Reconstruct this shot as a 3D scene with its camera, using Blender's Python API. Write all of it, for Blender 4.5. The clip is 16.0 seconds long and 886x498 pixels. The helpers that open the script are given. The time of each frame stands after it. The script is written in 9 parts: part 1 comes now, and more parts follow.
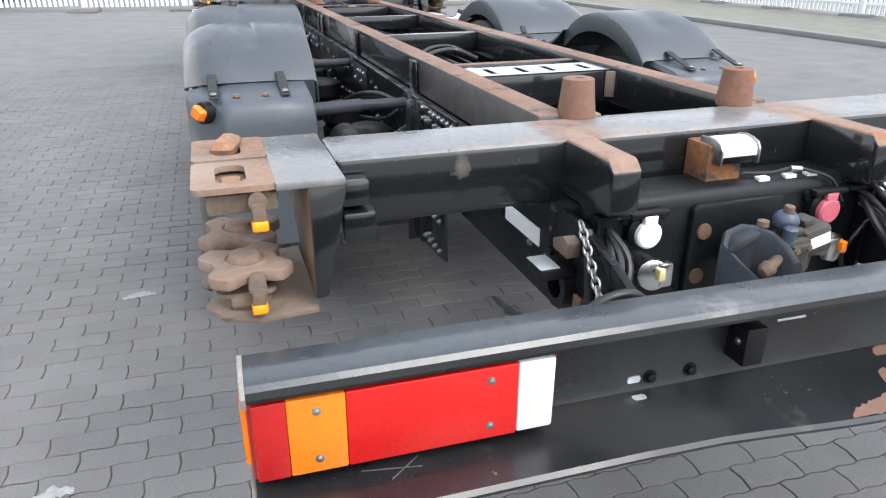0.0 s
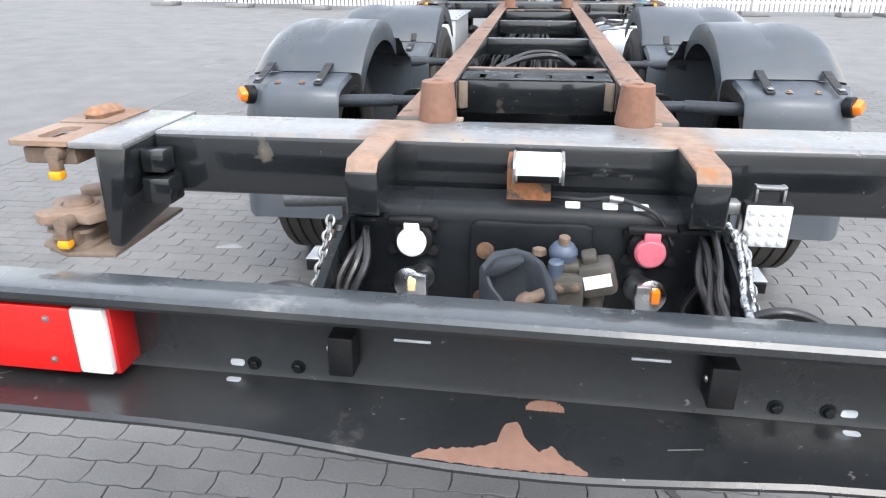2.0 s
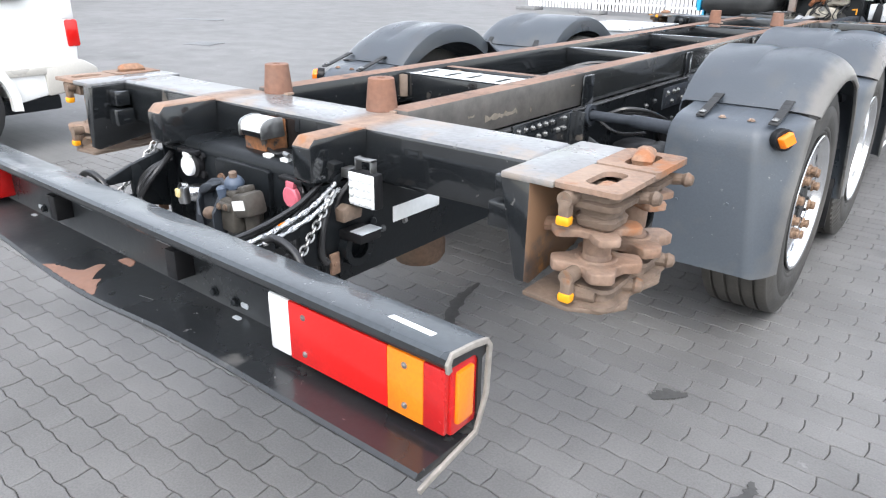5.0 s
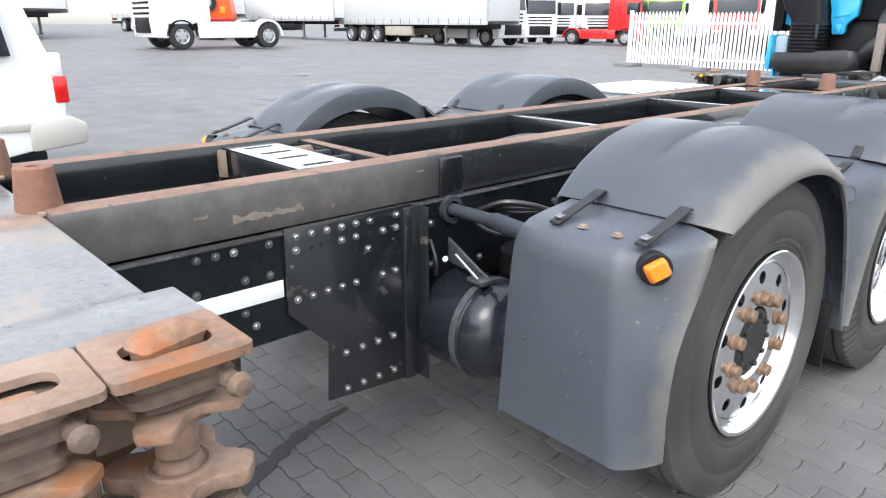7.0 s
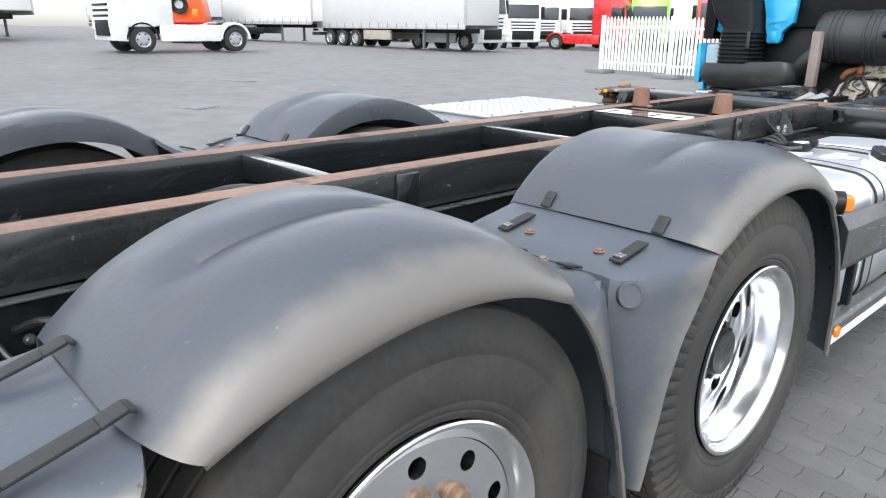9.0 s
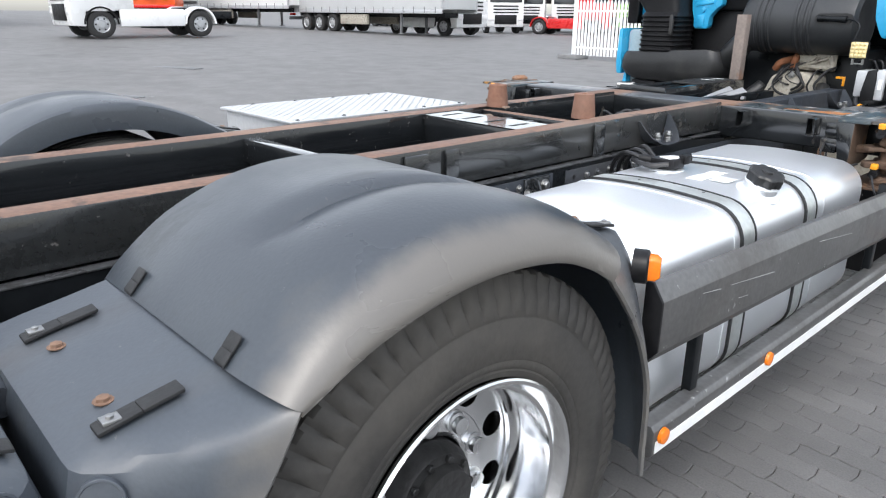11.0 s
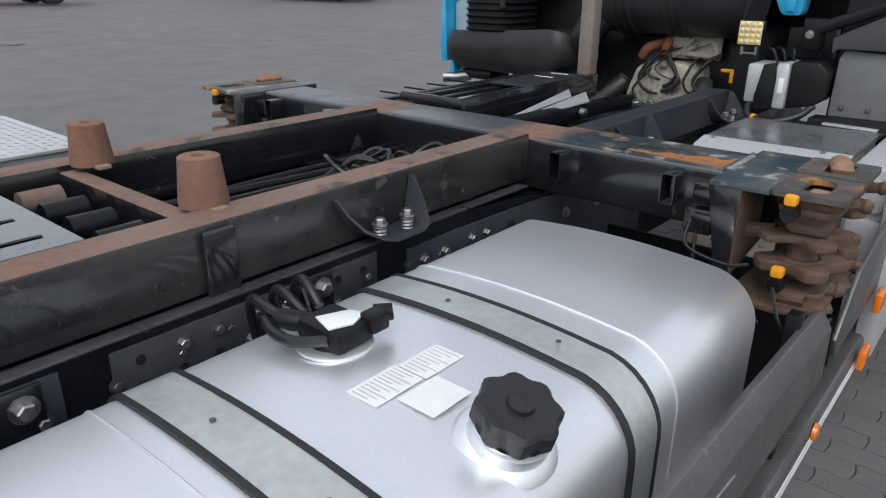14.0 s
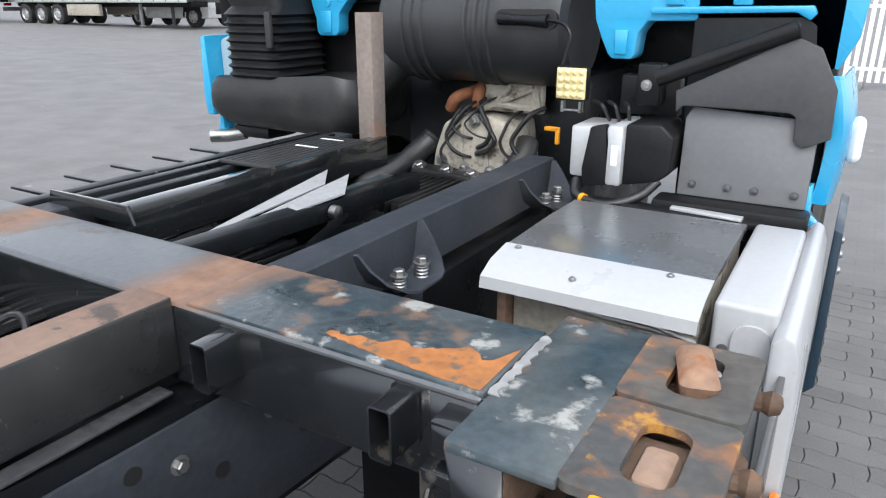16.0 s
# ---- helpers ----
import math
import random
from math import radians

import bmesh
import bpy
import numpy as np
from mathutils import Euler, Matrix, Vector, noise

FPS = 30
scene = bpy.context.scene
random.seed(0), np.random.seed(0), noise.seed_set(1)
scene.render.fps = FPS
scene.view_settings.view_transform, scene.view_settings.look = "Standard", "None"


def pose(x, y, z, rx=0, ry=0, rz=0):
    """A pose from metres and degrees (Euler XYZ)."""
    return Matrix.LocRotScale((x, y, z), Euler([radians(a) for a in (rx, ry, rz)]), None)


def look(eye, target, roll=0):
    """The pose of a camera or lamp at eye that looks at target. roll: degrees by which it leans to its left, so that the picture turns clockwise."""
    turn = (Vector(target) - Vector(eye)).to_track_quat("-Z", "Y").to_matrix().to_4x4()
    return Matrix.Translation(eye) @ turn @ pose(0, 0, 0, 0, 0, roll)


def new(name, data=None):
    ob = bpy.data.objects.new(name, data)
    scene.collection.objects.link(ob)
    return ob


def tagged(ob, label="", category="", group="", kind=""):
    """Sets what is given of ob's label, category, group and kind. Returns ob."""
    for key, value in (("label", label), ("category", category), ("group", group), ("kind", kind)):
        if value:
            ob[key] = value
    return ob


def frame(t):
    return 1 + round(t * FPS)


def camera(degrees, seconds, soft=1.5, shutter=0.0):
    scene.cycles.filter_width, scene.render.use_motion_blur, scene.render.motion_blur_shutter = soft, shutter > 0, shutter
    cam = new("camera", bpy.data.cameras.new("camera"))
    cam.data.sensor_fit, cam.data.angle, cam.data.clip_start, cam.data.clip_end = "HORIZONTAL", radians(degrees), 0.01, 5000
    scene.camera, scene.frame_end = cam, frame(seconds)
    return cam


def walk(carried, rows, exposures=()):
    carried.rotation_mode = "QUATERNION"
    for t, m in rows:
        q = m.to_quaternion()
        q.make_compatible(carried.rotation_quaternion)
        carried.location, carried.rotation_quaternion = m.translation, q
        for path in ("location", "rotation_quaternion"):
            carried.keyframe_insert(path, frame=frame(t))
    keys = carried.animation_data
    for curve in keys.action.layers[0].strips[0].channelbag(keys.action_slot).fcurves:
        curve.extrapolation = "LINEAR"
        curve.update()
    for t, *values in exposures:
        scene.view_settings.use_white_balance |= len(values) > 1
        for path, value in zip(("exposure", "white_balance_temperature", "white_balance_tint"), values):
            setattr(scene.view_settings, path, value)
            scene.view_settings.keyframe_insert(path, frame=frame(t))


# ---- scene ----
cam = camera(65.0, 16.0, 1.15)

PATH = [
    (0, (-1.149, -0.945, 1.452), (-0.584, 0.806, 0.668), -0.2),
    (0.5, (-0.87, -0.994, 1.433), (-0.583, 0.827, 0.656), -0.2),
    (1, (-0.599, -1.075, 1.435), (-0.528, 0.769, 0.665), -0.1),
    (1.5, (-0.304, -1.121, 1.461), (-0.397, 0.725, 0.696), -0.2),
    (2, (-0.005, -1.097, 1.435), (-0.243, 0.735, 0.669), -0.1),
    (2.5, (0.279, -1.164, 1.439), (-0.073, 0.652, 0.68), 0.0),
    (3, (0.576, -1.216, 1.459), (0.133, 0.582, 0.701), -0.0),
    (3.2, (0.693, -1.199, 1.455), (0.214, 0.587, 0.694), 0.3),
    (5.3, (1.853, -0.799, 1.479), (0.627, 0.591, 0.728), 0.4),
    (5.5, (1.89, -0.703, 1.487), (0.623, 0.652, 0.739), 0.3),
    (6, (1.949, -0.391, 1.499), (0.597, 0.926, 0.836), 0.1),
    (6.5, (2.02, -0.004, 1.473), (0.623, 1.282, 0.845), 0.1),
    (7, (2.011, 0.343, 1.459), (0.598, 1.618, 0.843), 0.2),
    (7.5, (1.973, 0.728, 1.482), (0.55, 1.99, 0.862), 0.1),
    (8, (1.985, 1.075, 1.466), (0.57, 2.35, 0.856), 0.2),
    (8.5, (2.008, 1.388, 1.449), (0.595, 2.67, 0.85), 0.3),
    (9, (1.999, 1.708, 1.476), (0.592, 2.994, 0.87), 0.5),
    (9.5, (2.021, 2.054, 1.46), (0.611, 3.34, 0.86), 0.4),
    (10, (2.063, 2.353, 1.472), (0.652, 3.638, 0.876), 0.5),
    (10.2, (2.054, 2.455, 1.465), (0.645, 3.743, 0.87), 0.5),
    (12.3, (1.821, 3.558, 1.512), (0.477, 4.84, 0.771), 0.3),
    (12.5, (1.776, 3.663, 1.517), (0.434, 4.948, 0.777), 0.3),
    (13, (1.694, 3.967, 1.51), (0.367, 5.269, 0.771), 0.1),
    (13.5, (1.602, 4.288, 1.508), (0.323, 5.637, 0.772), 0.1),
    (14, (1.473, 4.59, 1.489), (0.268, 6.009, 0.757), 0.3),
    (14.5, (1.402, 4.877, 1.488), (0.297, 6.377, 0.761), -0.0),
    (15, (1.375, 5.184, 1.48), (0.36, 6.752, 0.766), -0.4),
    (15.5, (1.331, 5.392, 1.496), (0.362, 6.989, 0.781), 0.1),
    (16, (1.267, 5.625, 1.513), (0.304, 7.243, 0.839), -0.0),
]

# ---- light ----
EXPOSURES = [(0.0, 1.1), (0.5, 1.3), (1.0, 1.4), (6.0, 1.35), (9.0, 1.1), (10.2, 1.05), (12.3, 0.22), (13.2, -0.18), (14.0, -0.03), (15.0, 0.45), (15.5, 0.75), (16.0, 0.95)]
walk(cam, [(t, look(eye, target, roll)) for t, eye, target, roll in PATH], EXPOSURES)

SUN_EL, SUN_ROT = radians(50), radians(150)
world = bpy.data.worlds.new("overcast_sky")
scene.world = world
world.use_nodes = True
wn, wl = world.node_tree.nodes, world.node_tree.links
sky = wn.new("ShaderNodeTexSky")
sky.sky_type, sky.sun_disc = "NISHITA", False
sky.sun_elevation, sky.sun_rotation = SUN_EL, SUN_ROT
sky.air_density, sky.dust_density, sky.ozone_density = 1.0, 1.0, 1.0
pale = wn.new("ShaderNodeHueSaturation")
pale.inputs["Saturation"].default_value = 0.3
wl.new(sky.outputs[0], pale.inputs["Color"])
# Overcast: the cloud is brighter overhead than near the horizon.
way, split, over, lift = (wn.new("ShaderNode" + t) for t in ("TexCoord", "SeparateXYZ", "MapRange", "Mix"))
wl.new(way.outputs["Generated"], split.inputs[0])
wl.new(split.outputs["Z"], over.inputs["Value"])
over.inputs["To Min"].default_value, over.inputs["To Max"].default_value = 0.75, 2.6
lift.data_type, lift.blend_type = "RGBA", "MULTIPLY"
lift.inputs["Factor"].default_value = 1.0
wl.new(pale.outputs[0], lift.inputs[6]), wl.new(over.outputs[0], lift.inputs[7])
wl.new(lift.outputs[2], wn["Background"].inputs["Color"])
wn["Background"].inputs["Strength"].default_value = 0.15

sun = new("sun", bpy.data.lights.new("sun", "SUN"))
sun.data.energy, sun.data.angle, sun.data.color = 0.5, radians(25), (1.0, 0.95, 0.88)
sun.matrix_world = look((0, 0, 30), (0 - math.sin(SUN_ROT) * math.cos(SUN_EL), 0 - math.cos(SUN_ROT) * math.cos(SUN_EL), 30 - math.sin(SUN_EL)))


# ---- materials ----
def material(name, color, rough=0.5, metal=0.0, vary=0.15, scale=6.0, bump=0.02, fine=60.0, stain=None, stain_amount=0.45, stain_scale=3.0,
             stain_rough=0.85, coat=0.0, per_object=0.0, rough_vary=0.12, dust=None, dust_amount=0.5, chips=None, chip_amount=0.3, chip_scale=38.0, streaks=False):
    """A painted, rusty, rubber or metal surface: colour varied at two scales, an optional stain with ragged edges, a fine relief."""
    m = bpy.data.materials.new(name)
    m.use_nodes = True
    n, k = m.node_tree.nodes, m.node_tree.links
    p = n["Principled BSDF"]
    p.inputs["Metallic"].default_value = metal
    p.inputs["Coat Weight"].default_value = coat
    at = n.new("ShaderNodeTexCoord").outputs["Object"]
    broad, grain = n.new("ShaderNodeTexNoise"), n.new("ShaderNodeTexNoise")
    for tex, s, d in ((broad, scale, 5.0), (grain, fine, 3.0)):
        tex.inputs["Scale"].default_value, tex.inputs["Detail"].default_value = s, d
        k.new(at, tex.inputs["Vector"])
    both = n.new("ShaderNodeMath")
    both.operation = "ADD"
    k.new(broad.outputs["Fac"], both.inputs[0]), k.new(grain.outputs["Fac"], both.inputs[1])
    span = n.new("ShaderNodeMapRange")
    span.inputs["From Min"].default_value, span.inputs["From Max"].default_value = 0.6, 1.4
    span.inputs["To Min"].default_value, span.inputs["To Max"].default_value = 1 - vary, 1 + vary
    k.new(both.outputs[0], span.inputs["Value"])
    tone = n.new("ShaderNodeMix")
    tone.data_type, tone.blend_type = "RGBA", "MULTIPLY"
    tone.inputs["Factor"].default_value = 1.0
    tone.inputs[6].default_value = (*color, 1)
    k.new(span.outputs[0], tone.inputs[7])
    out = tone.outputs[2]
    if per_object:
        info, shift = n.new("ShaderNodeObjectInfo"), n.new("ShaderNodeMapRange")
        shift.inputs["To Min"].default_value, shift.inputs["To Max"].default_value = 1 - per_object, 1 + per_object
        k.new(info.outputs["Random"], shift.inputs["Value"])
        own = n.new("ShaderNodeMix")
        own.data_type, own.blend_type = "RGBA", "MULTIPLY"
        own.inputs["Factor"].default_value = 1.0
        k.new(out, own.inputs[6]), k.new(shift.outputs[0], own.inputs[7])
        out = own.outputs[2]
    gloss = n.new("ShaderNodeMapRange")
    gloss.inputs["From Min"].default_value, gloss.inputs["From Max"].default_value = 0.3, 0.7
    gloss.inputs["To Min"].default_value, gloss.inputs["To Max"].default_value = max(0.02, rough - rough_vary), min(1, rough + rough_vary)
    k.new(broad.outputs["Fac"], gloss.inputs["Value"])
    roughness = gloss.outputs[0]
    for tint, amount, s, r in ((dust, dust_amount, 1.7, 0.9), (stain, stain_amount, stain_scale, stain_rough), (chips, chip_amount, chip_scale, 0.6)):
        if not tint:
            continue
        patch, edge = n.new("ShaderNodeTexNoise"), n.new("ShaderNodeValToRGB")
        patch.inputs["Scale"].default_value, patch.inputs["Detail"].default_value, patch.inputs["Roughness"].default_value = s, 8.0, 0.62
        if streaks and tint is dust:
            stretch = n.new("ShaderNodeMapping")
            stretch.inputs["Scale"].default_value = (3.2, 0.5, 3.2)
            k.new(at, stretch.inputs["Vector"]), k.new(stretch.outputs[0], patch.inputs["Vector"])
        else:
            k.new(at, patch.inputs["Vector"])
        edge.color_ramp.elements[0].position = 0.72 - 0.42 * amount
        edge.color_ramp.elements[1].position = 0.78 - 0.36 * amount if tint is not dust else 1.05 - 0.4 * amount
        k.new(patch.outputs["Fac"], edge.inputs["Fac"])
        mix, mix_r = n.new("ShaderNodeMix"), n.new("ShaderNodeMix")
        mix.data_type = "RGBA"
        k.new(edge.outputs["Color"], mix.inputs["Factor"]), k.new(edge.outputs["Color"], mix_r.inputs["Factor"])
        k.new(out, mix.inputs[6])
        mix.inputs[7].default_value = (*tint, 1)
        k.new(roughness, mix_r.inputs[2])
        mix_r.inputs[3].default_value = r
        out, roughness = mix.outputs[2], mix_r.outputs[0]
    k.new(out, p.inputs["Base Color"]), k.new(roughness, p.inputs["Roughness"])
    if bump:
        relief = n.new("ShaderNodeBump")
        relief.inputs["Strength"].default_value, relief.inputs["Distance"].default_value = 0.5, bump * 0.1
        k.new(both.outputs[0], relief.inputs["Height"]), k.new(relief.outputs[0], p.inputs["Normal"])
    return m


def add_rim_dust(m, tint, x0, x1):
    """Dry road dust that sticks to the outer edges of a part, with a ragged border."""
    n, k = m.node_tree.nodes, m.node_tree.links
    p = n["Principled BSDF"]
    old = p.inputs["Base Color"].links[0].from_socket
    at = n.new("ShaderNodeTexCoord").outputs["Object"]
    sep, out, add, span, mix, tex = (n.new("ShaderNode" + t) for t in ("SeparateXYZ", "Math", "Math", "MapRange", "Mix", "TexNoise"))
    tex.inputs["Scale"].default_value, tex.inputs["Detail"].default_value = 14.0, 6.0
    k.new(at, tex.inputs["Vector"]), k.new(at, sep.inputs[0]), k.new(sep.outputs["X"], out.inputs[0])
    out.operation, add.operation = "ABSOLUTE", "MULTIPLY_ADD"
    k.new(tex.outputs["Fac"], add.inputs[0])
    add.inputs[1].default_value = 0.05
    k.new(out.outputs[0], add.inputs[2])
    span.inputs["From Min"].default_value, span.inputs["From Max"].default_value = x0 + 0.025, x1 + 0.025
    span.interpolation_type = "SMOOTHSTEP"
    k.new(add.outputs[0], span.inputs["Value"])
    mix.data_type = "RGBA"
    k.new(span.outputs[0], mix.inputs["Factor"]), k.new(old, mix.inputs[6])
    mix.inputs[7].default_value = (*tint, 1)
    k.new(mix.outputs[2], p.inputs["Base Color"])


M = dict(
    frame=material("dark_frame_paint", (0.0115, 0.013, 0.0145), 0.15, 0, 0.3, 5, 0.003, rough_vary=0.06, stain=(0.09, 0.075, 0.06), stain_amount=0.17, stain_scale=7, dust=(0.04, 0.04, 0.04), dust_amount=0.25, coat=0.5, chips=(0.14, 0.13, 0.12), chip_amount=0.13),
    chassis=material("black_chassis_paint", (0.008, 0.0095, 0.011), 0.33, 0, 0.3, 7, 0.008, dust=(0.018, 0.018, 0.018), dust_amount=0.3, chips=(0.07, 0.068, 0.065), chip_amount=0.12),
    # Pale base holds the sky's sheen in its colour; beige and dark marks are wear.
    beam_top=material("worn_beam_top_sky_sheen", (0.17, 0.172, 0.175), 0.3, 0, 0.3, 4, 0.015, stain=(0.25, 0.215, 0.185), stain_amount=0.4, stain_scale=4, stain_rough=0.5, dust=(0.24, 0.23, 0.22), dust_amount=0.5, chips=(0.07, 0.075, 0.08), chip_amount=0.2),
    front_top=material("scraped_beam_top", (0.035, 0.050, 0.058), 0.35, 0, 0.5, 9, 0.03, stain=(0.17, 0.095, 0.055), stain_amount=0.42, stain_scale=5.5, stain_rough=0.8, dust=(0.19, 0.19, 0.175), dust_amount=0.5, chips=(0.30, 0.30, 0.28), chip_amount=0.36, chip_scale=16),
    rail_top=material("rusty_rail_top", (0.170, 0.098, 0.068), 0.65, 0, 0.4, 7, 0.03, stain=(0.075, 0.06, 0.052), stain_amount=0.35, stain_scale=9, dust=(0.27, 0.190, 0.145), dust_amount=0.58, chips=(0.05, 0.045, 0.04), chip_amount=0.2),
    stub_nose=material("rusty_stub_nose", (0.23, 0.14, 0.095), 0.7, 0, 0.4, 9, 0.03, stain=(0.27, 0.125, 0.06), stain_amount=0.42, stain_scale=11, dust=(0.36, 0.28, 0.23), dust_amount=0.6),
    rust=material("rust", (0.20, 0.12, 0.08), 0.8, 0, 0.4, 9, 0.06, stain=(0.25, 0.105, 0.045), stain_amount=0.34, stain_scale=6, dust=(0.33, 0.265, 0.215), dust_amount=0.75),
    rust_dark=material("dark_rust", (0.13, 0.09, 0.065), 0.75, 0, 0.4, 12, 0.06, stain=(0.2, 0.09, 0.04), stain_amount=0.3, stain_scale=8, dust=(0.24, 0.19, 0.15), dust_amount=0.7),
    lamp_rust=material("flaking_rust", (0.24, 0.10, 0.04), 0.85, 0, 0.45, 30, 0.05, stain=(0.05, 0.045, 0.042), stain_amount=0.5, stain_scale=30, dust=(0.15, 0.085, 0.05), dust_amount=0.5),
    head=material("rusty_lock_head", (0.25, 0.14, 0.085), 0.75, 0, 0.4, 14, 0.05, stain=(0.27, 0.11, 0.05), stain_amount=0.4, stain_scale=14, dust=(0.36, 0.28, 0.22), dust_amount=0.6),
    buffer=material("brown_buffer", (0.20, 0.100, 0.066), 0.85, 0, 0.25, 12, 0.04, dust=(0.22, 0.15, 0.12), dust_amount=0.5),
    fender=material("grey_mudguard_plastic", (0.042, 0.050, 0.060), 0.36, 0, 0.12, 3, 0.008, 120, dust=(0.085, 0.084, 0.080), dust_amount=0.45, chips=(0.16, 0.16, 0.155), chip_amount=0.10, streaks=True),
    strap=material("black_rubber_strap", (0.017, 0.0175, 0.018), 0.6, 0, 0.3, 20, 0.03),
    tyre=material("tyre_rubber", (0.036, 0.034, 0.031), 0.7, 0, 0.3, 6, 0.03, dust=(0.105, 0.096, 0.083), dust_amount=0.6),
    alloy=material("polished_alloy", (0.78, 0.79, 0.80), 0.16, 1.0, 0.06, 8, 0.004, rough_vary=0.08),
    alloy_dull=material("brushed_alloy", (0.62, 0.63, 0.64), 0.34, 1.0, 0.1, 10, 0.006),
    nut=material("rusty_nut_cover", (0.23, 0.15, 0.10), 0.55, 0.35, 0.3, 30, 0.03),
    hub=material("black_hub", (0.02, 0.02, 0.02), 0.5, 0.2, 0.4, 30, 0.03),
    tank=material("tank_alloy", (0.86, 0.885, 0.91), 0.36, 0.75, 0.05, 2.5, 0, 200, rough_vary=0.05),
    guard=material("worn_alloy_guard", (0.15, 0.15, 0.148), 0.38, 0.6, 0.2, 5, 0.01, stain=(0.42, 0.42, 0.42), stain_amount=0.16, stain_scale=12, stain_rough=0.4, chips=(0.45, 0.45, 0.44), chip_amount=0.15, dust=(0.09, 0.083, 0.075), dust_amount=0.55),
    plate=material("galvanised_plate", (0.62, 0.65, 0.68), 0.4, 0.6, 0.12, 14, 0.01),
    tread=material("tread_plate", (0.60, 0.61, 0.62), 0.42, 0.5, 0.12, 9, 0.01),
    chrome=material("bolt_zinc", (0.36, 0.36, 0.355), 0.42, 1.0, 0.15, 30, 0.01),
    bolt=material("black_bolt", (0.10, 0.105, 0.11), 0.4, 0.5, 0.3, 30, 0.01),
    red=material("red_lens", (0.58, 0.008, 0.006), 0.2, 0, 0.12, 5, 0.01, 150, coat=0.4),
    red_dark=material("dark_red_lens", (0.42, 0.008, 0.008), 0.22, 0, 0.12, 5, 0.01, 150, coat=0.4),
    amber=material("amber_lens", (0.85, 0.20, 0.008), 0.22, 0, 0.12, 9, 0.01, 150, coat=0.4),
    clear=material("clear_lens", (0.72, 0.72, 0.72), 0.22, 0, 0.08, 9, 0.01, 150, coat=0.4),
    yellow=material("yellow_plastic", (0.82, 0.33, 0.008), 0.45, 0, 0.15, 30, 0.01),
    white=material("white_sticker", (0.80, 0.81, 0.80), 0.45, 0, 0.06, 9, 0.0),
    paint_white=material("white_paint", (0.76, 0.765, 0.76), 0.3, 0, 0.05, 2, 0.002, coat=0.3),
    silver=material("silver_panel", (0.50, 0.51, 0.52), 0.38, 0.3, 0.1, 5, 0.005),
    blue=material("blue_cab_paint", (0.025, 0.34, 0.60), 0.25, 0, 0.06, 3, 0.002, coat=0.5),
    black=material("black_plastic", (0.010, 0.010, 0.011), 0.42, 0, 0.3, 12, 0.015, dust=(0.03, 0.03, 0.03), dust_amount=0.35),
    black_dusty=material("dusty_black_plastic", (0.016, 0.0165, 0.017), 0.45, 0, 0.35, 8, 0.02, dust=(0.085, 0.082, 0.077), dust_amount=0.48),
    hose=material("black_hose", (0.015, 0.015, 0.016), 0.36, 0, 0.2, 20, 0.01),
    grey_plastic=material("grey_plastic", (0.16, 0.165, 0.17), 0.55, 0, 0.15, 10, 0.01),
    cast=material("pale_casting", (0.40, 0.37, 0.31), 0.6, 0.1, 0.3, 9, 0.03, stain=(0.13, 0.11, 0.09), stain_amount=0.4, stain_scale=12),
    casting_dark=material("grey_casting", (0.075, 0.068, 0.058), 0.55, 0.3, 0.35, 16, 0.03, dust=(0.22, 0.19, 0.15), dust_amount=0.4),
    pink=material("faded_red_cap", (0.52, 0.12, 0.16), 0.5, 0, 0.12, 20, 0.01),
    sock_blue=material("blue_cap", (0.06, 0.08, 0.115), 0.5, 0, 0.2, 20, 0.01),
    led=material("lamp_glass", (0.72, 0.74, 0.74), 0.2, 0.0, 0.08, 60, 0.02, coat=0.6),
    led_yellow=material("yellowed_lamp_glass", (0.72, 0.60, 0.30), 0.25, 0.0, 0.12, 60, 0.02, coat=0.6),
    post=material("rusty_post", (0.20, 0.165, 0.145), 0.75, 0, 0.25, 6, 0.02, stain=(0.22, 0.13, 0.09), stain_amount=0.45, stain_scale=4),
    jaw=material("grey_jaw_paint", (0.035, 0.040, 0.048), 0.5, 0, 0.25, 12, 0.02, dust=(0.07, 0.068, 0.065), dust_amount=0.4),
    grey_top=material("smooth_grey_top", (0.075, 0.082, 0.09), 0.33, 0, 0.25, 4, 0.01, stain=(0.16, 0.13, 0.11), stain_amount=0.25, stain_scale=6, dust=(0.15, 0.145, 0.135), dust_amount=0.4),
    orange_rust=material("orange_rust", (0.33, 0.125, 0.035), 0.85, 0, 0.35, 20, 0.03, stain=(0.12, 0.085, 0.06), stain_amount=0.42, stain_scale=26, dust=(0.22, 0.12, 0.06), dust_amount=0.5),
    mud=material("muddy_casting", (0.098, 0.058, 0.037), 0.8, 0, 0.4, 12, 0.06, stain=(0.17, 0.085, 0.04), stain_amount=0.28, stain_scale=8, dust=(0.15, 0.112, 0.082), dust_amount=0.55),
    slotted=material("glossy_grey_plate", (0.10, 0.108, 0.112), 0.2, 0.0, 0.2, 6, 0.006, coat=0.7, chips=(0.12, 0.12, 0.12), chip_amount=0.2),
    strap_steel=material("dull_steel_strap", (0.56, 0.59, 0.58), 0.4, 0.6, 0.15, 8, 0.008),
    fairing=material("pale_grey_fairing", (0.40, 0.41, 0.42), 0.35, 0, 0.06, 3, 0.003, chips=(0.3, 0.3, 0.3), chip_amount=0.1),
    print_grey=material("faded_print", (0.48, 0.48, 0.47), 0.6, 0, 0.1, 20, 0),
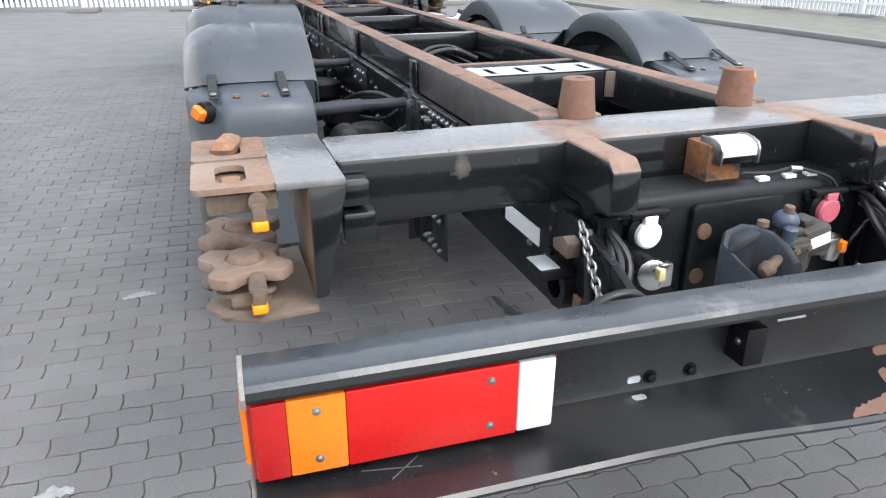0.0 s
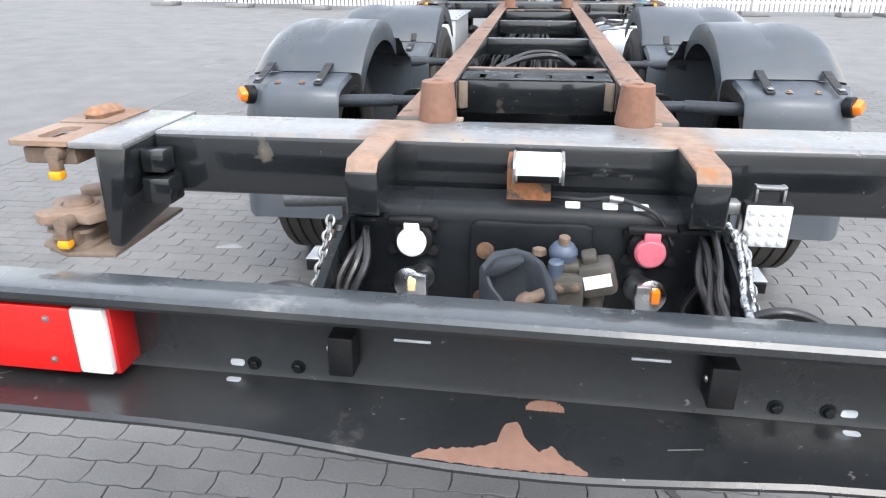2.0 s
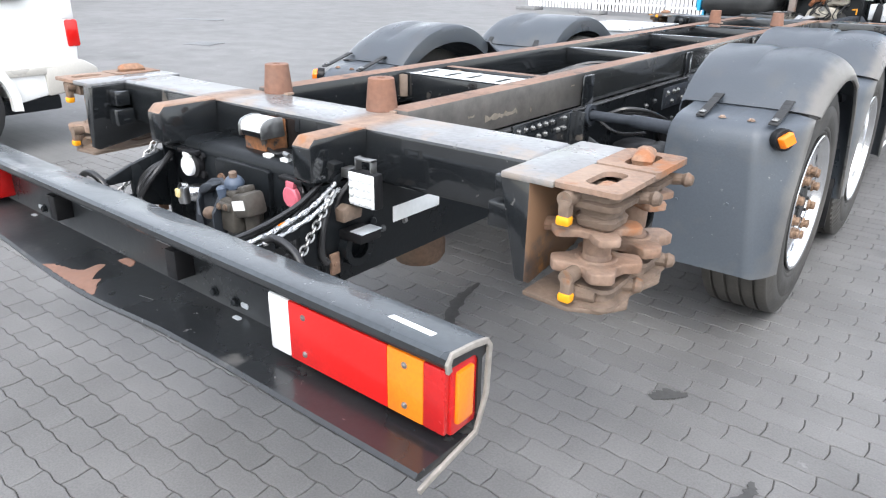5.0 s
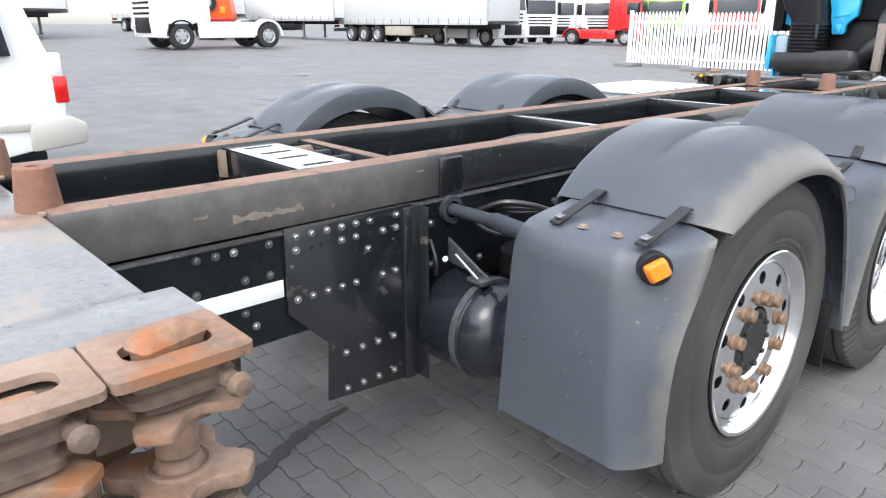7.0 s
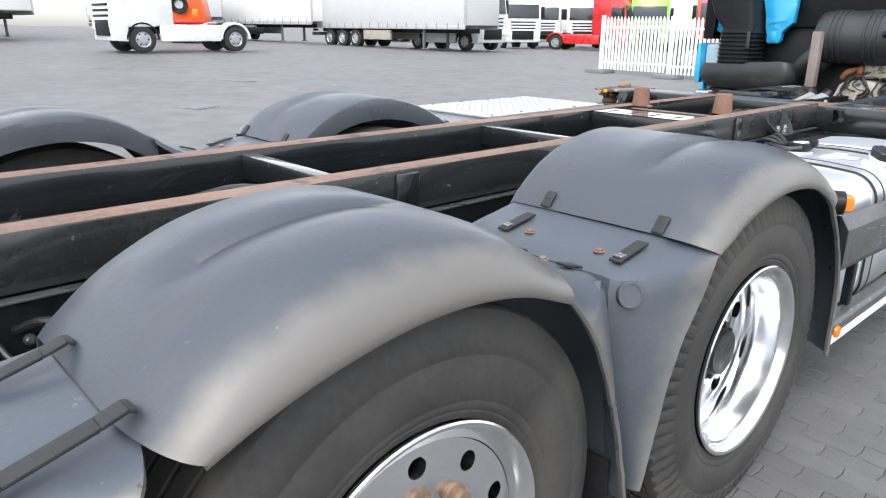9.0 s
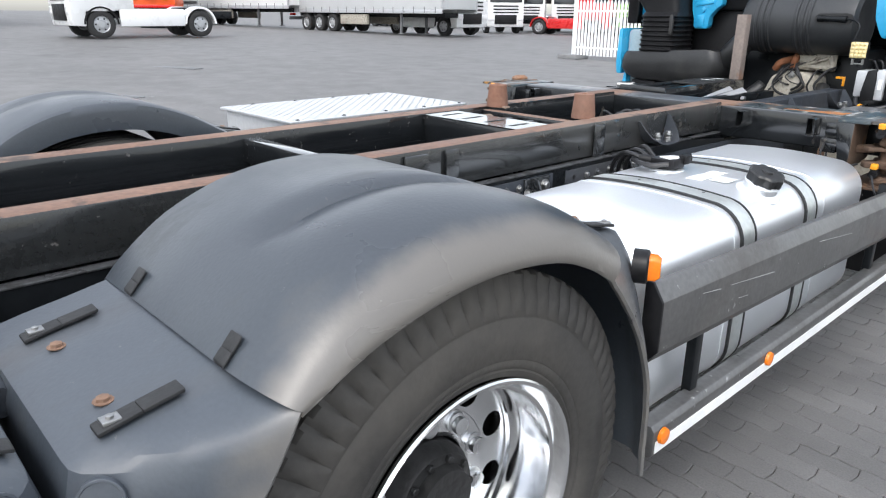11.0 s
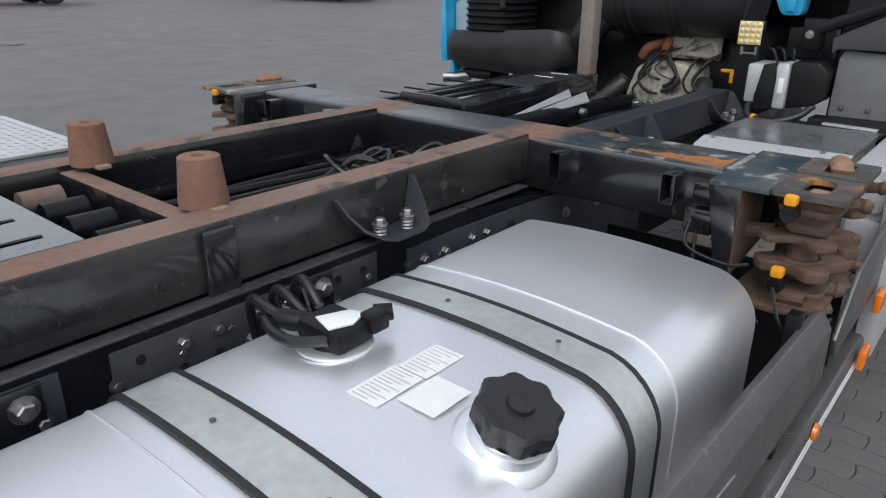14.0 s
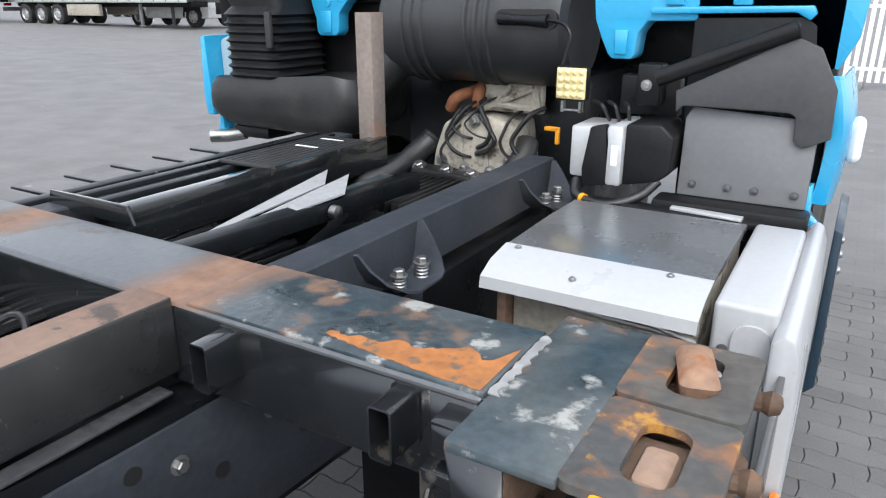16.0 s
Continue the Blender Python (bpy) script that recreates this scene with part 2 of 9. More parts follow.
    mottled=material("mottled_plate", (0.075, 0.068, 0.060), 0.55, 0, 0.45, 10, 0.03, stain=(0.21, 0.10, 0.05), stain_amount=0.5, stain_scale=7, dust=(0.045, 0.062, 0.072), dust_amount=0.5, chips=(0.40, 0.20, 0.035), chip_amount=0.30, chip_scale=14),
    mount_side=material("rust_streaked_plate", (0.022, 0.028, 0.034), 0.35, 0, 0.4, 6, 0.015, stain=(0.20, 0.115, 0.065), stain_amount=0.75, stain_scale=4, stain_rough=0.8, chips=(0.30, 0.145, 0.05), chip_amount=0.35, chip_scale=9),
    scratch=material("bare_scratch", (0.36, 0.36, 0.355), 0.5, 0.4, 0.2, 30, 0),
    bare=material("peeled_primer", (0.18, 0.098, 0.070), 0.75, 0, 0.15, 14, 0.01),
)

M["fender_low"] = material("grey_mudguard_panel", (0.052, 0.062, 0.075), 0.38, 0, 0.12, 3, 0.008, 120, dust=(0.09, 0.089, 0.086), dust_amount=0.5, chips=(0.19, 0.19, 0.185), chip_amount=0.13, streaks=True)
add_rim_dust(M["fender"], (0.135, 0.126, 0.114), 1.190, 1.245)
add_rim_dust(M["fender_low"], (0.135, 0.128, 0.118), 1.225, 1.275)
for key in ("fender", "fender_low"):
    M[key].node_tree.nodes["Principled BSDF"].inputs["Specular IOR Level"].default_value = 0.65


def add_rust_zone(m, tint, axis, near, far, centre=0.0, ragged=0.05, rough=0.75):
    """Rust with a ragged border that spreads from a weld: full at distance near from the centre, gone at far."""
    n, k = m.node_tree.nodes, m.node_tree.links
    p = n["Principled BSDF"]
    old, old_r = p.inputs["Base Color"].links[0].from_socket, p.inputs["Roughness"].links[0].from_socket
    at = n.new("ShaderNodeTexCoord").outputs["Object"]
    sep, side, off, gap, add, span, mix, mix_r, tex, vary, tone = (n.new("ShaderNode" + t) for t in ("SeparateXYZ", "Math", "Math", "Math", "Math", "MapRange", "Mix", "Mix", "TexNoise", "MapRange", "Mix"))
    tex.inputs["Scale"].default_value, tex.inputs["Detail"].default_value, tex.inputs["Roughness"].default_value = 16.0, 8.0, 0.65
    k.new(at, tex.inputs["Vector"]), k.new(at, sep.inputs[0])
    side.operation, off.operation, gap.operation, add.operation = "ABSOLUTE", "SUBTRACT", "ABSOLUTE", "MULTIPLY_ADD"
    k.new(sep.outputs[axis], side.inputs[0]), k.new(side.outputs[0], off.inputs[0])
    off.inputs[1].default_value = centre
    k.new(off.outputs[0], gap.inputs[0]), k.new(tex.outputs["Fac"], add.inputs[0])
    add.inputs[1].default_value = ragged * 2
    k.new(gap.outputs[0], add.inputs[2])
    span.inputs["From Min"].default_value, span.inputs["From Max"].default_value = near + ragged, far + ragged
    span.inputs["To Min"].default_value, span.inputs["To Max"].default_value = 1.0, 0.0
    k.new(add.outputs[0], span.inputs["Value"]), k.new(tex.outputs["Fac"], vary.inputs["Value"])
    vary.inputs["From Min"].default_value, vary.inputs["From Max"].default_value = 0.3, 0.7
    vary.inputs["To Min"].default_value, vary.inputs["To Max"].default_value = 0.65, 1.35
    tone.data_type, tone.blend_type, mix.data_type = "RGBA", "MULTIPLY", "RGBA"
    tone.inputs["Factor"].default_value, tone.inputs[6].default_value = 1.0, (*tint, 1)
    k.new(vary.outputs[0], tone.inputs[7])
    k.new(span.outputs[0], mix.inputs["Factor"]), k.new(old, mix.inputs[6]), k.new(tone.outputs[2], mix.inputs[7])
    k.new(span.outputs[0], mix_r.inputs["Factor"]), k.new(old_r, mix_r.inputs[2])
    mix_r.inputs[3].default_value = rough
    k.new(mix.outputs[2], p.inputs["Base Color"]), k.new(mix_r.outputs[0], p.inputs["Roughness"])


add_rust_zone(M["beam_top"], (0.23, 0.16, 0.12), "X", 0.035, 0.10, 0.335, 0.035)
add_rust_zone(M["grey_top"], (0.20, 0.115, 0.075), "X", 0.03, 0.12, 0.322, 0.04)
add_rust_zone(M["front_top"], (0.20, 0.115, 0.075), "X", 0.03, 0.10, 0.36, 0.04)
add_rust_zone(M["stub_nose"], (0.014, 0.017, 0.02), "Z", 0.03, 0.06, 0.92, 0.025, 0.3)
# Greyer base carries the web's ground reflection as colour; the rear zone is faded.
M["rail_web"] = material("faded_frame_paint_with_sheen", (0.021, 0.0225, 0.023), 0.18, 0, 0.3, 5, 0.002, rough_vary=0.06, stain=(0.10, 0.09, 0.075), stain_amount=0.16, stain_scale=7, dust=(0.060, 0.057, 0.052), dust_amount=0.42, coat=0.5, chips=(0.14, 0.13, 0.12), chip_amount=0.13)
add_rust_zone(M["rail_web"], (0.072, 0.066, 0.060), "Y", 0.62, 0.95, 1.0, 0.08, 0.5)
for key in ("chassis", "jaw", "black"):
    M[key].node_tree.nodes["Principled BSDF"].inputs["Specular IOR Level"].default_value = 0.22


# ---- mesh helpers ----
def box(bm, x0, x1, y0, y1, z0, z1, r=0.004, m=0, seg=2):
    """An upright box with rounded edges."""
    made = bmesh.ops.create_cube(bm, size=1)["verts"]
    for v in made:
        v.co = Vector((x0 + (v.co.x + 0.5) * (x1 - x0), y0 + (v.co.y + 0.5) * (y1 - y0), z0 + (v.co.z + 0.5) * (z1 - z0)))
    faces = list({f for v in made for f in v.link_faces})
    for f in faces:
        f.material_index = m
    if r:
        edges = list({e for v in made for e in v.link_edges})
        done = bmesh.ops.bevel(bm, geom=edges, offset=r, segments=seg, profile=0.5, affect="EDGES")
        for f in done["faces"]:
            f.material_index = m


def prism(bm, pts, axis, a, b, r=0.0, m=0, seg=2):
    """A polygon, given in the two other axes, drawn out along an axis from a to b."""
    order = {"x": lambda u, v, w: (w, u, v), "y": lambda u, v, w: (u, w, v), "z": lambda u, v, w: (u, v, w)}[axis]
    lo = [bm.verts.new(order(u, v, a)) for u, v in pts]
    hi = [bm.verts.new(order(u, v, b)) for u, v in pts]
    n = len(pts)
    faces = [bm.faces.new(lo), bm.faces.new(hi[::-1])]
    faces += [bm.faces.new((lo[i], hi[i], hi[(i + 1) % n], lo[(i + 1) % n])) for i in range(n)]
    bmesh.ops.recalc_face_normals(bm, faces=faces)
    for f in faces:
        f.material_index = m
    if r:
        sharp = [e for e in {e for f in faces for e in f.edges} if len(e.link_faces) == 2 and e.calc_face_angle(0) > 0.5]
        done = bmesh.ops.bevel(bm, geom=sharp, offset=r, segments=seg, profile=0.5, affect="EDGES")
        for f in done["faces"]:
            f.material_index = m
    return faces


def sweep(bm, pts, rad, seg=10, m=0, caps=True, squash=1.0):
    """A round bar or hose along points; rad is one number or one for each point."""
    pts = [Vector(p) for p in pts]
    rads = rad if isinstance(rad, (list, tuple)) else [rad] * len(pts)
    rings, side = [], None
    for i, p in enumerate(pts):
        d = (pts[min(i + 1, len(pts) - 1)] - pts[max(i - 1, 0)]).normalized()
        if side is None:
            side = d.orthogonal().normalized()
        side = (side - d * side.dot(d)).normalized()
        up = d.cross(side)
        rings.append([bm.verts.new(p + (side * math.cos(t) + up * math.sin(t) * squash) * rads[i]) for t in (2 * math.pi * j / seg for j in range(seg))])
    faces = []
    for a, b in zip(rings, rings[1:]):
        faces += [bm.faces.new((a[j], a[(j + 1) % seg], b[(j + 1) % seg], b[j])) for j in range(seg)]
    if caps:
        faces += [bm.faces.new(rings[0][::-1]), bm.faces.new(rings[-1])]
    for f in faces:
        f.material_index = m


def curve_points(pts, n=8):
    """A smooth line through points (Catmull-Rom)."""
    p = [Vector(q) for q in pts]
    p = [2 * p[0] - p[1], *p, 2 * p[-1] - p[-2]]
    out = []
    for i in range(1, len(p) - 2):
        for j in range(n):
            t = j / n
            out.append(0.5 * (2 * p[i] + (p[i + 1] - p[i - 1]) * t + (2 * p[i - 1] - 5 * p[i] + 4 * p[i + 1] - p[i + 2]) * t * t
                              + (3 * p[i] - p[i - 1] - 3 * p[i + 1] + p[i + 2]) * t ** 3))
    return [*out, p[-2]]


def lathe(bm, profile, at, axis, seg=32, m=0, closed=False):
    """A profile of (distance along the axis, radius) turned round an axis through a point."""
    at, axis = Vector(at), Vector(axis).normalized()
    side = axis.orthogonal().normalized()
    up = axis.cross(side)
    rings = [[bm.verts.new(at + axis * d + (side * math.cos(t) + up * math.sin(t)) * max(r, 1e-4)) for t in (2 * math.pi * j / seg for j in range(seg))] for d, r in profile]
    faces = []
    for a, b in zip(rings, rings[1:] + (rings[:1] if closed else [])):
        faces += [bm.faces.new((a[j], a[(j + 1) % seg], b[(j + 1) % seg], b[j])) for j in range(seg)]
    for f in faces:
        f.material_index = m
    return faces


def bolt(bm, at, axis, r=0.011, h=0.012, m=0, washer=True):
    """A hexagonal bolt head on a washer."""
    if washer:
        lathe(bm, [(0, r * 1.5), (h * 0.2, r * 1.5), (h * 0.22, 0)], at, axis, 10, m)
    lathe(bm, [(0, r), (h * 0.85, r), (h, r * 0.8), (h, 0)], at, axis, 6, m)


def holed(bm, outer, inner, axis, a, b, m=0):
    """A plate with one hole: two loops of equally many points, drawn out along an axis."""
    order = {"x": lambda u, v, w: (w, u, v), "y": lambda u, v, w: (u, w, v), "z": lambda u, v, w: (u, v, w)}[axis]
    ring = [[bm.verts.new(order(u, v, w)) for u, v in pts] for pts in (outer, inner) for w in (a, b)]
    ol, oh, il, ih = ring
    n, faces = len(outer), []
    for i in range(n):
        j = (i + 1) % n
        for quad in ((ol[i], ol[j], il[j], il[i]), (oh[i], ih[i], ih[j], oh[j]), (ol[i], oh[i], oh[j], ol[j]), (il[i], il[j], ih[j], ih[i])):
            faces.append(bm.faces.new(quad))
    bmesh.ops.recalc_face_normals(bm, faces=faces)
    for f in faces:
        f.material_index = m
    return faces


def oblong(cx, cy, w, h, r, n=4):
    """A rectangle with round corners, as points."""
    out = []
    for sx, sy, a0 in ((1, 1, 0), (-1, 1, 90), (-1, -1, 180), (1, -1, 270)):
        for i in range(n):
            a = radians(a0 + 90 * i / (n - 1))
            out.append((cx + sx * (w / 2 - r) + r * math.cos(a), cy + sy * (h / 2 - r) + r * math.sin(a)))
    return out


def mesh_of(name, bm, mats, angle=38):
    me = bpy.data.meshes.new(name)
    bm.normal_update()
    for f in bm.faces:
        f.smooth = True
    limit = radians(angle)
    for e in bm.edges:
        e.smooth = len(e.link_faces) == 2 and e.calc_face_angle(0) < limit
    bm.to_mesh(me)
    bm.free()
    for m in mats if isinstance(mats, (list, tuple)) else [mats]:
        me.materials.append(m)
    return me


def part(name, bm, mats, parent, label="", angle=38):
    ob = new(name, mesh_of(name, bm, mats, angle) if bm is not None else None)
    # Never more than three levels: thing, part, sub-part.
    while parent.parent and parent.parent.parent:
        parent = parent.parent
    ob.parent = parent
    if label:
        tagged(ob, label)
    return ob


def thing(name, at=(0, 0, 0), label="", category="", group="", kind="", turn=0.0):
    ob = new(name)
    ob.empty_display_size = 0.2
    ob.matrix_world = pose(*at, 0, 0, turn)
    return tagged(ob, label, category, group, kind)


def mirrored(ob, parent):
    """A copy of a part and its sub-parts on the other side of the truck."""
    first = None
    made = {}
    for o in (ob, *ob.children_recursive):
        c = o.copy()
        if o.data:
            me = c.data = o.data.copy()
            co = np.empty(len(me.vertices) * 3)
            me.vertices.foreach_get("co", co)
            co[0::3] *= -1
            me.vertices.foreach_set("co", co)
            me.flip_normals()
        scene.collection.objects.link(c)
        made[o] = c
        c.parent = made[o.parent] if o.parent in made else parent
        first = first or c
    return first


B = bmesh.new


# ---- the truck ----
truck = thing("truck", label="container chassis truck, dark steel frame, grey mudguards, blue cab", category="truck")
RAIL_IN, RAIL_OUT, RAIL_TOP, RAIL_LOW = 0.27, 0.36, 1.062, 0.925
AXLES = (2.39, 3.69)
HUB_Z = 0.52


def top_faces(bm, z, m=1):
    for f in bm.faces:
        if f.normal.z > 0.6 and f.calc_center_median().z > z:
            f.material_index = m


def loft(bm, profile, stations, m=0):
    """A profile in x and z carried along y; stations are (y, shift in x, shift in z)."""
    rings = [[bm.verts.new((x + dx, y, z + dz)) for x, z in profile] for y, dx, dz in stations]
    n, faces = len(profile), []
    for a, b in zip(rings, rings[1:]):
        faces += [bm.faces.new((a[i], a[(i + 1) % n], b[(i + 1) % n], b[i])) for i in range(n)]
    faces += [bm.faces.new(rings[0][::-1]), bm.faces.new(rings[-1])]
    bmesh.ops.recalc_face_normals(bm, faces=faces)
    for f in faces:
        f.material_index = m


def both_sides(ob):
    mirrored(ob, truck)
    return ob


def c_profile(x_web, x_in, z0, z1, t=0.009):
    """A channel open to the inside, with its web at x_web."""
    return [(x_web, z0), (x_web, z1), (x_in, z1), (x_in, z1 - t), (x_web - t, z1 - t), (x_web - t, z0 + t), (x_in, z0 + t), (x_in, z0)]


def build_frame():
    # Subframe rails, rusty on top.
    bm = B()
    prism(bm, [(RAIL_IN, RAIL_LOW), (RAIL_OUT, RAIL_LOW), (RAIL_OUT, RAIL_TOP), (RAIL_IN, RAIL_TOP)], "y", 0.687, 6.29, 0.006)
    bm.normal_update()
    top_faces(bm, RAIL_TOP - 0.004)
    # Inner faces take the darker plain frame paint.
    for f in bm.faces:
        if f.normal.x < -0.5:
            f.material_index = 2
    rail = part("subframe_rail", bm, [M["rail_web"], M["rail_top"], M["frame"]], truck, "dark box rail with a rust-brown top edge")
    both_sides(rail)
    # Scraped patches on the outer web of the right rail, by the rear.
    rnd = random.Random(31)
    for y0, y1, z0, z1 in ((1.10, 1.31, 0.962, 0.988), (1.00, 1.035, 0.990, 1.000), (1.402, 1.412, 0.952, 0.975), (1.72, 1.75, 1.015, 1.022)):
        bm = B()
        n = 16
        pts = [(y0 + (y1 - y0) * i / n, z0 + (z1 - z0) * (0.2 + rnd.uniform(-0.2, 0.2))) for i in range(n + 1)]
        pts += [(y1 - (y1 - y0) * i / n, z0 + (z1 - z0) * (0.75 + rnd.uniform(-0.3, 0.25))) for i in range(n + 1)]
        prism(bm, pts, "x", RAIL_OUT - 0.001, RAIL_OUT + 0.0012)
        part("scrape_mark", bm, M["scrape_tan"], truck, "pale tan scrape on the rail")
    # Main chassis rails, which spread towards the cab.
    bm = B()
    spread = [(0.30, 0), (2.0, 0), (5.9, 0), (6.4, 0.02), (7.0, 0.06), (8.9, 0.07)]
    loft(bm, c_profile(0.392, 0.31, 0.62, 0.918), [(y, d, -0.04 if y > 6.3 else 0) for y, d in spread])
    for y in np.arange(1.75, 6.2, 0.12):
        for z in (0.70, 0.84):
            if (round(y * 100) + round(z * 100)) % 3:
                bolt(bm, (0.392, y + 0.02 * math.sin(y * 9), z + 0.02 * math.sin(y * 5)), (1, 0, 0), 0.009, 0.010, 1 + (round(y * 50) % 4 == 0))
    for y, z in ((0.98, 0.898), (1.03, 0.898), (1.08, 0.898), (1.18, 0.90), (1.105, 0.815), (1.177, 0.813), (0.971, 0.807), (1.097, 0.723), (0.972, 0.721), (1.125, 0.68), (0.503, 0.877), (0.503, 0.82), (0.49, 0.77), (0.53, 0.735), (0.63, 0.735)):
        bolt(bm, (0.392, y, z), (1, 0, 0), 0.008, 0.010, 1 + (round(y * 1000) % 3 == 0))
    rail = part("chassis_rail", bm, [M["chassis"], M["bolt"], M["chrome"]], truck, "black chassis rail with rows of bolts")
    both_sides(rail)
    # Forward end of the subframe rails, past the front cross beam.
    bm = B()
    loft(bm, [(0.347, 0.915), (0.437, 0.915), (0.437, 1.036), (0.432, 1.040), (0.352, 1.040), (0.347, 1.036)], [(6.50, -0.004, 0.0), (7.0, 0.0, 0.0), (7.40, 0.008, 0.0), (7.69, 0.014, 0.0)])
    rail = part("forward_rail", bm, M["jaw"], truck, "faded dark forward end of the frame rail")
    both_sides(rail)


def build_rear_beam():
    bm = B()
    box(bm, -0.93, 0.93, 0.478, 0.687, 0.896, 1.053, 0.016, seg=3)
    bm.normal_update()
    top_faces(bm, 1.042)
    beam = part("rear_cross_beam", bm, [M["frame"], M["beam_top"]], truck, "dark cross beam with sky sheen painted into its worn top")
    # The two stub brackets behind the beam.
    bm = B()
    prism(bm, [(0.478, 1.0545), (0.286, 1.0545), (0.262, 1.030), (0.262, 0.938), (0.270, 0.931), (0.478, 0.905)], "x", 0.319, 0.389, 0.006, seg=2)
    bm.normal_update()
    for f in bm.faces:
        if f.normal.z > 0.3:
            f.material_index = 1
    stub = part("stub_bracket", bm, [M["frame"], M["stub_nose"]], truck, "dark bracket with a rusty chamfered nose")
    both_sides(stub)


def rubber_buffer(x, y, z):
    bm = B()
    lathe(bm, [(0, 0), (0, 0.049), (0.008, 0.050), (0.085, 0.042), (0.098, 0.041), (0.1, 0.038), (0.1, 0.014), (0.092, 0.012), (0.092, 0)], (x, y, z), (0, 0, 1), 28)
    ob = part("rubber_buffer", bm, M["buffer"], truck, "brown conical rubber buffer")
    bm = B()
    box(bm, x - 0.045, x + 0.066, y - 0.016, y + 0.016, z - 0.004, z + 0.005, 0.002)
    part("buffer_foot", bm, M["rust"], ob)


def star(bm, c, r0, r1, lobes, t, turn=0.0, m=0):
    """A cast hand nut with broad lobes, lying flat."""
    pts = []
    n = lobes * 14
    for i in range(n):
        a = 2 * math.pi * i / n
        k = min(1.0, max(0.0, (math.cos(lobes * a) + 0.75) / 1.25))
        r = r0 + (r1 - r0) * k ** 1.3
        pts.append((c[0] + math.cos(a + turn) * r, c[1] + math.sin(a + turn) * r))
    prism(bm, pts, "z", c[2] - t / 2, c[2] + t / 2, 0.0035, m, 2)


def cast_block(bm, cx, cy, levels):
    """A cast body through rounded outlines; levels are (z, width, depth)."""
    rings = [[bm.verts.new((x, y, zz)) for x, y in oblong(cx, cy, w, d, min(w, d) * 0.22, 5)] for zz, w, d in levels]
    n = len(rings[0])
    faces = [bm.faces.new((a[i], a[(i + 1) % n], b[(i + 1) % n], b[i])) for a, b in zip(rings, rings[1:]) for i in range(n)]
    faces += [bm.faces.new(rings[0][::-1]), bm.faces.new(rings[-1])]
    bmesh.ops.recalc_face_normals(bm, faces=faces)


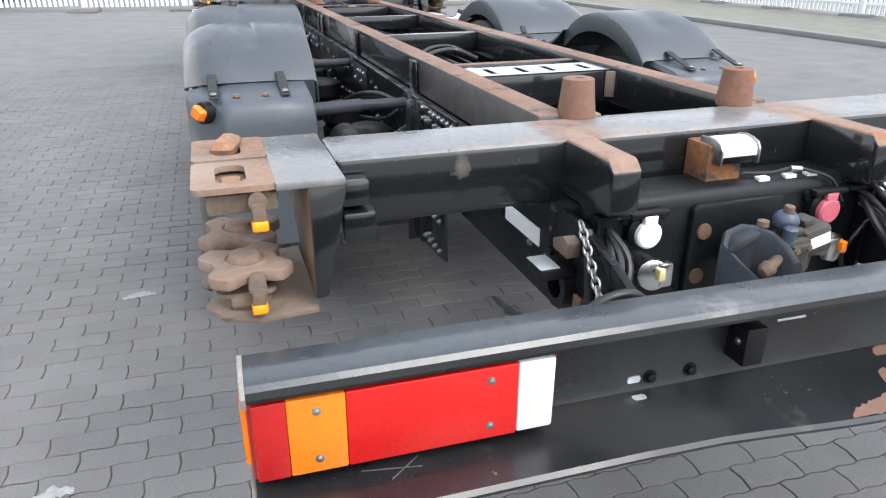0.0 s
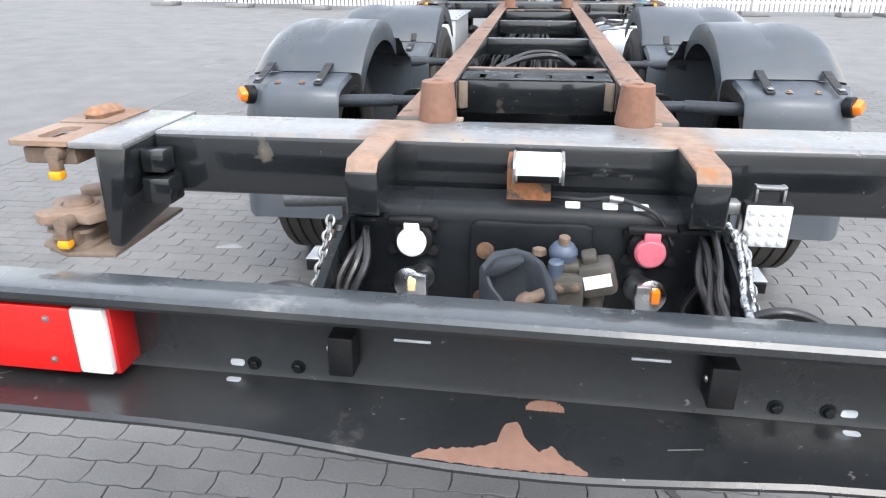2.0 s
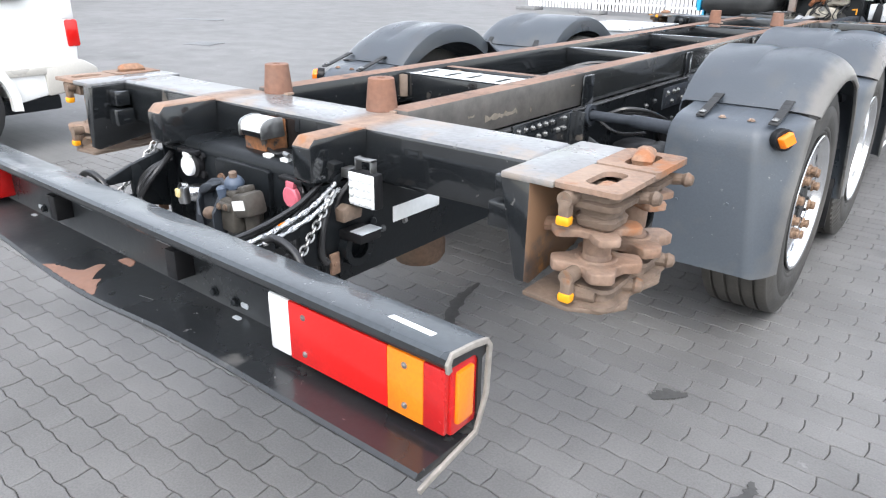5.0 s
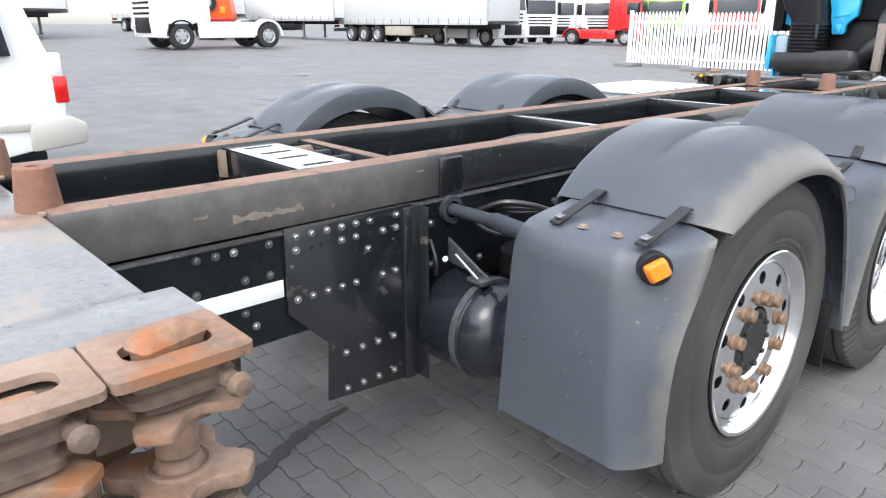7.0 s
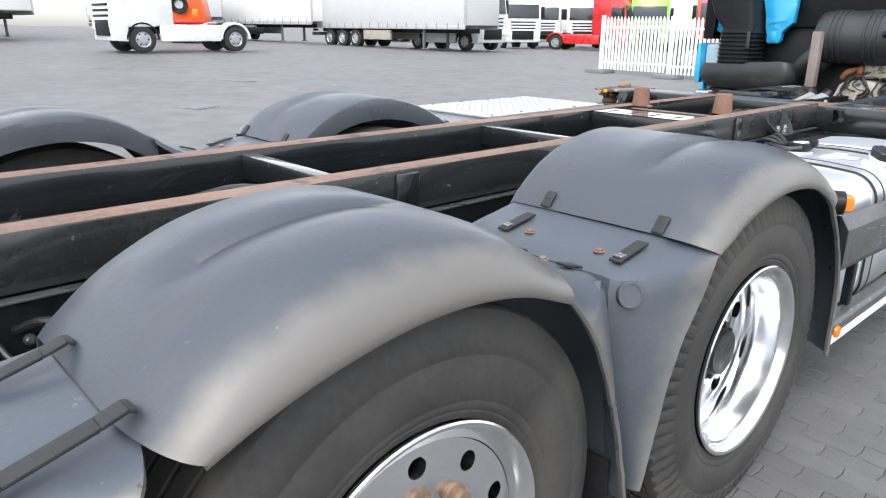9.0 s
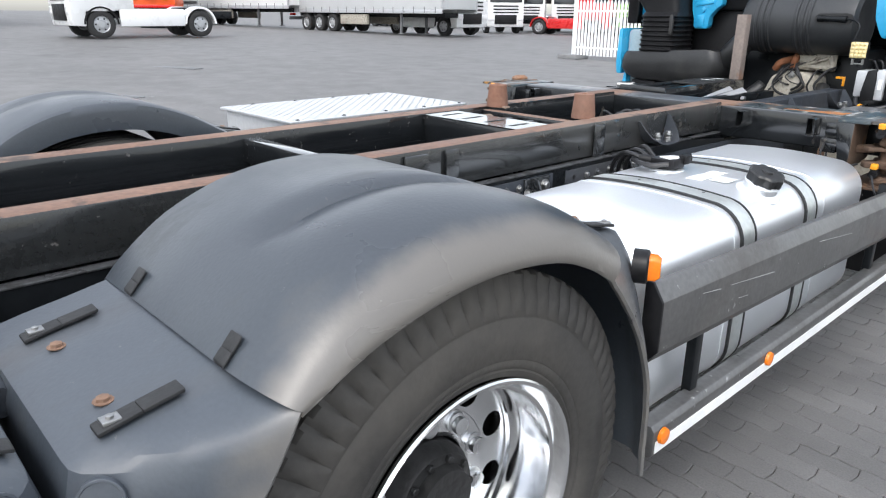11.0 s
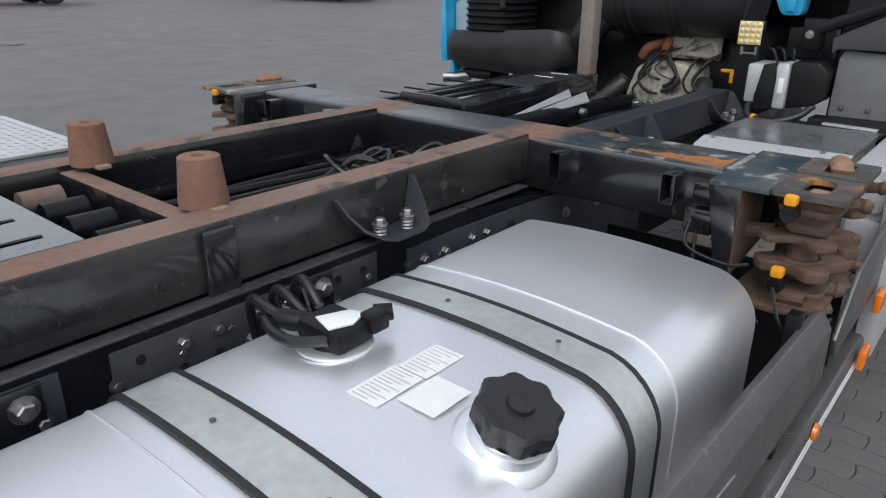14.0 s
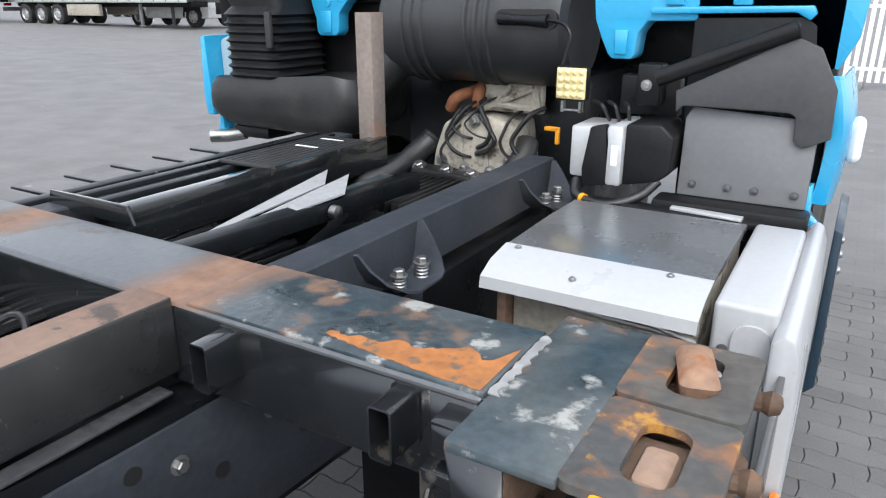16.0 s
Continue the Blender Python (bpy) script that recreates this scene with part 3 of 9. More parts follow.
def lock_mount(y0, front, label):
    """The outer end of a cross beam: a side plate, two lock plates and the lock castings under them. Built on the right side."""
    cast, nut_m = (M["mud"], M["mud"]) if front else (M["rust_dark"], M["rust"])
    bm = B()
    low = 0.83 if front else 0.795
    prism(bm, [(y0, 1.043), (y0 + 0.37, 1.043), (y0 + 0.37, low + 0.09), (y0 + 0.24, low + 0.025), (y0 + 0.02, low - 0.01), (y0 - 0.005, low + 0.005)], "x", 0.925, 1.005, 0.006)
    for v in bm.verts:
        if v.co.x < 0.96 and v.co.z < 0.95:
            v.co.x += 0.36 * (0.95 - v.co.z)
    bm.normal_update()
    for f in bm.faces:
        if f.normal.x > 0.8:
            f.material_index = 1
    mount = part("lock_mount", bm, [M["frame"], M["mud"] if front else M["mount_side"]], truck, label)
    bm = B()
    box(bm, 0.93, 1.065, y0 - 0.005, y0 + 0.375, 1.036, 1.052, 0.004)
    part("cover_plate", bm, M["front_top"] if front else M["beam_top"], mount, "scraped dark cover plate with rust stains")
    top = M["mottled"] if front else M["rust"]
    z = 1.047
    for i, (a, b) in enumerate(((y0 - 0.005, y0 + 0.185), (y0 + 0.188, y0 + 0.372))):
        cy = (a + b) / 2
        bm = B()
        outer, inner = oblong(1.14, cy, 0.155, b - a, 0.014, 5), oblong(1.143, cy, 0.058, 0.118, 0.022, 5)
        holed(bm, outer, inner, "z", z - 0.007, z + (0.008 if i else 0.005))
        part("lock_plate", bm, top, mount, "rusty steel plate with an oblong hole", 30)
        # Castings: a body below the plate, a hand nut, a lower body with its own nut and lever.
        up = 0.03 if i else 0.0
        bm = B()
        cast_block(bm, 1.14, cy, ((0.940 + up, 0.062, 0.066), (0.952 + up, 0.088, 0.094), (0.966 + up * 0.5, 0.092, 0.10), (0.974 + up * 0.4, 0.078, 0.084), (0.994, 0.080, 0.088), (0.999, 0.122, 0.142), (1.013, 0.128, 0.150), (1.017, 0.105, 0.125), (z - 0.02, 0.105, 0.125)))
        sweep(bm, [(1.16, cy + 0.05, 1.005), (1.205, cy + 0.055, 1.008), (1.228, cy + 0.057, 1.01)], [0.016, 0.014, 0.013], 10)
        lathe(bm, [(-0.016, 0), (-0.013, 0.012), (0, 0.018), (0.013, 0.012), (0.016, 0)], (1.232, cy + 0.057, 1.01), (1, 0, 0), 12)
        part("lock_body", bm, cast, mount, "rust-brown lock casting", 35)
        bm = B()
        star(bm, (1.13, cy, 0.934 + up), 0.056, 0.100, 4, 0.018, 0.75 + i * 0.25)
        lathe(bm, [(-0.07, 0.030), (0, 0.034)], (1.135, cy, 0.93 + up), (0, 0, 1), 18)
        sweep(bm, [(1.0, cy, 0.918 + up), (1.07, cy, 0.928 + up)], [0.018, 0.02], 8)
        part("locking_tongue", bm, nut_m, mount, "rusty cast tongue")
        bm = B()
        nz = 0.866 if front else 0.853
        star(bm, (1.135, cy, nz), 0.066, 0.102, 4, 0.026, 0.60 + i * 0.34)
        lathe(bm, [(-0.035, 0.030), (-0.012, 0.036)], (1.135, cy, nz), (0, 0, 1), 18)
        lathe(bm, [(0.013, 0.049), (0.0175, 0.046), (0.018, 0.041), (0.0145, 0.038), (0.0145, 0.035), (0.022, 0.033), (0.028, 0.030), (0.031, 0.022), (0.031, 0)], (1.135, cy, nz), (0, 0, 1), 22)
        part("hand_nut", bm, nut_m, mount, "rust-brown four-lobed cast hand nut", 50)
        bm = B()
        cast_block(bm, 1.14, cy, ((0.776, 0.14, 0.160), (0.784, 0.138, 0.158), (0.788, 0.105, 0.115), (0.806, 0.10, 0.11), (0.812, 0.125, 0.135), (0.820, 0.120, 0.13)))
        sweep(bm, [(1.14, cy + 0.02, 0.802), (1.19, cy + 0.05, 0.799), (1.205, cy + 0.058, 0.797)], [0.026, 0.020, 0.016], 10)
        sweep(bm, [(1.10, cy - 0.065, 0.80), (1.17, cy - 0.058, 0.80)], [0.02, 0.016], 10)
        lathe(bm, [(-0.018, 0), (-0.014, 0.014), (0, 0.020), (0.014, 0.014), (0.018, 0)], (1.212, cy + 0.06, 0.797), (1, 0.3, 0), 12)
        part("lower_lock_body", bm, cast, mount, "", 35)
    # Twistlock head standing in the forward plate, and a sunk one in the other.
    cy = y0 + 0.282
    bm = B()
    cast_block(bm, 1.143, cy, ((z - 0.03, 0.044, 0.09), (z + 0.006, 0.044, 0.092), (z + 0.016, 0.050, 0.104), (z + 0.026, 0.042, 0.094), (z + 0.034, 0.022, 0.066), (z + 0.036, 0.010, 0.05)))
    for v in bm.verts:
        u, w = v.co.x - 1.143, v.co.y - cy
        v.co.x, v.co.y = 1.143 + u * 0.96 - w * 0.28, cy + u * 0.28 + w * 0.96
    part("twist_lock_head", bm, M["head"], mount, "rust-red twist-lock head standing up")
    bm = B()
    cy2 = y0 + 0.089
    cast_block(bm, 1.143, cy2, ((z - 0.06, 0.046, 0.08), (z - 0.022, 0.046, 0.084), (z - 0.010, 0.036, 0.07), (z - 0.006, 0.014, 0.04)))
    part("sunk_lock_head", bm, M["head"], mount)
    # Bottom plate and inner block.
    bm = B()
    prism(bm, [(1.0, y0), (1.12, y0 - 0.012), (1.19, y0 + 0.02), (1.225, y0 + 0.08), (1.20, y0 + 0.15), (1.225, y0 + 0.26), (1.20, y0 + 0.34), (1.0, y0 + 0.35)], "z", 0.764, 0.776, 0.003)
    part("bottom_plate", bm, M["mud"] if front else M["rust_dark"], mount)
    bm = B()
    box(bm, 1.0, 1.07, y0 + 0.19, y0 + 0.36, 0.88, 1.035, 0.004)
    part("inner_block", bm, M["chassis"] if front else M["rust_dark"], mount)
    # Yellow-tipped latches.
    for zz, xx in ((1.021, 1.10), (0.846, 1.118)) if not front else ((1.005, 1.113), (0.835, 1.113)):
        bm = B()
        yy = y0 - 0.005
        sweep(bm, [(xx, yy + 0.03, zz), (xx, yy - 0.012, zz)], 0.018, 16)
        box(bm, xx - 0.013, xx + 0.013, yy - 0.014, yy + 0.01, zz - 0.05 if not front else zz, zz if not front else zz + 0.03, 0.004)
        latch = part("latch", bm, M["rust_dark"] if not front else M["black"], mount)
        bm = B()
        if front:
            box(bm, xx - 0.014, xx + 0.014, yy - 0.016, yy + 0.010, zz + 0.02, zz + 0.045, 0.006)
        else:
            box(bm, xx - 0.016, xx + 0.016, yy - 0.018, yy + 0.008, zz - 0.058, zz - 0.036, 0.006)
        part("yellow_tip", bm, M["yellow"], latch, "yellow plastic tip")
    # Weld block between beam and plate.
    bm = B()
    box(bm, 0.87, 0.93, y0 + 0.06, y0 + 0.115, 0.965, 1.02, 0.006)
    box(bm, 0.86, 0.93, y0 + 0.05, y0 + 0.12, 0.89, 0.955, 0.006)
    part("weld_block", bm, M["frame"], mount)
    other = mirrored(mount, truck)
    if not front:
        # The locks on the left stand open: no casting between plate and nut.
        for ob in [c for c in other.children if c.name.split(".")[0] in ("lock_body", "locking_tongue", "inner_block")]:
            bpy.data.objects.remove(ob)
        for y in (y0 + 0.089, y0 + 0.282):
            bm = B()
            box(bm, -1.195, -1.06, y - 0.075, y + 0.075, 0.992, 1.032, 0.006)
            part("lock_housing", bm, M["rust_dark"], other, "shallow rusty lock housing")


def flange_lift(x):
    """The lower flange sags in the middle, where it was bent."""
    u = min(1.0, max(0.0, (abs(x + 0.01) - 0.03) / 0.52))
    return 0.034 * u * u * (3 - 2 * u)


def flange_z(x, y):
    """Upper face of the lower flange."""
    k = min(1.0, max(0.0, (-y - 0.074) / 0.15))
    return 0.735 - 0.033 * k + flange_lift(x) * k


def build_bumper():
    # A folded channel: broad top flange with a turned-down lip, an upright web and a broad lower flange.
    skin = [(-0.040, 0.884), (-0.040, 0.899), (-0.046, 0.906), (-0.090, 0.914), (-0.138, 0.921), (-0.150, 0.920), (-0.157, 0.913), (-0.159, 0.902), (-0.155, 0.894), (-0.145, 0.892),
            (-0.086, 0.890), (-0.074, 0.884), (-0.070, 0.872), (-0.070, 0.748), (-0.074, 0.735), (-0.100, 0.7293), (-0.150, 0.7183), (-0.205, 0.7062), (-0.224, 0.702), (-0.231, 0.696), (-0.228, 0.688), (-0.216, 0.688),
            (-0.150, 0.7023), (-0.075, 0.719), (-0.062, 0.728), (-0.059, 0.745), (-0.059, 0.874)]
    bm = B()
    rings = []
    for x in (-1.17, -0.9, -0.6, -0.45, -0.36, -0.28, -0.2, -0.12, -0.04, 0.04, 0.1, 0.16, 0.24, 0.32, 0.42, 0.6, 0.9, 1.175):
        lift = flange_lift(x)
        rings.append([bm.verts.new((x, y, z + (lift * min(1.0, max(0.0, (-y - 0.074) / 0.15)) if z < 0.74 else 0.0))) for y, z in skin])
    k = len(skin)
    for a, b in zip(rings, rings[1:]):
        for i in range(k):
            bm.faces.new((a[i], a[(i + 1) % k], b[(i + 1) % k], b[i]))
    bm.faces.new(rings[0][::-1]), bm.faces.new(rings[-1])
    bmesh.ops.recalc_face_normals(bm, faces=bm.faces)
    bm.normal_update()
    # Top faces take the lighter paint that stands for mirrored sky.
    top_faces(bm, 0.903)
    # Bent end strips: a thin worn band round the open end.
    path = [(-0.154, 0.890), (-0.157, 0.906), (-0.148, 0.919), (-0.09, 0.913), (-0.054, 0.906), (-0.044, 0.893), (-0.048, 0.80), (-0.075, 0.732), (-0.205, 0.708), (-0.226, 0.702)]
    outer, inner = [], []
    for i, (y, z) in enumerate(path):
        (ya, za), (yb, zb) = path[max(0, i - 1)], path[min(len(path) - 1, i + 1)]
        d = Vector((za - zb, yb - ya)).normalized() * 0.0055
        outer.append((y + d.x, z + d.y)), inner.append((y - d.x, z - d.y))
    for x0, x1 in ((-1.177, -1.170), (1.175, 1.182)):
        prism(bm, outer + inner[::-1], "x", x0, x1, 0.001, 2)
    bm.normal_update()
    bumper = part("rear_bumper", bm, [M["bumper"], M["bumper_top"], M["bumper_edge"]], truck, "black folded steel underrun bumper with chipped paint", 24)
    # It hangs a little askew: lower and further back on the right.
    bumper.matrix_world = Matrix(((1, 0, 0, 0), (-0.02, 1, 0, 0), (-0.0206, 0, 1, 0), (0, 0, 0, 1)))
    # Peeled patches on the lower flange: a long ragged strip with a peak along the lip, and a small one by the fold.
    rnd = random.Random(3)
    for x0, x1, y_low, tops in ((-0.175, 0.10, -0.2225, ((0.0, 0.004), (0.10, 0.022), (0.28, 0.030), (0.42, 0.040), (0.48, 0.052), (0.51, 0.085), (0.57, 0.096), (0.61, 0.088), (0.64, 0.060), (0.72, 0.036), (0.80, 0.050), (0.88, 0.028), (1.0, 0.006))),
                                (0.0, 0.065, -0.100, ((0.0, 0.010), (0.2, 0.020), (0.5, 0.024), (0.8, 0.021), (1.0, 0.011)))):
        bm = B()
        n = 44
        outline = []
        for i in range(n + 1):
            u = i / n
            k = max(q for q in range(len(tops) - 1) if tops[q][0] <= u)
            (ua, da), (ub, db) = tops[k], tops[k + 1]
            outline.append((x0 + (x1 - x0) * u, y_low + da + (db - da) * (u - ua) / (ub - ua) + rnd.uniform(-0.003, 0.003)))
        up = [bm.verts.new((x, y, flange_z(x, y) + 0.0012)) for x, y in outline]
        low = [bm.verts.new((x, y_low + rnd.uniform(-0.002, 0.002), flange_z(x, y_low) + 0.0012)) for x, y in outline]
        for i in range(n):
            bm.faces.new((low[i], low[i + 1], up[i + 1], up[i]))
        bmesh.ops.recalc_face_normals(bm, faces=bm.faces)
        bmesh.ops.solidify(bm, geom=bm.faces[:], thickness=0.001)
        part("peeled_paint_patch", bm, M["bare"], bumper, "peeled patch of pinkish primer")
    for s in (-1, 1):
        x = -0.315 if s < 0 else 0.307
        bm = B()
        box(bm, x - 0.022, x + 0.022, -0.118, -0.066, 0.775, 0.850, 0.004)
        bolt(bm, (x - 0.024, -0.100, 0.82), (-1, 0, 0), 0.005, 0.004, 1)
        part("bracket_cover", bm, [M["black"], M["chrome"]], bumper)
        for dx in (0.05, 0.2):
            bm = B()
            bolt(bm, (s * (0.38 + dx * 0.55), -0.070, 0.758), (0, -1, 0), 0.009, 0.012)
            part("bolt", bm, M["chassis"], bumper)
        bm = B()
        prism(bm, oblong(s * 0.522, 0.757, 0.026, 0.013, 0.005), "y", -0.0725, -0.068)
        part("slot", bm, M["plate"], bumper)
        bm = B()
        prism(bm, oblong(s * 0.522, -0.094, 0.026, 0.013, 0.005), "z", flange_z(s * 0.522, -0.094) - 0.002, flange_z(s * 0.522, -0.094) + 0.0012)
        part("slot", bm, M["plate"], bumper)
        bm = B()
        box(bm, s * 0.20 - 0.032, s * 0.20 + 0.032, -0.0725, -0.068, 0.826, 0.831, 0.001)
        part("scrape_mark", bm, M["plate"], bumper)
    for x0, y0, x1, y1 in ((0.225, -0.165, 0.28, -0.160), (-0.98, -0.17, -0.93, -0.13), (-1.02, -0.14, -0.93, -0.155)):
        bm = B()
        d = Vector((y0 - y1, x1 - x0)).normalized() * 0.0014
        vs = [bm.verts.new((x, y, flange_z(x, y) + 0.0012)) for x, y in ((x0 - d.x, y0 - d.y), (x1 - d.x, y1 - d.y), (x1 + d.x, y1 + d.y), (x0 + d.x, y0 + d.y))]
        bm.faces.new(vs)
        bmesh.ops.solidify(bm, geom=bm.faces[:], thickness=0.001)
        part("scratch", bm, M["scratch"], bumper)
    bm = B()
    prism(bm, [(1.014, -0.102), (1.114, -0.105), (1.114, -0.121), (1.012, -0.117)], "z", 0.9195, 0.9215)
    for v in bm.verts:
        v.co.z += 0.127 * (-v.co.y - 0.14)
    part("white_reflector", bm, M["white"], bumper, "white sticker on the bumper's top")
    # Tail lamps.
    cut = (-1.166, -1.120, -1.038, -0.778, -0.716)
    for s in (-1, 1):
        bm = B()
        box(bm, *sorted((s * 1.172, s * 0.709)), -0.136, -0.066, 0.752, 0.890, 0.006)
        lamp = part("tail_lamp", bm, M["red_dark"], bumper, "long red, amber and white tail lamp")
        for (a, b), m in zip(zip(cut, cut[1:]), ("red_dark", "amber", "red", "clear")):
            bm = B()
            box(bm, *sorted((-s * a, -s * b)), -0.149, -0.130, 0.758, 0.885, 0.003 if m != "clear" else 0.006, seg=2)
            part({"red": "red_lens", "red_dark": "reflector_lens", "amber": "amber_lens", "clear": "reversing_lens"}[m], bm, M[m], lamp)
        for x in (1.079, 0.822):
            for zz in (0.862, 0.782):
                bm = B()
                bolt(bm, (s * x, -0.149, zz), (0, -1, 0), 0.0045, 0.004)
                part("screw", bm, M["chrome"], lamp)
        bm = B()
        box(bm, *sorted((s * 1.168, s * 1.180)), -0.128, -0.085, 0.775, 0.876, 0.004)
        part("side_lens", bm, M["amber"], lamp, "amber side lens")


def arc_pts(c, r, a0, a1, n):
    return [(c[0] + r * math.cos(radians(a0 + (a1 - a0) * i / n)), c[1] + r * math.sin(radians(a0 + (a1 - a0) * i / n))) for i in range(n + 1)]


def grid_sheet(bm, rows, thick, m=None):
    """A sheet through rows of points, thickened along its normals."""
    vs = [[bm.verts.new(p) for p in row] for row in rows]
    faces = []
    for i in range(len(vs) - 1):
        for j in range(len(vs[0]) - 1):
            f = bm.faces.new((vs[i][j], vs[i][j + 1], vs[i + 1][j + 1], vs[i + 1][j]))
            if m:
                f.material_index = m(i, j)
            faces.append(f)
    bmesh.ops.recalc_face_normals(bm, faces=faces)
    bm.normal_update()
    up = sum((f.normal.z for f in faces)) / len(faces)
    if up < 0:
        bmesh.ops.reverse_faces(bm, faces=faces)
    bmesh.ops.solidify(bm, geom=faces, thickness=thick)


def along(pts, v):
    """Smooth height of a profile given as (position, height) pairs in rising order."""
    if v <= pts[0][0]:
        return pts[0][1]
    for i in range(len(pts) - 1):
        (a, p), (b, q) = pts[i], pts[i + 1]
        if v <= b:
            k = (v - a) / (b - a)
            m0 = (q - pts[i - 1][1]) / (b - pts[i - 1][0]) if i else (q - p) / (b - a)
            m1 = (pts[i + 2][1] - p) / (pts[i + 2][0] - a) if i + 2 < len(pts) else (q - p) / (b - a)
            h = b - a
            return (2 * k ** 3 - 3 * k * k + 1) * p + (k ** 3 - 2 * k * k + k) * h * m0 + (3 * k * k - 2 * k ** 3) * q + (k ** 3 - k * k) * h * m1
    return pts[-1][1]


# Crown and lip of each cover in y and z.
CROWN = {AXLES[0]: [(1.922, 0.984), (1.97, 1.035), (2.05, 1.092), (2.18, 1.148), (2.35, 1.174), (2.50, 1.161), (2.61, 1.122), (2.708, 1.058)],
         AXLES[1]: [(3.248, 0.978), (3.30, 1.035), (3.39, 1.098), (3.53, 1.150), (3.69, 1.167), (3.84, 1.150), (3.97, 1.106), (4.06, 1.060), (4.128, 1.016)]}
LIP = {AXLES[0]: [(1.99, 0.958), (2.06, 0.988), (2.173, 1.024), (2.32, 1.051), (2.45, 1.054), (2.58, 1.034), (2.716, 0.984)],
       AXLES[1]: [(3.295, 0.950), (3.42, 1.010), (3.582, 1.052), (3.72, 1.059), (3.86, 1.040), (3.96, 1.000), (4.035, 0.955)]}


def mudguard_cover(yc, x_in):
    """The arched middle piece over one wheel, flat across the top and rolled down to a lip on the outside."""
    bm = B()
    rows = []
    n = 40
    crown, lip = CROWN[yc], LIP[yc]
    c0, c1, l0, l1 = crown[0][0], crown[-1][0], lip[0][0], lip[-1][0]
    for i in range(n + 1):
        k = i / n
        y, yl = c0 + (c1 - c0) * k, l0 + (l1 - l0) * k
        z, zl = along(crown, y), along(lip, yl)
        groove = -0.013 * min(1, max(0, (k - 0.16) / 0.08)) * min(1, max(0, (0.78 - k) / 0.10))
        bead = 0.004 if k < 0.03 or k > 0.97 else 0.0
        row = [(x, y, z + d + bead) for x, d in ((x_in, -0.10), (x_in, -0.034), (x_in + 0.004, -0.013), (x_in + 0.02, -0.004), (0.87, -0.001), (0.955, 0.0),
                                                 (0.967, groove), (0.990, groove * 0.8), (1.03, groove * 0.2), (1.075, 0.0))]
        for j in range(1, 13):
            a = math.pi / 2 * j / 12
            u, v = math.sin(a), 1 - math.cos(a)
            row.append((1.075 + 0.192 * u ** 0.94, y + (yl - y) * v, z + (zl - z) * v + bead))
        row.append((1.262, yl, zl - 0.006))
        row.append((1.250, yl, zl - 0.004))
        rows.append(row)
    grid_sheet(bm, rows, 0.005, lambda i, j: 0)
    return bm


def guard_shell(way, line, opening, crease, seed, low, x_in, drop=0.05):
    """A lower piece of the mudguard. Its flat side follows a line in y and z; it bends round an upright crease and ends in the
    rolled rim along the wheel opening. way is +1 ahead of the wheel, -1 behind it."""
    rnd = random.Random(seed)
    fine = []
    for (ya, za), (yb, zb) in zip(line, line[1:]):
        k = max(1, int(math.hypot(yb - ya, zb - za) / 0.025))
        fine += [(ya + (yb - ya) * i / k, za + (zb - za) * i / k) for i in range(k)]
    fine.append(line[-1])
    edge = sorted((z, y) for y, z in opening)
    top, rows, rag = fine[0][1], [], 0.0
    for y, z in fine:
        u = min(1.0, max(0.0, (0.93 - z) / (0.93 - low)))
        xc = crease[0] + (crease[1] - crease[0]) * u
        rag = 0.6 * rag + rnd.uniform(-0.006, 0.006) * (0.3 + u)
        fall = min(1.0, max(0.0, (z - 0.86) / max(0.02, top - 0.86)))
        ze = z - drop * fall
        ye = along(edge, ze) + way * rag * 0.5
        row = [(x_in, y, z - 0.02), (x_in + 0.01, y, z), ((x_in + xc) / 2, y, z), (xc - 0.03, y, z), (xc - 0.008, y - way * 0.002, z - 0.002)]
        s, e = (xc + 0.006, y - way * 0.012, z - 0.006), (1.263, ye, ze)
        for j in range(0, 11):
            k = j / 10
            p, q = 0.66 * k + 0.34 * math.sin(k * math.pi / 2), 0.66 * k + 0.34 * (1 - math.cos(k * math.pi / 2))
            row.append((s[0] + (e[0] - s[0]) * p, s[1] + (e[1] - s[1]) * q, s[2] + (e[2] - s[2]) * q))
        row.append((1.259, ye - way * 0.006, ze - 0.002))
        row.append((1.248, ye - way * 0.004, ze - 0.002))
        rows.append(row)
    bm = B()
    grid_sheet(bm, rows, 0.005, lambda i, j: 0)
    return bm


def strap(bm, x, pts, w=0.034, h=0.007):
    for a, b in zip(pts, pts[1:]):
        prism(bm, [(a[0], a[1]), (b[0], b[1]), (b[0], b[1] + h), (a[0], a[1] + h)], "x", x - w / 2, x + w / 2, 0.002)


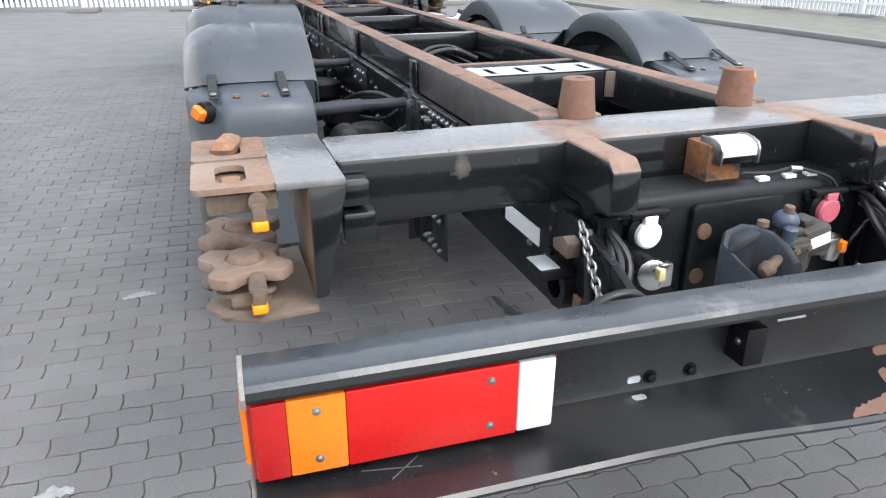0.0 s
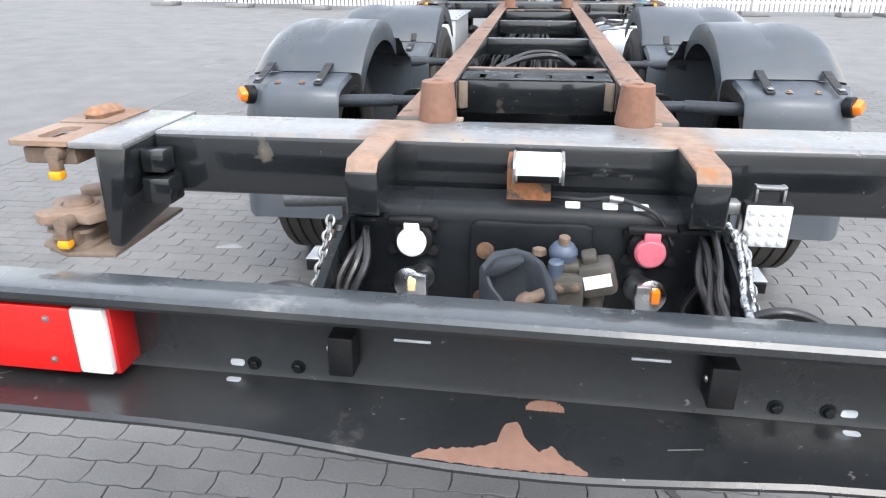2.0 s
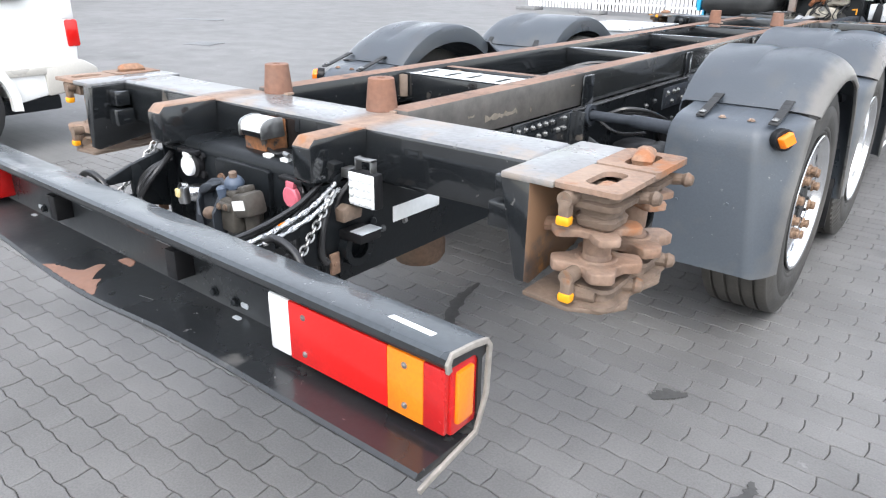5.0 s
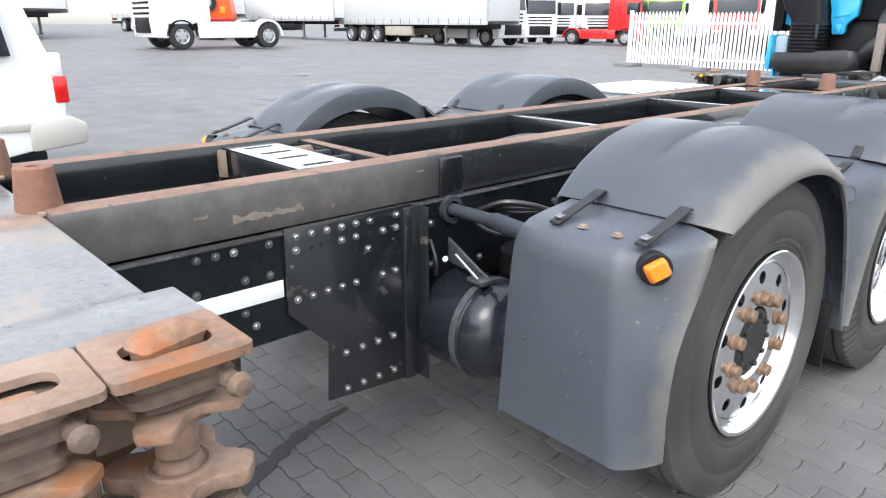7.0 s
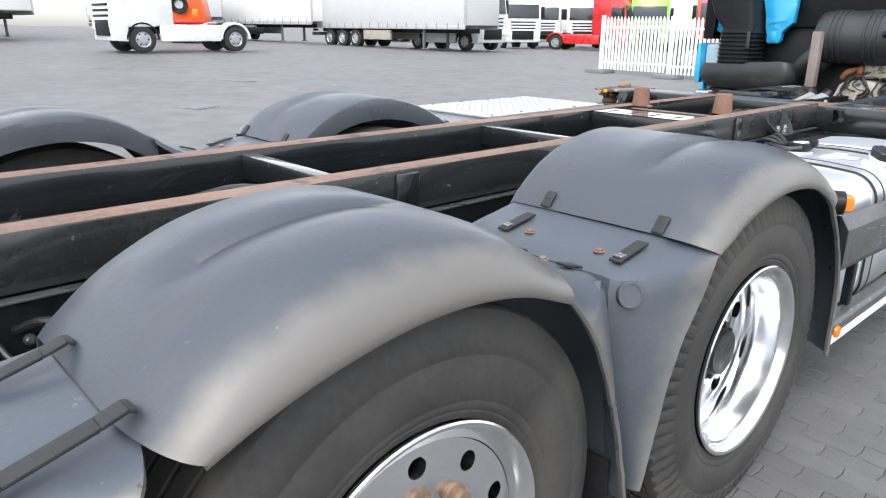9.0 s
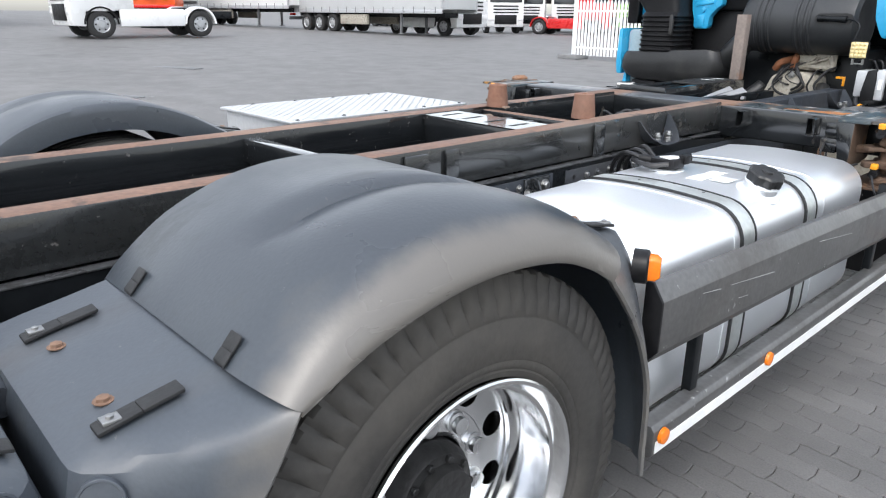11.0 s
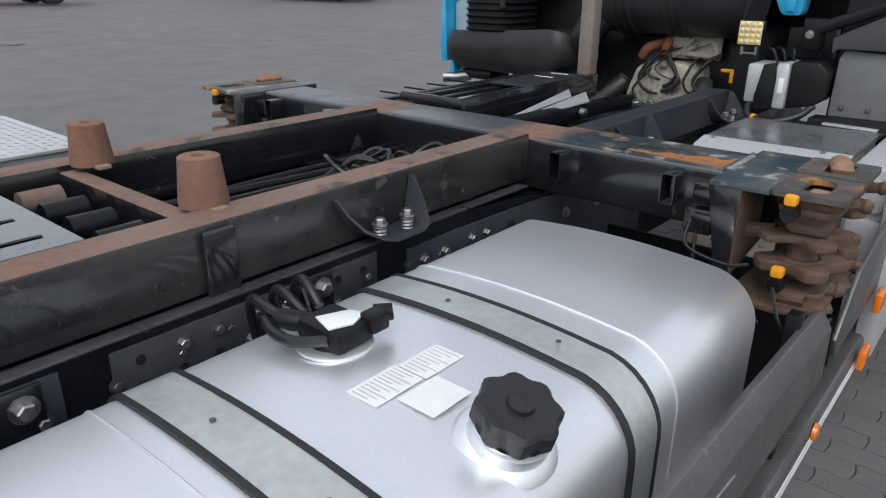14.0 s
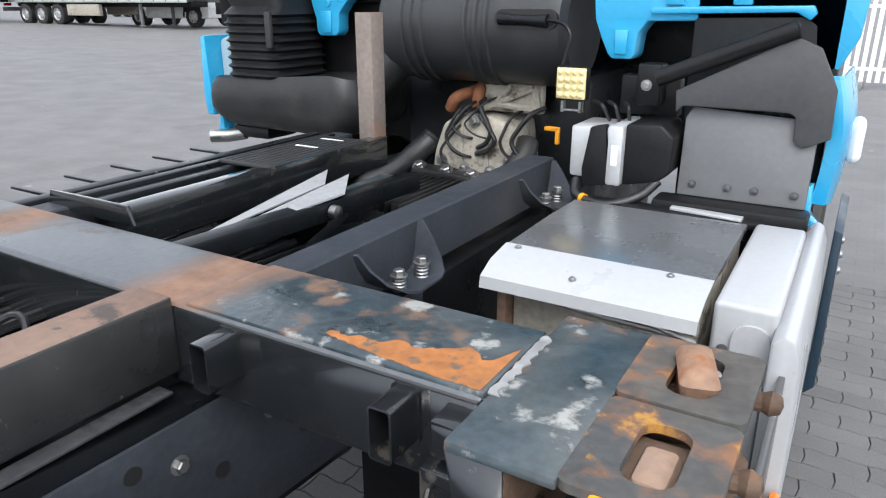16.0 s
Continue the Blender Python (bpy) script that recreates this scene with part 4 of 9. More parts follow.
def build_mudguards():
    y1, y2 = AXLES
    guard = part("mudguard", B(), M["fender"], truck, "grey plastic tandem mudguard with dusty rims")
    for yc, x_in in ((y1, 0.752), (y2, 0.610)):
        part("cover", mudguard_cover(yc, x_in), M["fender"], guard, "arched grey plastic cover", 50)
    # Rear panel.
    line = [(1.938, 0.985), (1.90, 0.978), (1.80, 0.967), (1.745, 0.957), (1.715, 0.942), (1.698, 0.915), (1.690, 0.87), (1.674, 0.70), (1.658, 0.50), (1.652, 0.40)]
    opening = [(1.918, 0.985), (1.895, 0.91), (1.866, 0.85), (1.790, 0.717), (1.768, 0.60), (1.765, 0.50), (1.775, 0.39)]
    bm = guard_shell(-1, line, opening, (1.13, 1.19), 3, 0.40, 0.800, 0.02)
    for x in (0.88, 1.07):
        lathe(bm, [(0, 0.006), (0.003, 0.006), (0.004, 0)], (x, 1.664, 0.64 + 0.1 * (x - 0.8)), (0, -1, 0), 10)
    part("rear_panel", bm, M["fender_low"], guard, "flat grey mudguard panel with a rounded shoulder", 60)
    # The two pieces in the valley between the covers, with a narrow gap between them.
    ym = 3.008
    behind = [(2.695, 1.060), (2.720, 1.040), (2.765, 1.012), (2.83, 0.983), (2.91, 0.957), (2.965, 0.944), (2.988, 0.928), (ym - 0.010, 0.885), (ym - 0.009, 0.75), (ym - 0.008, 0.60), (ym - 0.008, 0.40)]
    ahead = [(3.262, 0.978), (3.235, 0.973), (3.18, 0.962), (3.10, 0.948), (3.055, 0.938), (3.028, 0.922), (ym + 0.010, 0.885), (ym + 0.009, 0.75), (ym + 0.008, 0.60), (ym + 0.008, 0.40)]
    open_b = [(2.700, 0.995), (2.722, 0.980), (2.800, 0.89), (2.850, 0.80), (2.902, 0.67), (2.940, 0.57), (2.985, 0.39)]
    open_a = [(3.300, 0.965), (3.288, 0.945), (3.245, 0.871), (3.160, 0.758), (3.098, 0.60), (3.032, 0.39)]
    for way, seed, line, edge, x_in, boss in ((1, 7, behind, open_b, 0.72, (1.172, 2.944, 0.914)), (-1, 11, ahead, open_a, 0.62, (1.178, 3.050, 0.886))):
        bm = guard_shell(way, line, edge, (1.14, 1.205), seed, 0.40, x_in, 0.07 if way > 0 else 0.02)
        lathe(bm, [(-0.012, 0.031), (0.002, 0.031), (0.003, 0.030), (0.003, 0.027), (0.0015, 0.026), (0.0015, 0)], boss, (0.84, way * 0.48, 0.25), 24)
        part("middle_panel", bm, M["fender_low"], guard, "grey plastic valley piece with a round boss", 24)
    bm = B()
    box(bm, 0.86, 1.22, 2.955, 2.968, 0.24, 0.50, 0.004)
    part("mud_flap", bm, M["black"], guard, "black rubber mud flap")
    # Front piece.
    line = [(4.105, 1.020), (4.14, 1.010), (4.21, 0.998), (4.262, 0.982), (4.295, 0.945), (4.318, 0.85), (4.328, 0.62), (4.335, 0.37)]
    opening = [(4.022, 0.968), (4.045, 0.945), (4.10, 0.88), (4.165, 0.79), (4.215, 0.69), (4.24, 0.568), (4.252, 0.36)]
    bm = guard_shell(1, line, opening, (1.12, 1.19), 15, 0.42, 0.70, 0.05)
    part("front_panel", bm, M["fender_low"], guard, "grey plastic front piece of the mudguard", 38)
    # Rubber straps over the joints, and the tongues and tabs that hold their ends.
    on = lambda yc, y: (y, along(CROWN[yc], y) + 0.004)
    for xs, line, stud in (((0.90, 1.16), [(1.738, 0.960), (1.79, 0.973), (1.90, 1.004), (1.935, 1.016), (1.945, 1.012)], (1.762, 0.969)),
                           ((0.75, 1.115), [(3.070, 0.946), (3.13, 0.958), (3.19, 0.969)], (3.092, 0.951)),
                           ((0.75, 1.115), [on(y2, 3.247), on(y2, 3.262), on(y2, 3.280)], None),
                           ((0.90, 1.07), [(2.925, 0.959), (2.955, 0.951), (2.985, 0.942)], None),
                           ((0.736, 1.110), [(4.135, 1.016), (4.18, 1.008), (4.232, 0.998)], (4.212, 1.001))):
        for x in xs:
            bm = B()
            strap(bm, x, line)
            if stud:
                box(bm, x - 0.011, x + 0.011, stud[0] - 0.013, stud[0] + 0.013, stud[1] + 0.004, stud[1] + 0.011, 0.002, 1)
                bolt(bm, (x, stud[0], stud[1] + 0.010), (0, 0, 1), 0.006, 0.005, 1)
            part("rubber_strap", bm, [M["strap"], M["chrome"]], guard, "black rubber strap")
    for x, y, z in ((0.974, 1.765, 0.962), (1.079, 1.765, 0.962), (0.82, 3.105, 0.950), (1.045, 3.105, 0.950), (0.867, 2.965, 0.945), (0.985, 2.962, 0.945), (0.83, 4.205, 1.001), (1.03, 4.20, 1.001)):
        bm = B()
        bolt(bm, (x, y, z), (0, 0, 1), 0.010, 0.008)
        part("rusty_bolt", bm, M["rust"], guard, "small rusty bolt head")
    # Marker lamps, a little askew in their round holders.
    for at, out, tilt, w, h in (((1.208, 1.738, 0.915), (0.72, -0.68, 0.1), 0.5, 0.028, 0.023), ((1.228, 4.218, 0.930), (0.88, 0.45, 0), 0.0, 0.021, 0.029)):
        bm = B()
        lathe(bm, [(-0.03, 0.040), (0.002, 0.040), (0.006, 0.036), (0.006, 0)], at, out, 18)
        foot = part("lamp_holder", bm, M["black"], guard)
        bm = B()
        o = Vector(out).normalized()
        flat = Vector((-o.y, o.x, 0)).normalized()
        up = o.cross(flat)
        flat, up = flat * math.cos(tilt) + up * math.sin(tilt), up * math.cos(tilt) - flat * math.sin(tilt)
        rings = []
        for d, f in ((0.004, 1.0), (0.022, 0.97), (0.032, 0.72)):
            rings.append([bm.verts.new(Vector(at) + o * d + flat * u * f + up * v * f) for u, v in oblong(0, 0, 2 * w, 2 * h, 0.009, 4)])
        m_ = len(rings[0])
        for p, q in zip(rings, rings[1:]):
            for j in range(m_):
                bm.faces.new((p[j], p[(j + 1) % m_], q[(j + 1) % m_], q[j]))
        bm.faces.new(rings[0][::-1]), bm.faces.new(rings[-1])
        bmesh.ops.recalc_face_normals(bm, faces=bm.faces)
        part("marker_lens", bm, M["amber"], foot, "amber marker lens")
    # Support tubes from the chassis.
    for y, d in ((1.80, 0), (3.02, 0), (4.12, 0.17)):
        bm = B()
        sweep(bm, [(0.39, y + 0.03, 0.887 - d), (0.60, y + 0.03, 0.887 - d)], 0.021, 12)
        sweep(bm, [(0.60, y + 0.03, 0.887 - d), (0.83, y - 0.01, 0.887 - d)], 0.027, 14)
        lathe(bm, [(0, 0.045), (0.02, 0.045), (0.02, 0.028)], (0.392, y + 0.03, 0.887 - d), (1, 0, 0), 14)
        part("support_tube", bm, M["jaw"], guard, "dark steel support tube")
    both_sides(guard)


def sector(bm, at, r0, r1, x, a0, a1, hole_r, t, m=0, k=20, cone=0.0):
    """One sector of a wheel disc with a round hole; the wheel's axis is x."""
    am, rm = (a0 + a1) / 2, (r0 + r1) / 2
    hole_c = (math.cos(am) * rm, math.sin(am) * rm)
    border = []
    q = k // 4
    border += [(r0, a0 + (a1 - a0) * i / q) for i in range(q)]
    border += [(r0 + (r1 - r0) * i / q, a1) for i in range(q)]
    border += [(r1, a1 + (a0 - a1) * i / q) for i in range(q)]
    border += [(r1 + (r0 - r1) * i / q, a0) for i in range(q)]
    outer = [(r * math.cos(a), r * math.sin(a)) for r, a in border]
    inner = []
    for u, v in outer:
        d = Vector((u - hole_c[0], v - hole_c[1])).normalized()
        inner.append((hole_c[0] + d.x * hole_r, hole_c[1] + d.y * hole_r))
    rows = []
    for dx in (0, -t):
        rows.append([bm.verts.new((x + dx + cone * (math.hypot(u, v) - r0), at[1] + u, at[2] + v)) for u, v in outer])
        rows.append([bm.verts.new((x + dx + cone * (math.hypot(u, v) - r0), at[1] + u, at[2] + v)) for u, v in inner])
    n = len(outer)
    for i in range(n):
        j = (i + 1) % n
        for quad in ((rows[0][i], rows[0][j], rows[1][j], rows[1][i]), (rows[1][i], rows[1][j], rows[3][j], rows[3][i])):
            f = bm.faces.new(quad)
            f.material_index = m


def tyre_mesh(x_out, yc, r, w, chunky):
    bm = B()
    xo, xi = x_out, x_out - w
    half = [(xo - 0.035, 0.292), (xo - 0.018, 0.30), (xo - 0.011, 0.315), (xo - 0.012, 0.319), (xo - 0.008, 0.323), (xo - 0.005, 0.335), (xo - 0.006, 0.339), (xo - 0.003, 0.343), (xo, 0.375), (xo - 0.001, 0.42), (xo - 0.004, 0.424), (xo - 0.004, 0.428), (xo - 0.002, 0.432), (xo - 0.008, 0.47), (xo - 0.018, r - 0.022), (xo - 0.022, r - 0.006), (xo - 0.03, r)]
    tread = []
    for g in (0.22, 0.40, 0.60, 0.78):
        c = xo - w * g
        tread += [(c + 0.007, r + 0.001), (c + 0.005, r - 0.013), (c - 0.005, r - 0.013), (c - 0.007, r + 0.001)]
    back = [(xi + (xo - x), rr) for x, rr in half[::-1]]
    prof = half + tread + back
    # Tread blocks: the shoulders step in and out round the tyre.
    seg = 288 if chunky else 144
    deep_at = {13, 14, 15, len(prof) - 16, len(prof) - 15, len(prof) - 14} if chunky else set()
    rings = []
    for k in range(seg):
        a = 2 * math.pi * k / seg
        cut = 0.028 if chunky and k % 4 == 3 else 0.0
        rings.append([bm.verts.new((x, yc + math.cos(a) * (rr - (cut if n in deep_at else 0)),
                                    HUB_Z - 0.004 + math.sin(a) * (rr - (cut if n in deep_at else 0)))) for n, (x, rr) in enumerate(prof)])
    for k in range(seg):
        p, q = rings[k], rings[(k + 1) % seg]
        for n in range(len(prof) - 1):
            bm.faces.new((p[n], q[n], q[n + 1], p[n + 1]))
    bmesh.ops.recalc_face_normals(bm, faces=bm.faces)
    return bm


def build_wheel(yc, deep):
    at = (0, yc, HUB_Z - 0.004)
    x = 1.222
    wheel = part("wheel", B(), M["alloy"], truck, "dual wheel with a deep polished alloy rim" if deep else "single wheel with a flat alloy rim and rusty nuts")
    part("tyre", tyre_mesh(x, yc, 0.512, 0.31, deep), M["tyre"], wheel, "dusty black truck tyre with worn tread")
    if deep:
        part("inner_tyre", tyre_mesh(x - 0.34, yc, 0.512, 0.29, False), M["tyre"], wheel)
    bm = B()
    disc = x - (0.155 if deep else 0.040)
    lathe(bm, [(x - 0.03, 0.283), (x - 0.012, 0.300), (x - 0.004, 0.302), (x - 0.001, 0.298), (x - 0.004, 0.290), (x - 0.018, 0.280), (x - 0.030, 0.275)]
          + ([(x - 0.034, 0.268), (x - 0.085, 0.264), (x - 0.095, 0.258), (disc + 0.02, 0.254)] if deep else [(x - 0.035, 0.272)]) + [(disc + 0.01, 0.258), (disc, 0.255)], at, (1, 0, 0), 72)
    n = 10
    for i in range(n):
        sector(bm, at, 0.175, 0.255, disc + (0.0 if deep else 0.012), 2 * math.pi * i / n, 2 * math.pi * (i + 1) / n, 0.031 if deep else 0.021, 0.02, 0, 20, -0.1 if not deep else 0.0)
    lathe(bm, [(disc + (0 if deep else 0.012), 0.176), (disc + (0 if deep else 0.012), 0.168), (disc + (0.005 if deep else 0.011), 0.125), (disc + 0.0, 0.115), (disc - 0.05, 0.112)], at, (1, 0, 0), 60)
    bmesh.ops.recalc_face_normals(bm, faces=bm.faces)
    part("rim", bm, M["alloy"], wheel, "polished alloy rim with round holes", 30)
    bm = B()
    lathe(bm, [(disc - 0.06, 0.27), (disc - 0.06, 0.0)], at, (1, 0, 0), 40)
    part("brake_drum", bm, M["hub"], wheel)
    bm = B()
    h = 0.07 if deep else 0.012
    lathe(bm, [(disc - 0.05, 0.11), (disc + h * 0.3, 0.108), (disc + h * 0.6, 0.095), (disc + h * 0.65, 0.075), (disc + h, 0.07), (disc + h, 0.0)], at, (1, 0, 0), 40)
    for i in range(10):
        a = 2 * math.pi * i / 10
        bolt(bm, (disc + h * 0.6, yc + 0.085 * math.cos(a), at[2] + 0.085 * math.sin(a)), (1, 0, 0), 0.009, 0.012, washer=False)
    part("hub", bm, M["hub"], wheel, "black greasy hub")
    for i in range(10):
        a = 2 * math.pi * (i + 0.5) / 10
        bm = B()
        L = 0.022 if deep else 0.028
        lathe(bm, [(0, 0.026), (0.006, 0.025), (0.008, 0.019), (L * 0.6, 0.019), (L * 0.65, 0.020), (L, 0.019), (L + 0.002, 0.012), (L + 0.002, 0)], (disc + (0 if deep else 0.012), yc + 0.148 * math.cos(a), at[2] + 0.148 * math.sin(a)), (1, 0, 0), 12)
        part("wheel_nut", bm, M["alloy_dull" if deep else "nut"], wheel, "bright wheel nut" if deep else "rusty wheel nut")
    both_sides(wheel)


# Lighter, bluer base than the web: sky reflection put into the colour, under scuffs.
M["bumper_top"] = material("scuffed_bumper_top_sky_tone", (0.030, 0.037, 0.043), 0.27, 0, 0.35, 5, 0.006, stain=(0.17, 0.17, 0.17), stain_amount=0.17, stain_scale=3.5, stain_rough=0.5, dust=(0.075, 0.08, 0.085), dust_amount=0.42, coat=0.3, chips=(0.15, 0.15, 0.15), chip_amount=0.16)
M["scrape_tan"] = material("tan_scrape", (0.17, 0.145, 0.115), 0.6, 0, 0.35, 20, 0.01)
M["bumper_edge"] = material("worn_bare_edge", (0.24, 0.22, 0.195), 0.6, 0, 0.3, 14, 0.02)
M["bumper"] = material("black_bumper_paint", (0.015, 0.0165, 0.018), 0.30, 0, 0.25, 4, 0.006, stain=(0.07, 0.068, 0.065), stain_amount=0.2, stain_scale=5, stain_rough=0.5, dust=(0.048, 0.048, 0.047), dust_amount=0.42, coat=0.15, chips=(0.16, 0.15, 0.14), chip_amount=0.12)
build_frame()
build_rear_beam()
for sx in (-1, 1):
    rubber_buffer(sx * 0.25, 0.69, 1.053)
    rubber_buffer(sx * 0.245, 5.295, 1.060)
lock_mount(0.352, False, "dark steel end plate carrying rusty container locks")
lock_mount(6.195, True, "dark steel end plate carrying muddy container locks")
build_bumper()
build_mudguards()
for yc, deep in zip(AXLES, (False, True)):
    build_wheel(yc, deep)


# ---- between the wheels and the cab ----
def cross_plate(y0, y1, z, slots):
    """A glossy grey plate with slots between the subframe rails, on a dark channel."""
    bm = B()
    n = len(slots)
    xs = [-0.262] + [(a + b) / 2 for a, b in zip(slots, slots[1:])] + [0.262]
    for c, x0, x1 in zip(slots, xs, xs[1:]):
        outer = []
        q = 4
        outer += [(x1, y0 + (y1 - y0) * (i + 0.5) / q) for i in range(q)]
        outer += [(x1 + (x0 - x1) * (i + 0.5) / q, y1) for i in range(q)]
        outer += [(x0, y1 + (y0 - y1) * (i + 0.5) / q) for i in range(q)]
        outer += [(x0 + (x1 - x0) * (i + 0.5) / q, y0) for i in range(q)]
        corner = [(x1, y1), (x0, y1), (x0, y0), (x1, y0)]
        outer = [p for i in range(4) for p in (*outer[i * q:(i + 1) * q], corner[i])]
        hole = oblong(c, (y0 + y1) / 2, 0.024, (y1 - y0) * 0.62, 0.011, 5)
        ang = [math.atan2(v - (y0 + y1) / 2, u - c) for u, v in outer]
        inner = []
        for (u, v), a in zip(outer, ang):
            best = min(hole, key=lambda p: abs(((math.atan2(p[1] - (y0 + y1) / 2, p[0] - c) - a + math.pi) % (2 * math.pi)) - math.pi))
            inner.append(best)
        vs = [[bm.verts.new((u, v, w)) for u, v in loop] for loop in (outer, inner) for w in (z - 0.004, z)]
        k = len(outer)
        for i in range(k):
            j = (i + 1) % k
            for quad in ((vs[1][i], vs[1][j], vs[3][j], vs[3][i]), (vs[3][i], vs[3][j], vs[2][j], vs[2][i])):
                if len({tuple(t.co) for t in quad}) > 2:
                    try:
                        bm.faces.new(quad)
                    except ValueError:
                        pass
    bmesh.ops.remove_doubles(bm, verts=bm.verts, dist=0.0003)
    bmesh.ops.recalc_face_normals(bm, faces=bm.faces)
    plate = part("slotted_plate", bm, M["slotted"], truck, "glossy grey steel plate with oblong slots")
    bm = B()
    a, b, low, t = y0 + 0.002, y1 - 0.002, z - 0.118, 0.010
    prism(bm, [(a, z - 0.005), (a, low), (b, low), (b, z - 0.005), (b - t, z - 0.005), (b - t, low + 0.006), (a + t, low + 0.006), (a + t, z - 0.005)], "x", -0.262, 0.262, 0.002)
    part("channel", bm, M["frame"], plate)
    for s in (-1, 1) if y0 < 3 else ():
        bm = B()
        prism(bm, [(s * 0.236, y0 - 0.002), (s * 0.268, y0 - 0.002), (s * 0.268, y0 - 0.022), (s * 0.258, y0 - 0.022)], "z", z - 0.10, z - 0.006, 0.002)
        part("gusset", bm, M["rust_dark"], plate)


def build_cross_members():
    cross_plate(1.375, 1.565, 1.052, (-0.19, -0.065, 0.045, 0.19))
    cross_plate(4.855, 5.05, 1.058, (-0.19, -0.065, 0.06, 0.19))
    # The slotted grey on two bar tops stands for sky mirrored at grazing angles.
    for y, w, m, lab in ((1.70, 0.045, "rail_top", "rusty cross bar between the rails"), (2.845, 0.055, "slotted", "cross bar between the rails, mirrored sky greyed into its top"), (4.04, 0.05, "slotted", "cross bar between the rails, mirrored sky greyed into its top"), (5.245, 0.05, "rail_top", "rusty cross bar between the rails")):
        bm = B()
        box(bm, -0.268, 0.268, y - w / 2, y + w / 2, 0.96, 1.048, 0.005)
        bm.normal_update()
        top_faces(bm, 1.04)
        part("cross_bar", bm, [M["frame"], M[m]], truck, lab)
    # Small round stubs between the plates and the rusty bars.
    for y in (1.63, 5.145):
        for i in range(4):
            bm = B()
            x = -0.19 + i * 0.125
            lathe(bm, [(-0.045, 0), (-0.045, 0.028), (0.045, 0.028), (0.045, 0.018), (0.035, 0.016), (0.035, 0)], (x, y, 1.012), (0, 1, 0), 14)
            part("tube_stub", bm, M["chassis"] if i else M["rust_dark"], truck)
    # Cross members of the chassis below.
    for y in (0.95, 2.1, 3.0, 3.9, 5.0, 6.1):
        bm = B()
        box(bm, -0.38, 0.38, y - 0.04, y + 0.04, 0.66, 0.80, 0.01)
        part("chassis_cross_member", bm, M["chassis"], truck)
    # Long loom of cables and air lines between the rails.
    rnd = random.Random(4)
    for i in range(24):
        bm = B()
        x, z = -0.24 + 0.014 * i + rnd.uniform(-0.01, 0.01), 0.90 + rnd.uniform(-0.03, 0.03)
        pts = [(x + 0.018 * math.sin(y * 1.3 + i), y, z + 0.015 * math.sin(y * 2.1 + i * 2)) for y in np.linspace(1.9, 6.9, 26)]
        sweep(bm, pts, rnd.choice((0.006, 0.008, 0.010)), 6)
        part("cable", bm, M["hose"], truck)
    for i in range(13):
        bm = B()
        cx, cy, r = rnd.uniform(-0.05, 0.14), rnd.uniform(5.86, 6.10), rnd.uniform(0.05, 0.10)
        pts = [(cx + r * 0.9 * math.cos(a), cy + r * math.sin(a), 0.92 + 0.006 * i + 0.025 * math.sin(2 * a + i)) for a in np.linspace(0, 5.6, 22)]
        sweep(bm, pts, 0.0065, 7)
        part("coiled_hose", bm, M["hose"], truck, "coil of black hose between the rails")
    bm = B()
    sweep(bm, curve_points([(-0.2, 2.5, 0.93), (-0.05, 2.62, 0.97), (0.1, 2.7, 0.97), (0.2, 2.62, 0.93)], 6), 0.014, 8)
    sweep(bm, curve_points([(-0.2, 2.55, 0.93), (-0.05, 2.68, 0.985), (0.1, 2.76, 0.98), (0.2, 2.68, 0.93)], 6), 0.012, 8)
    part("arched_hose", bm, M["hose"], truck)


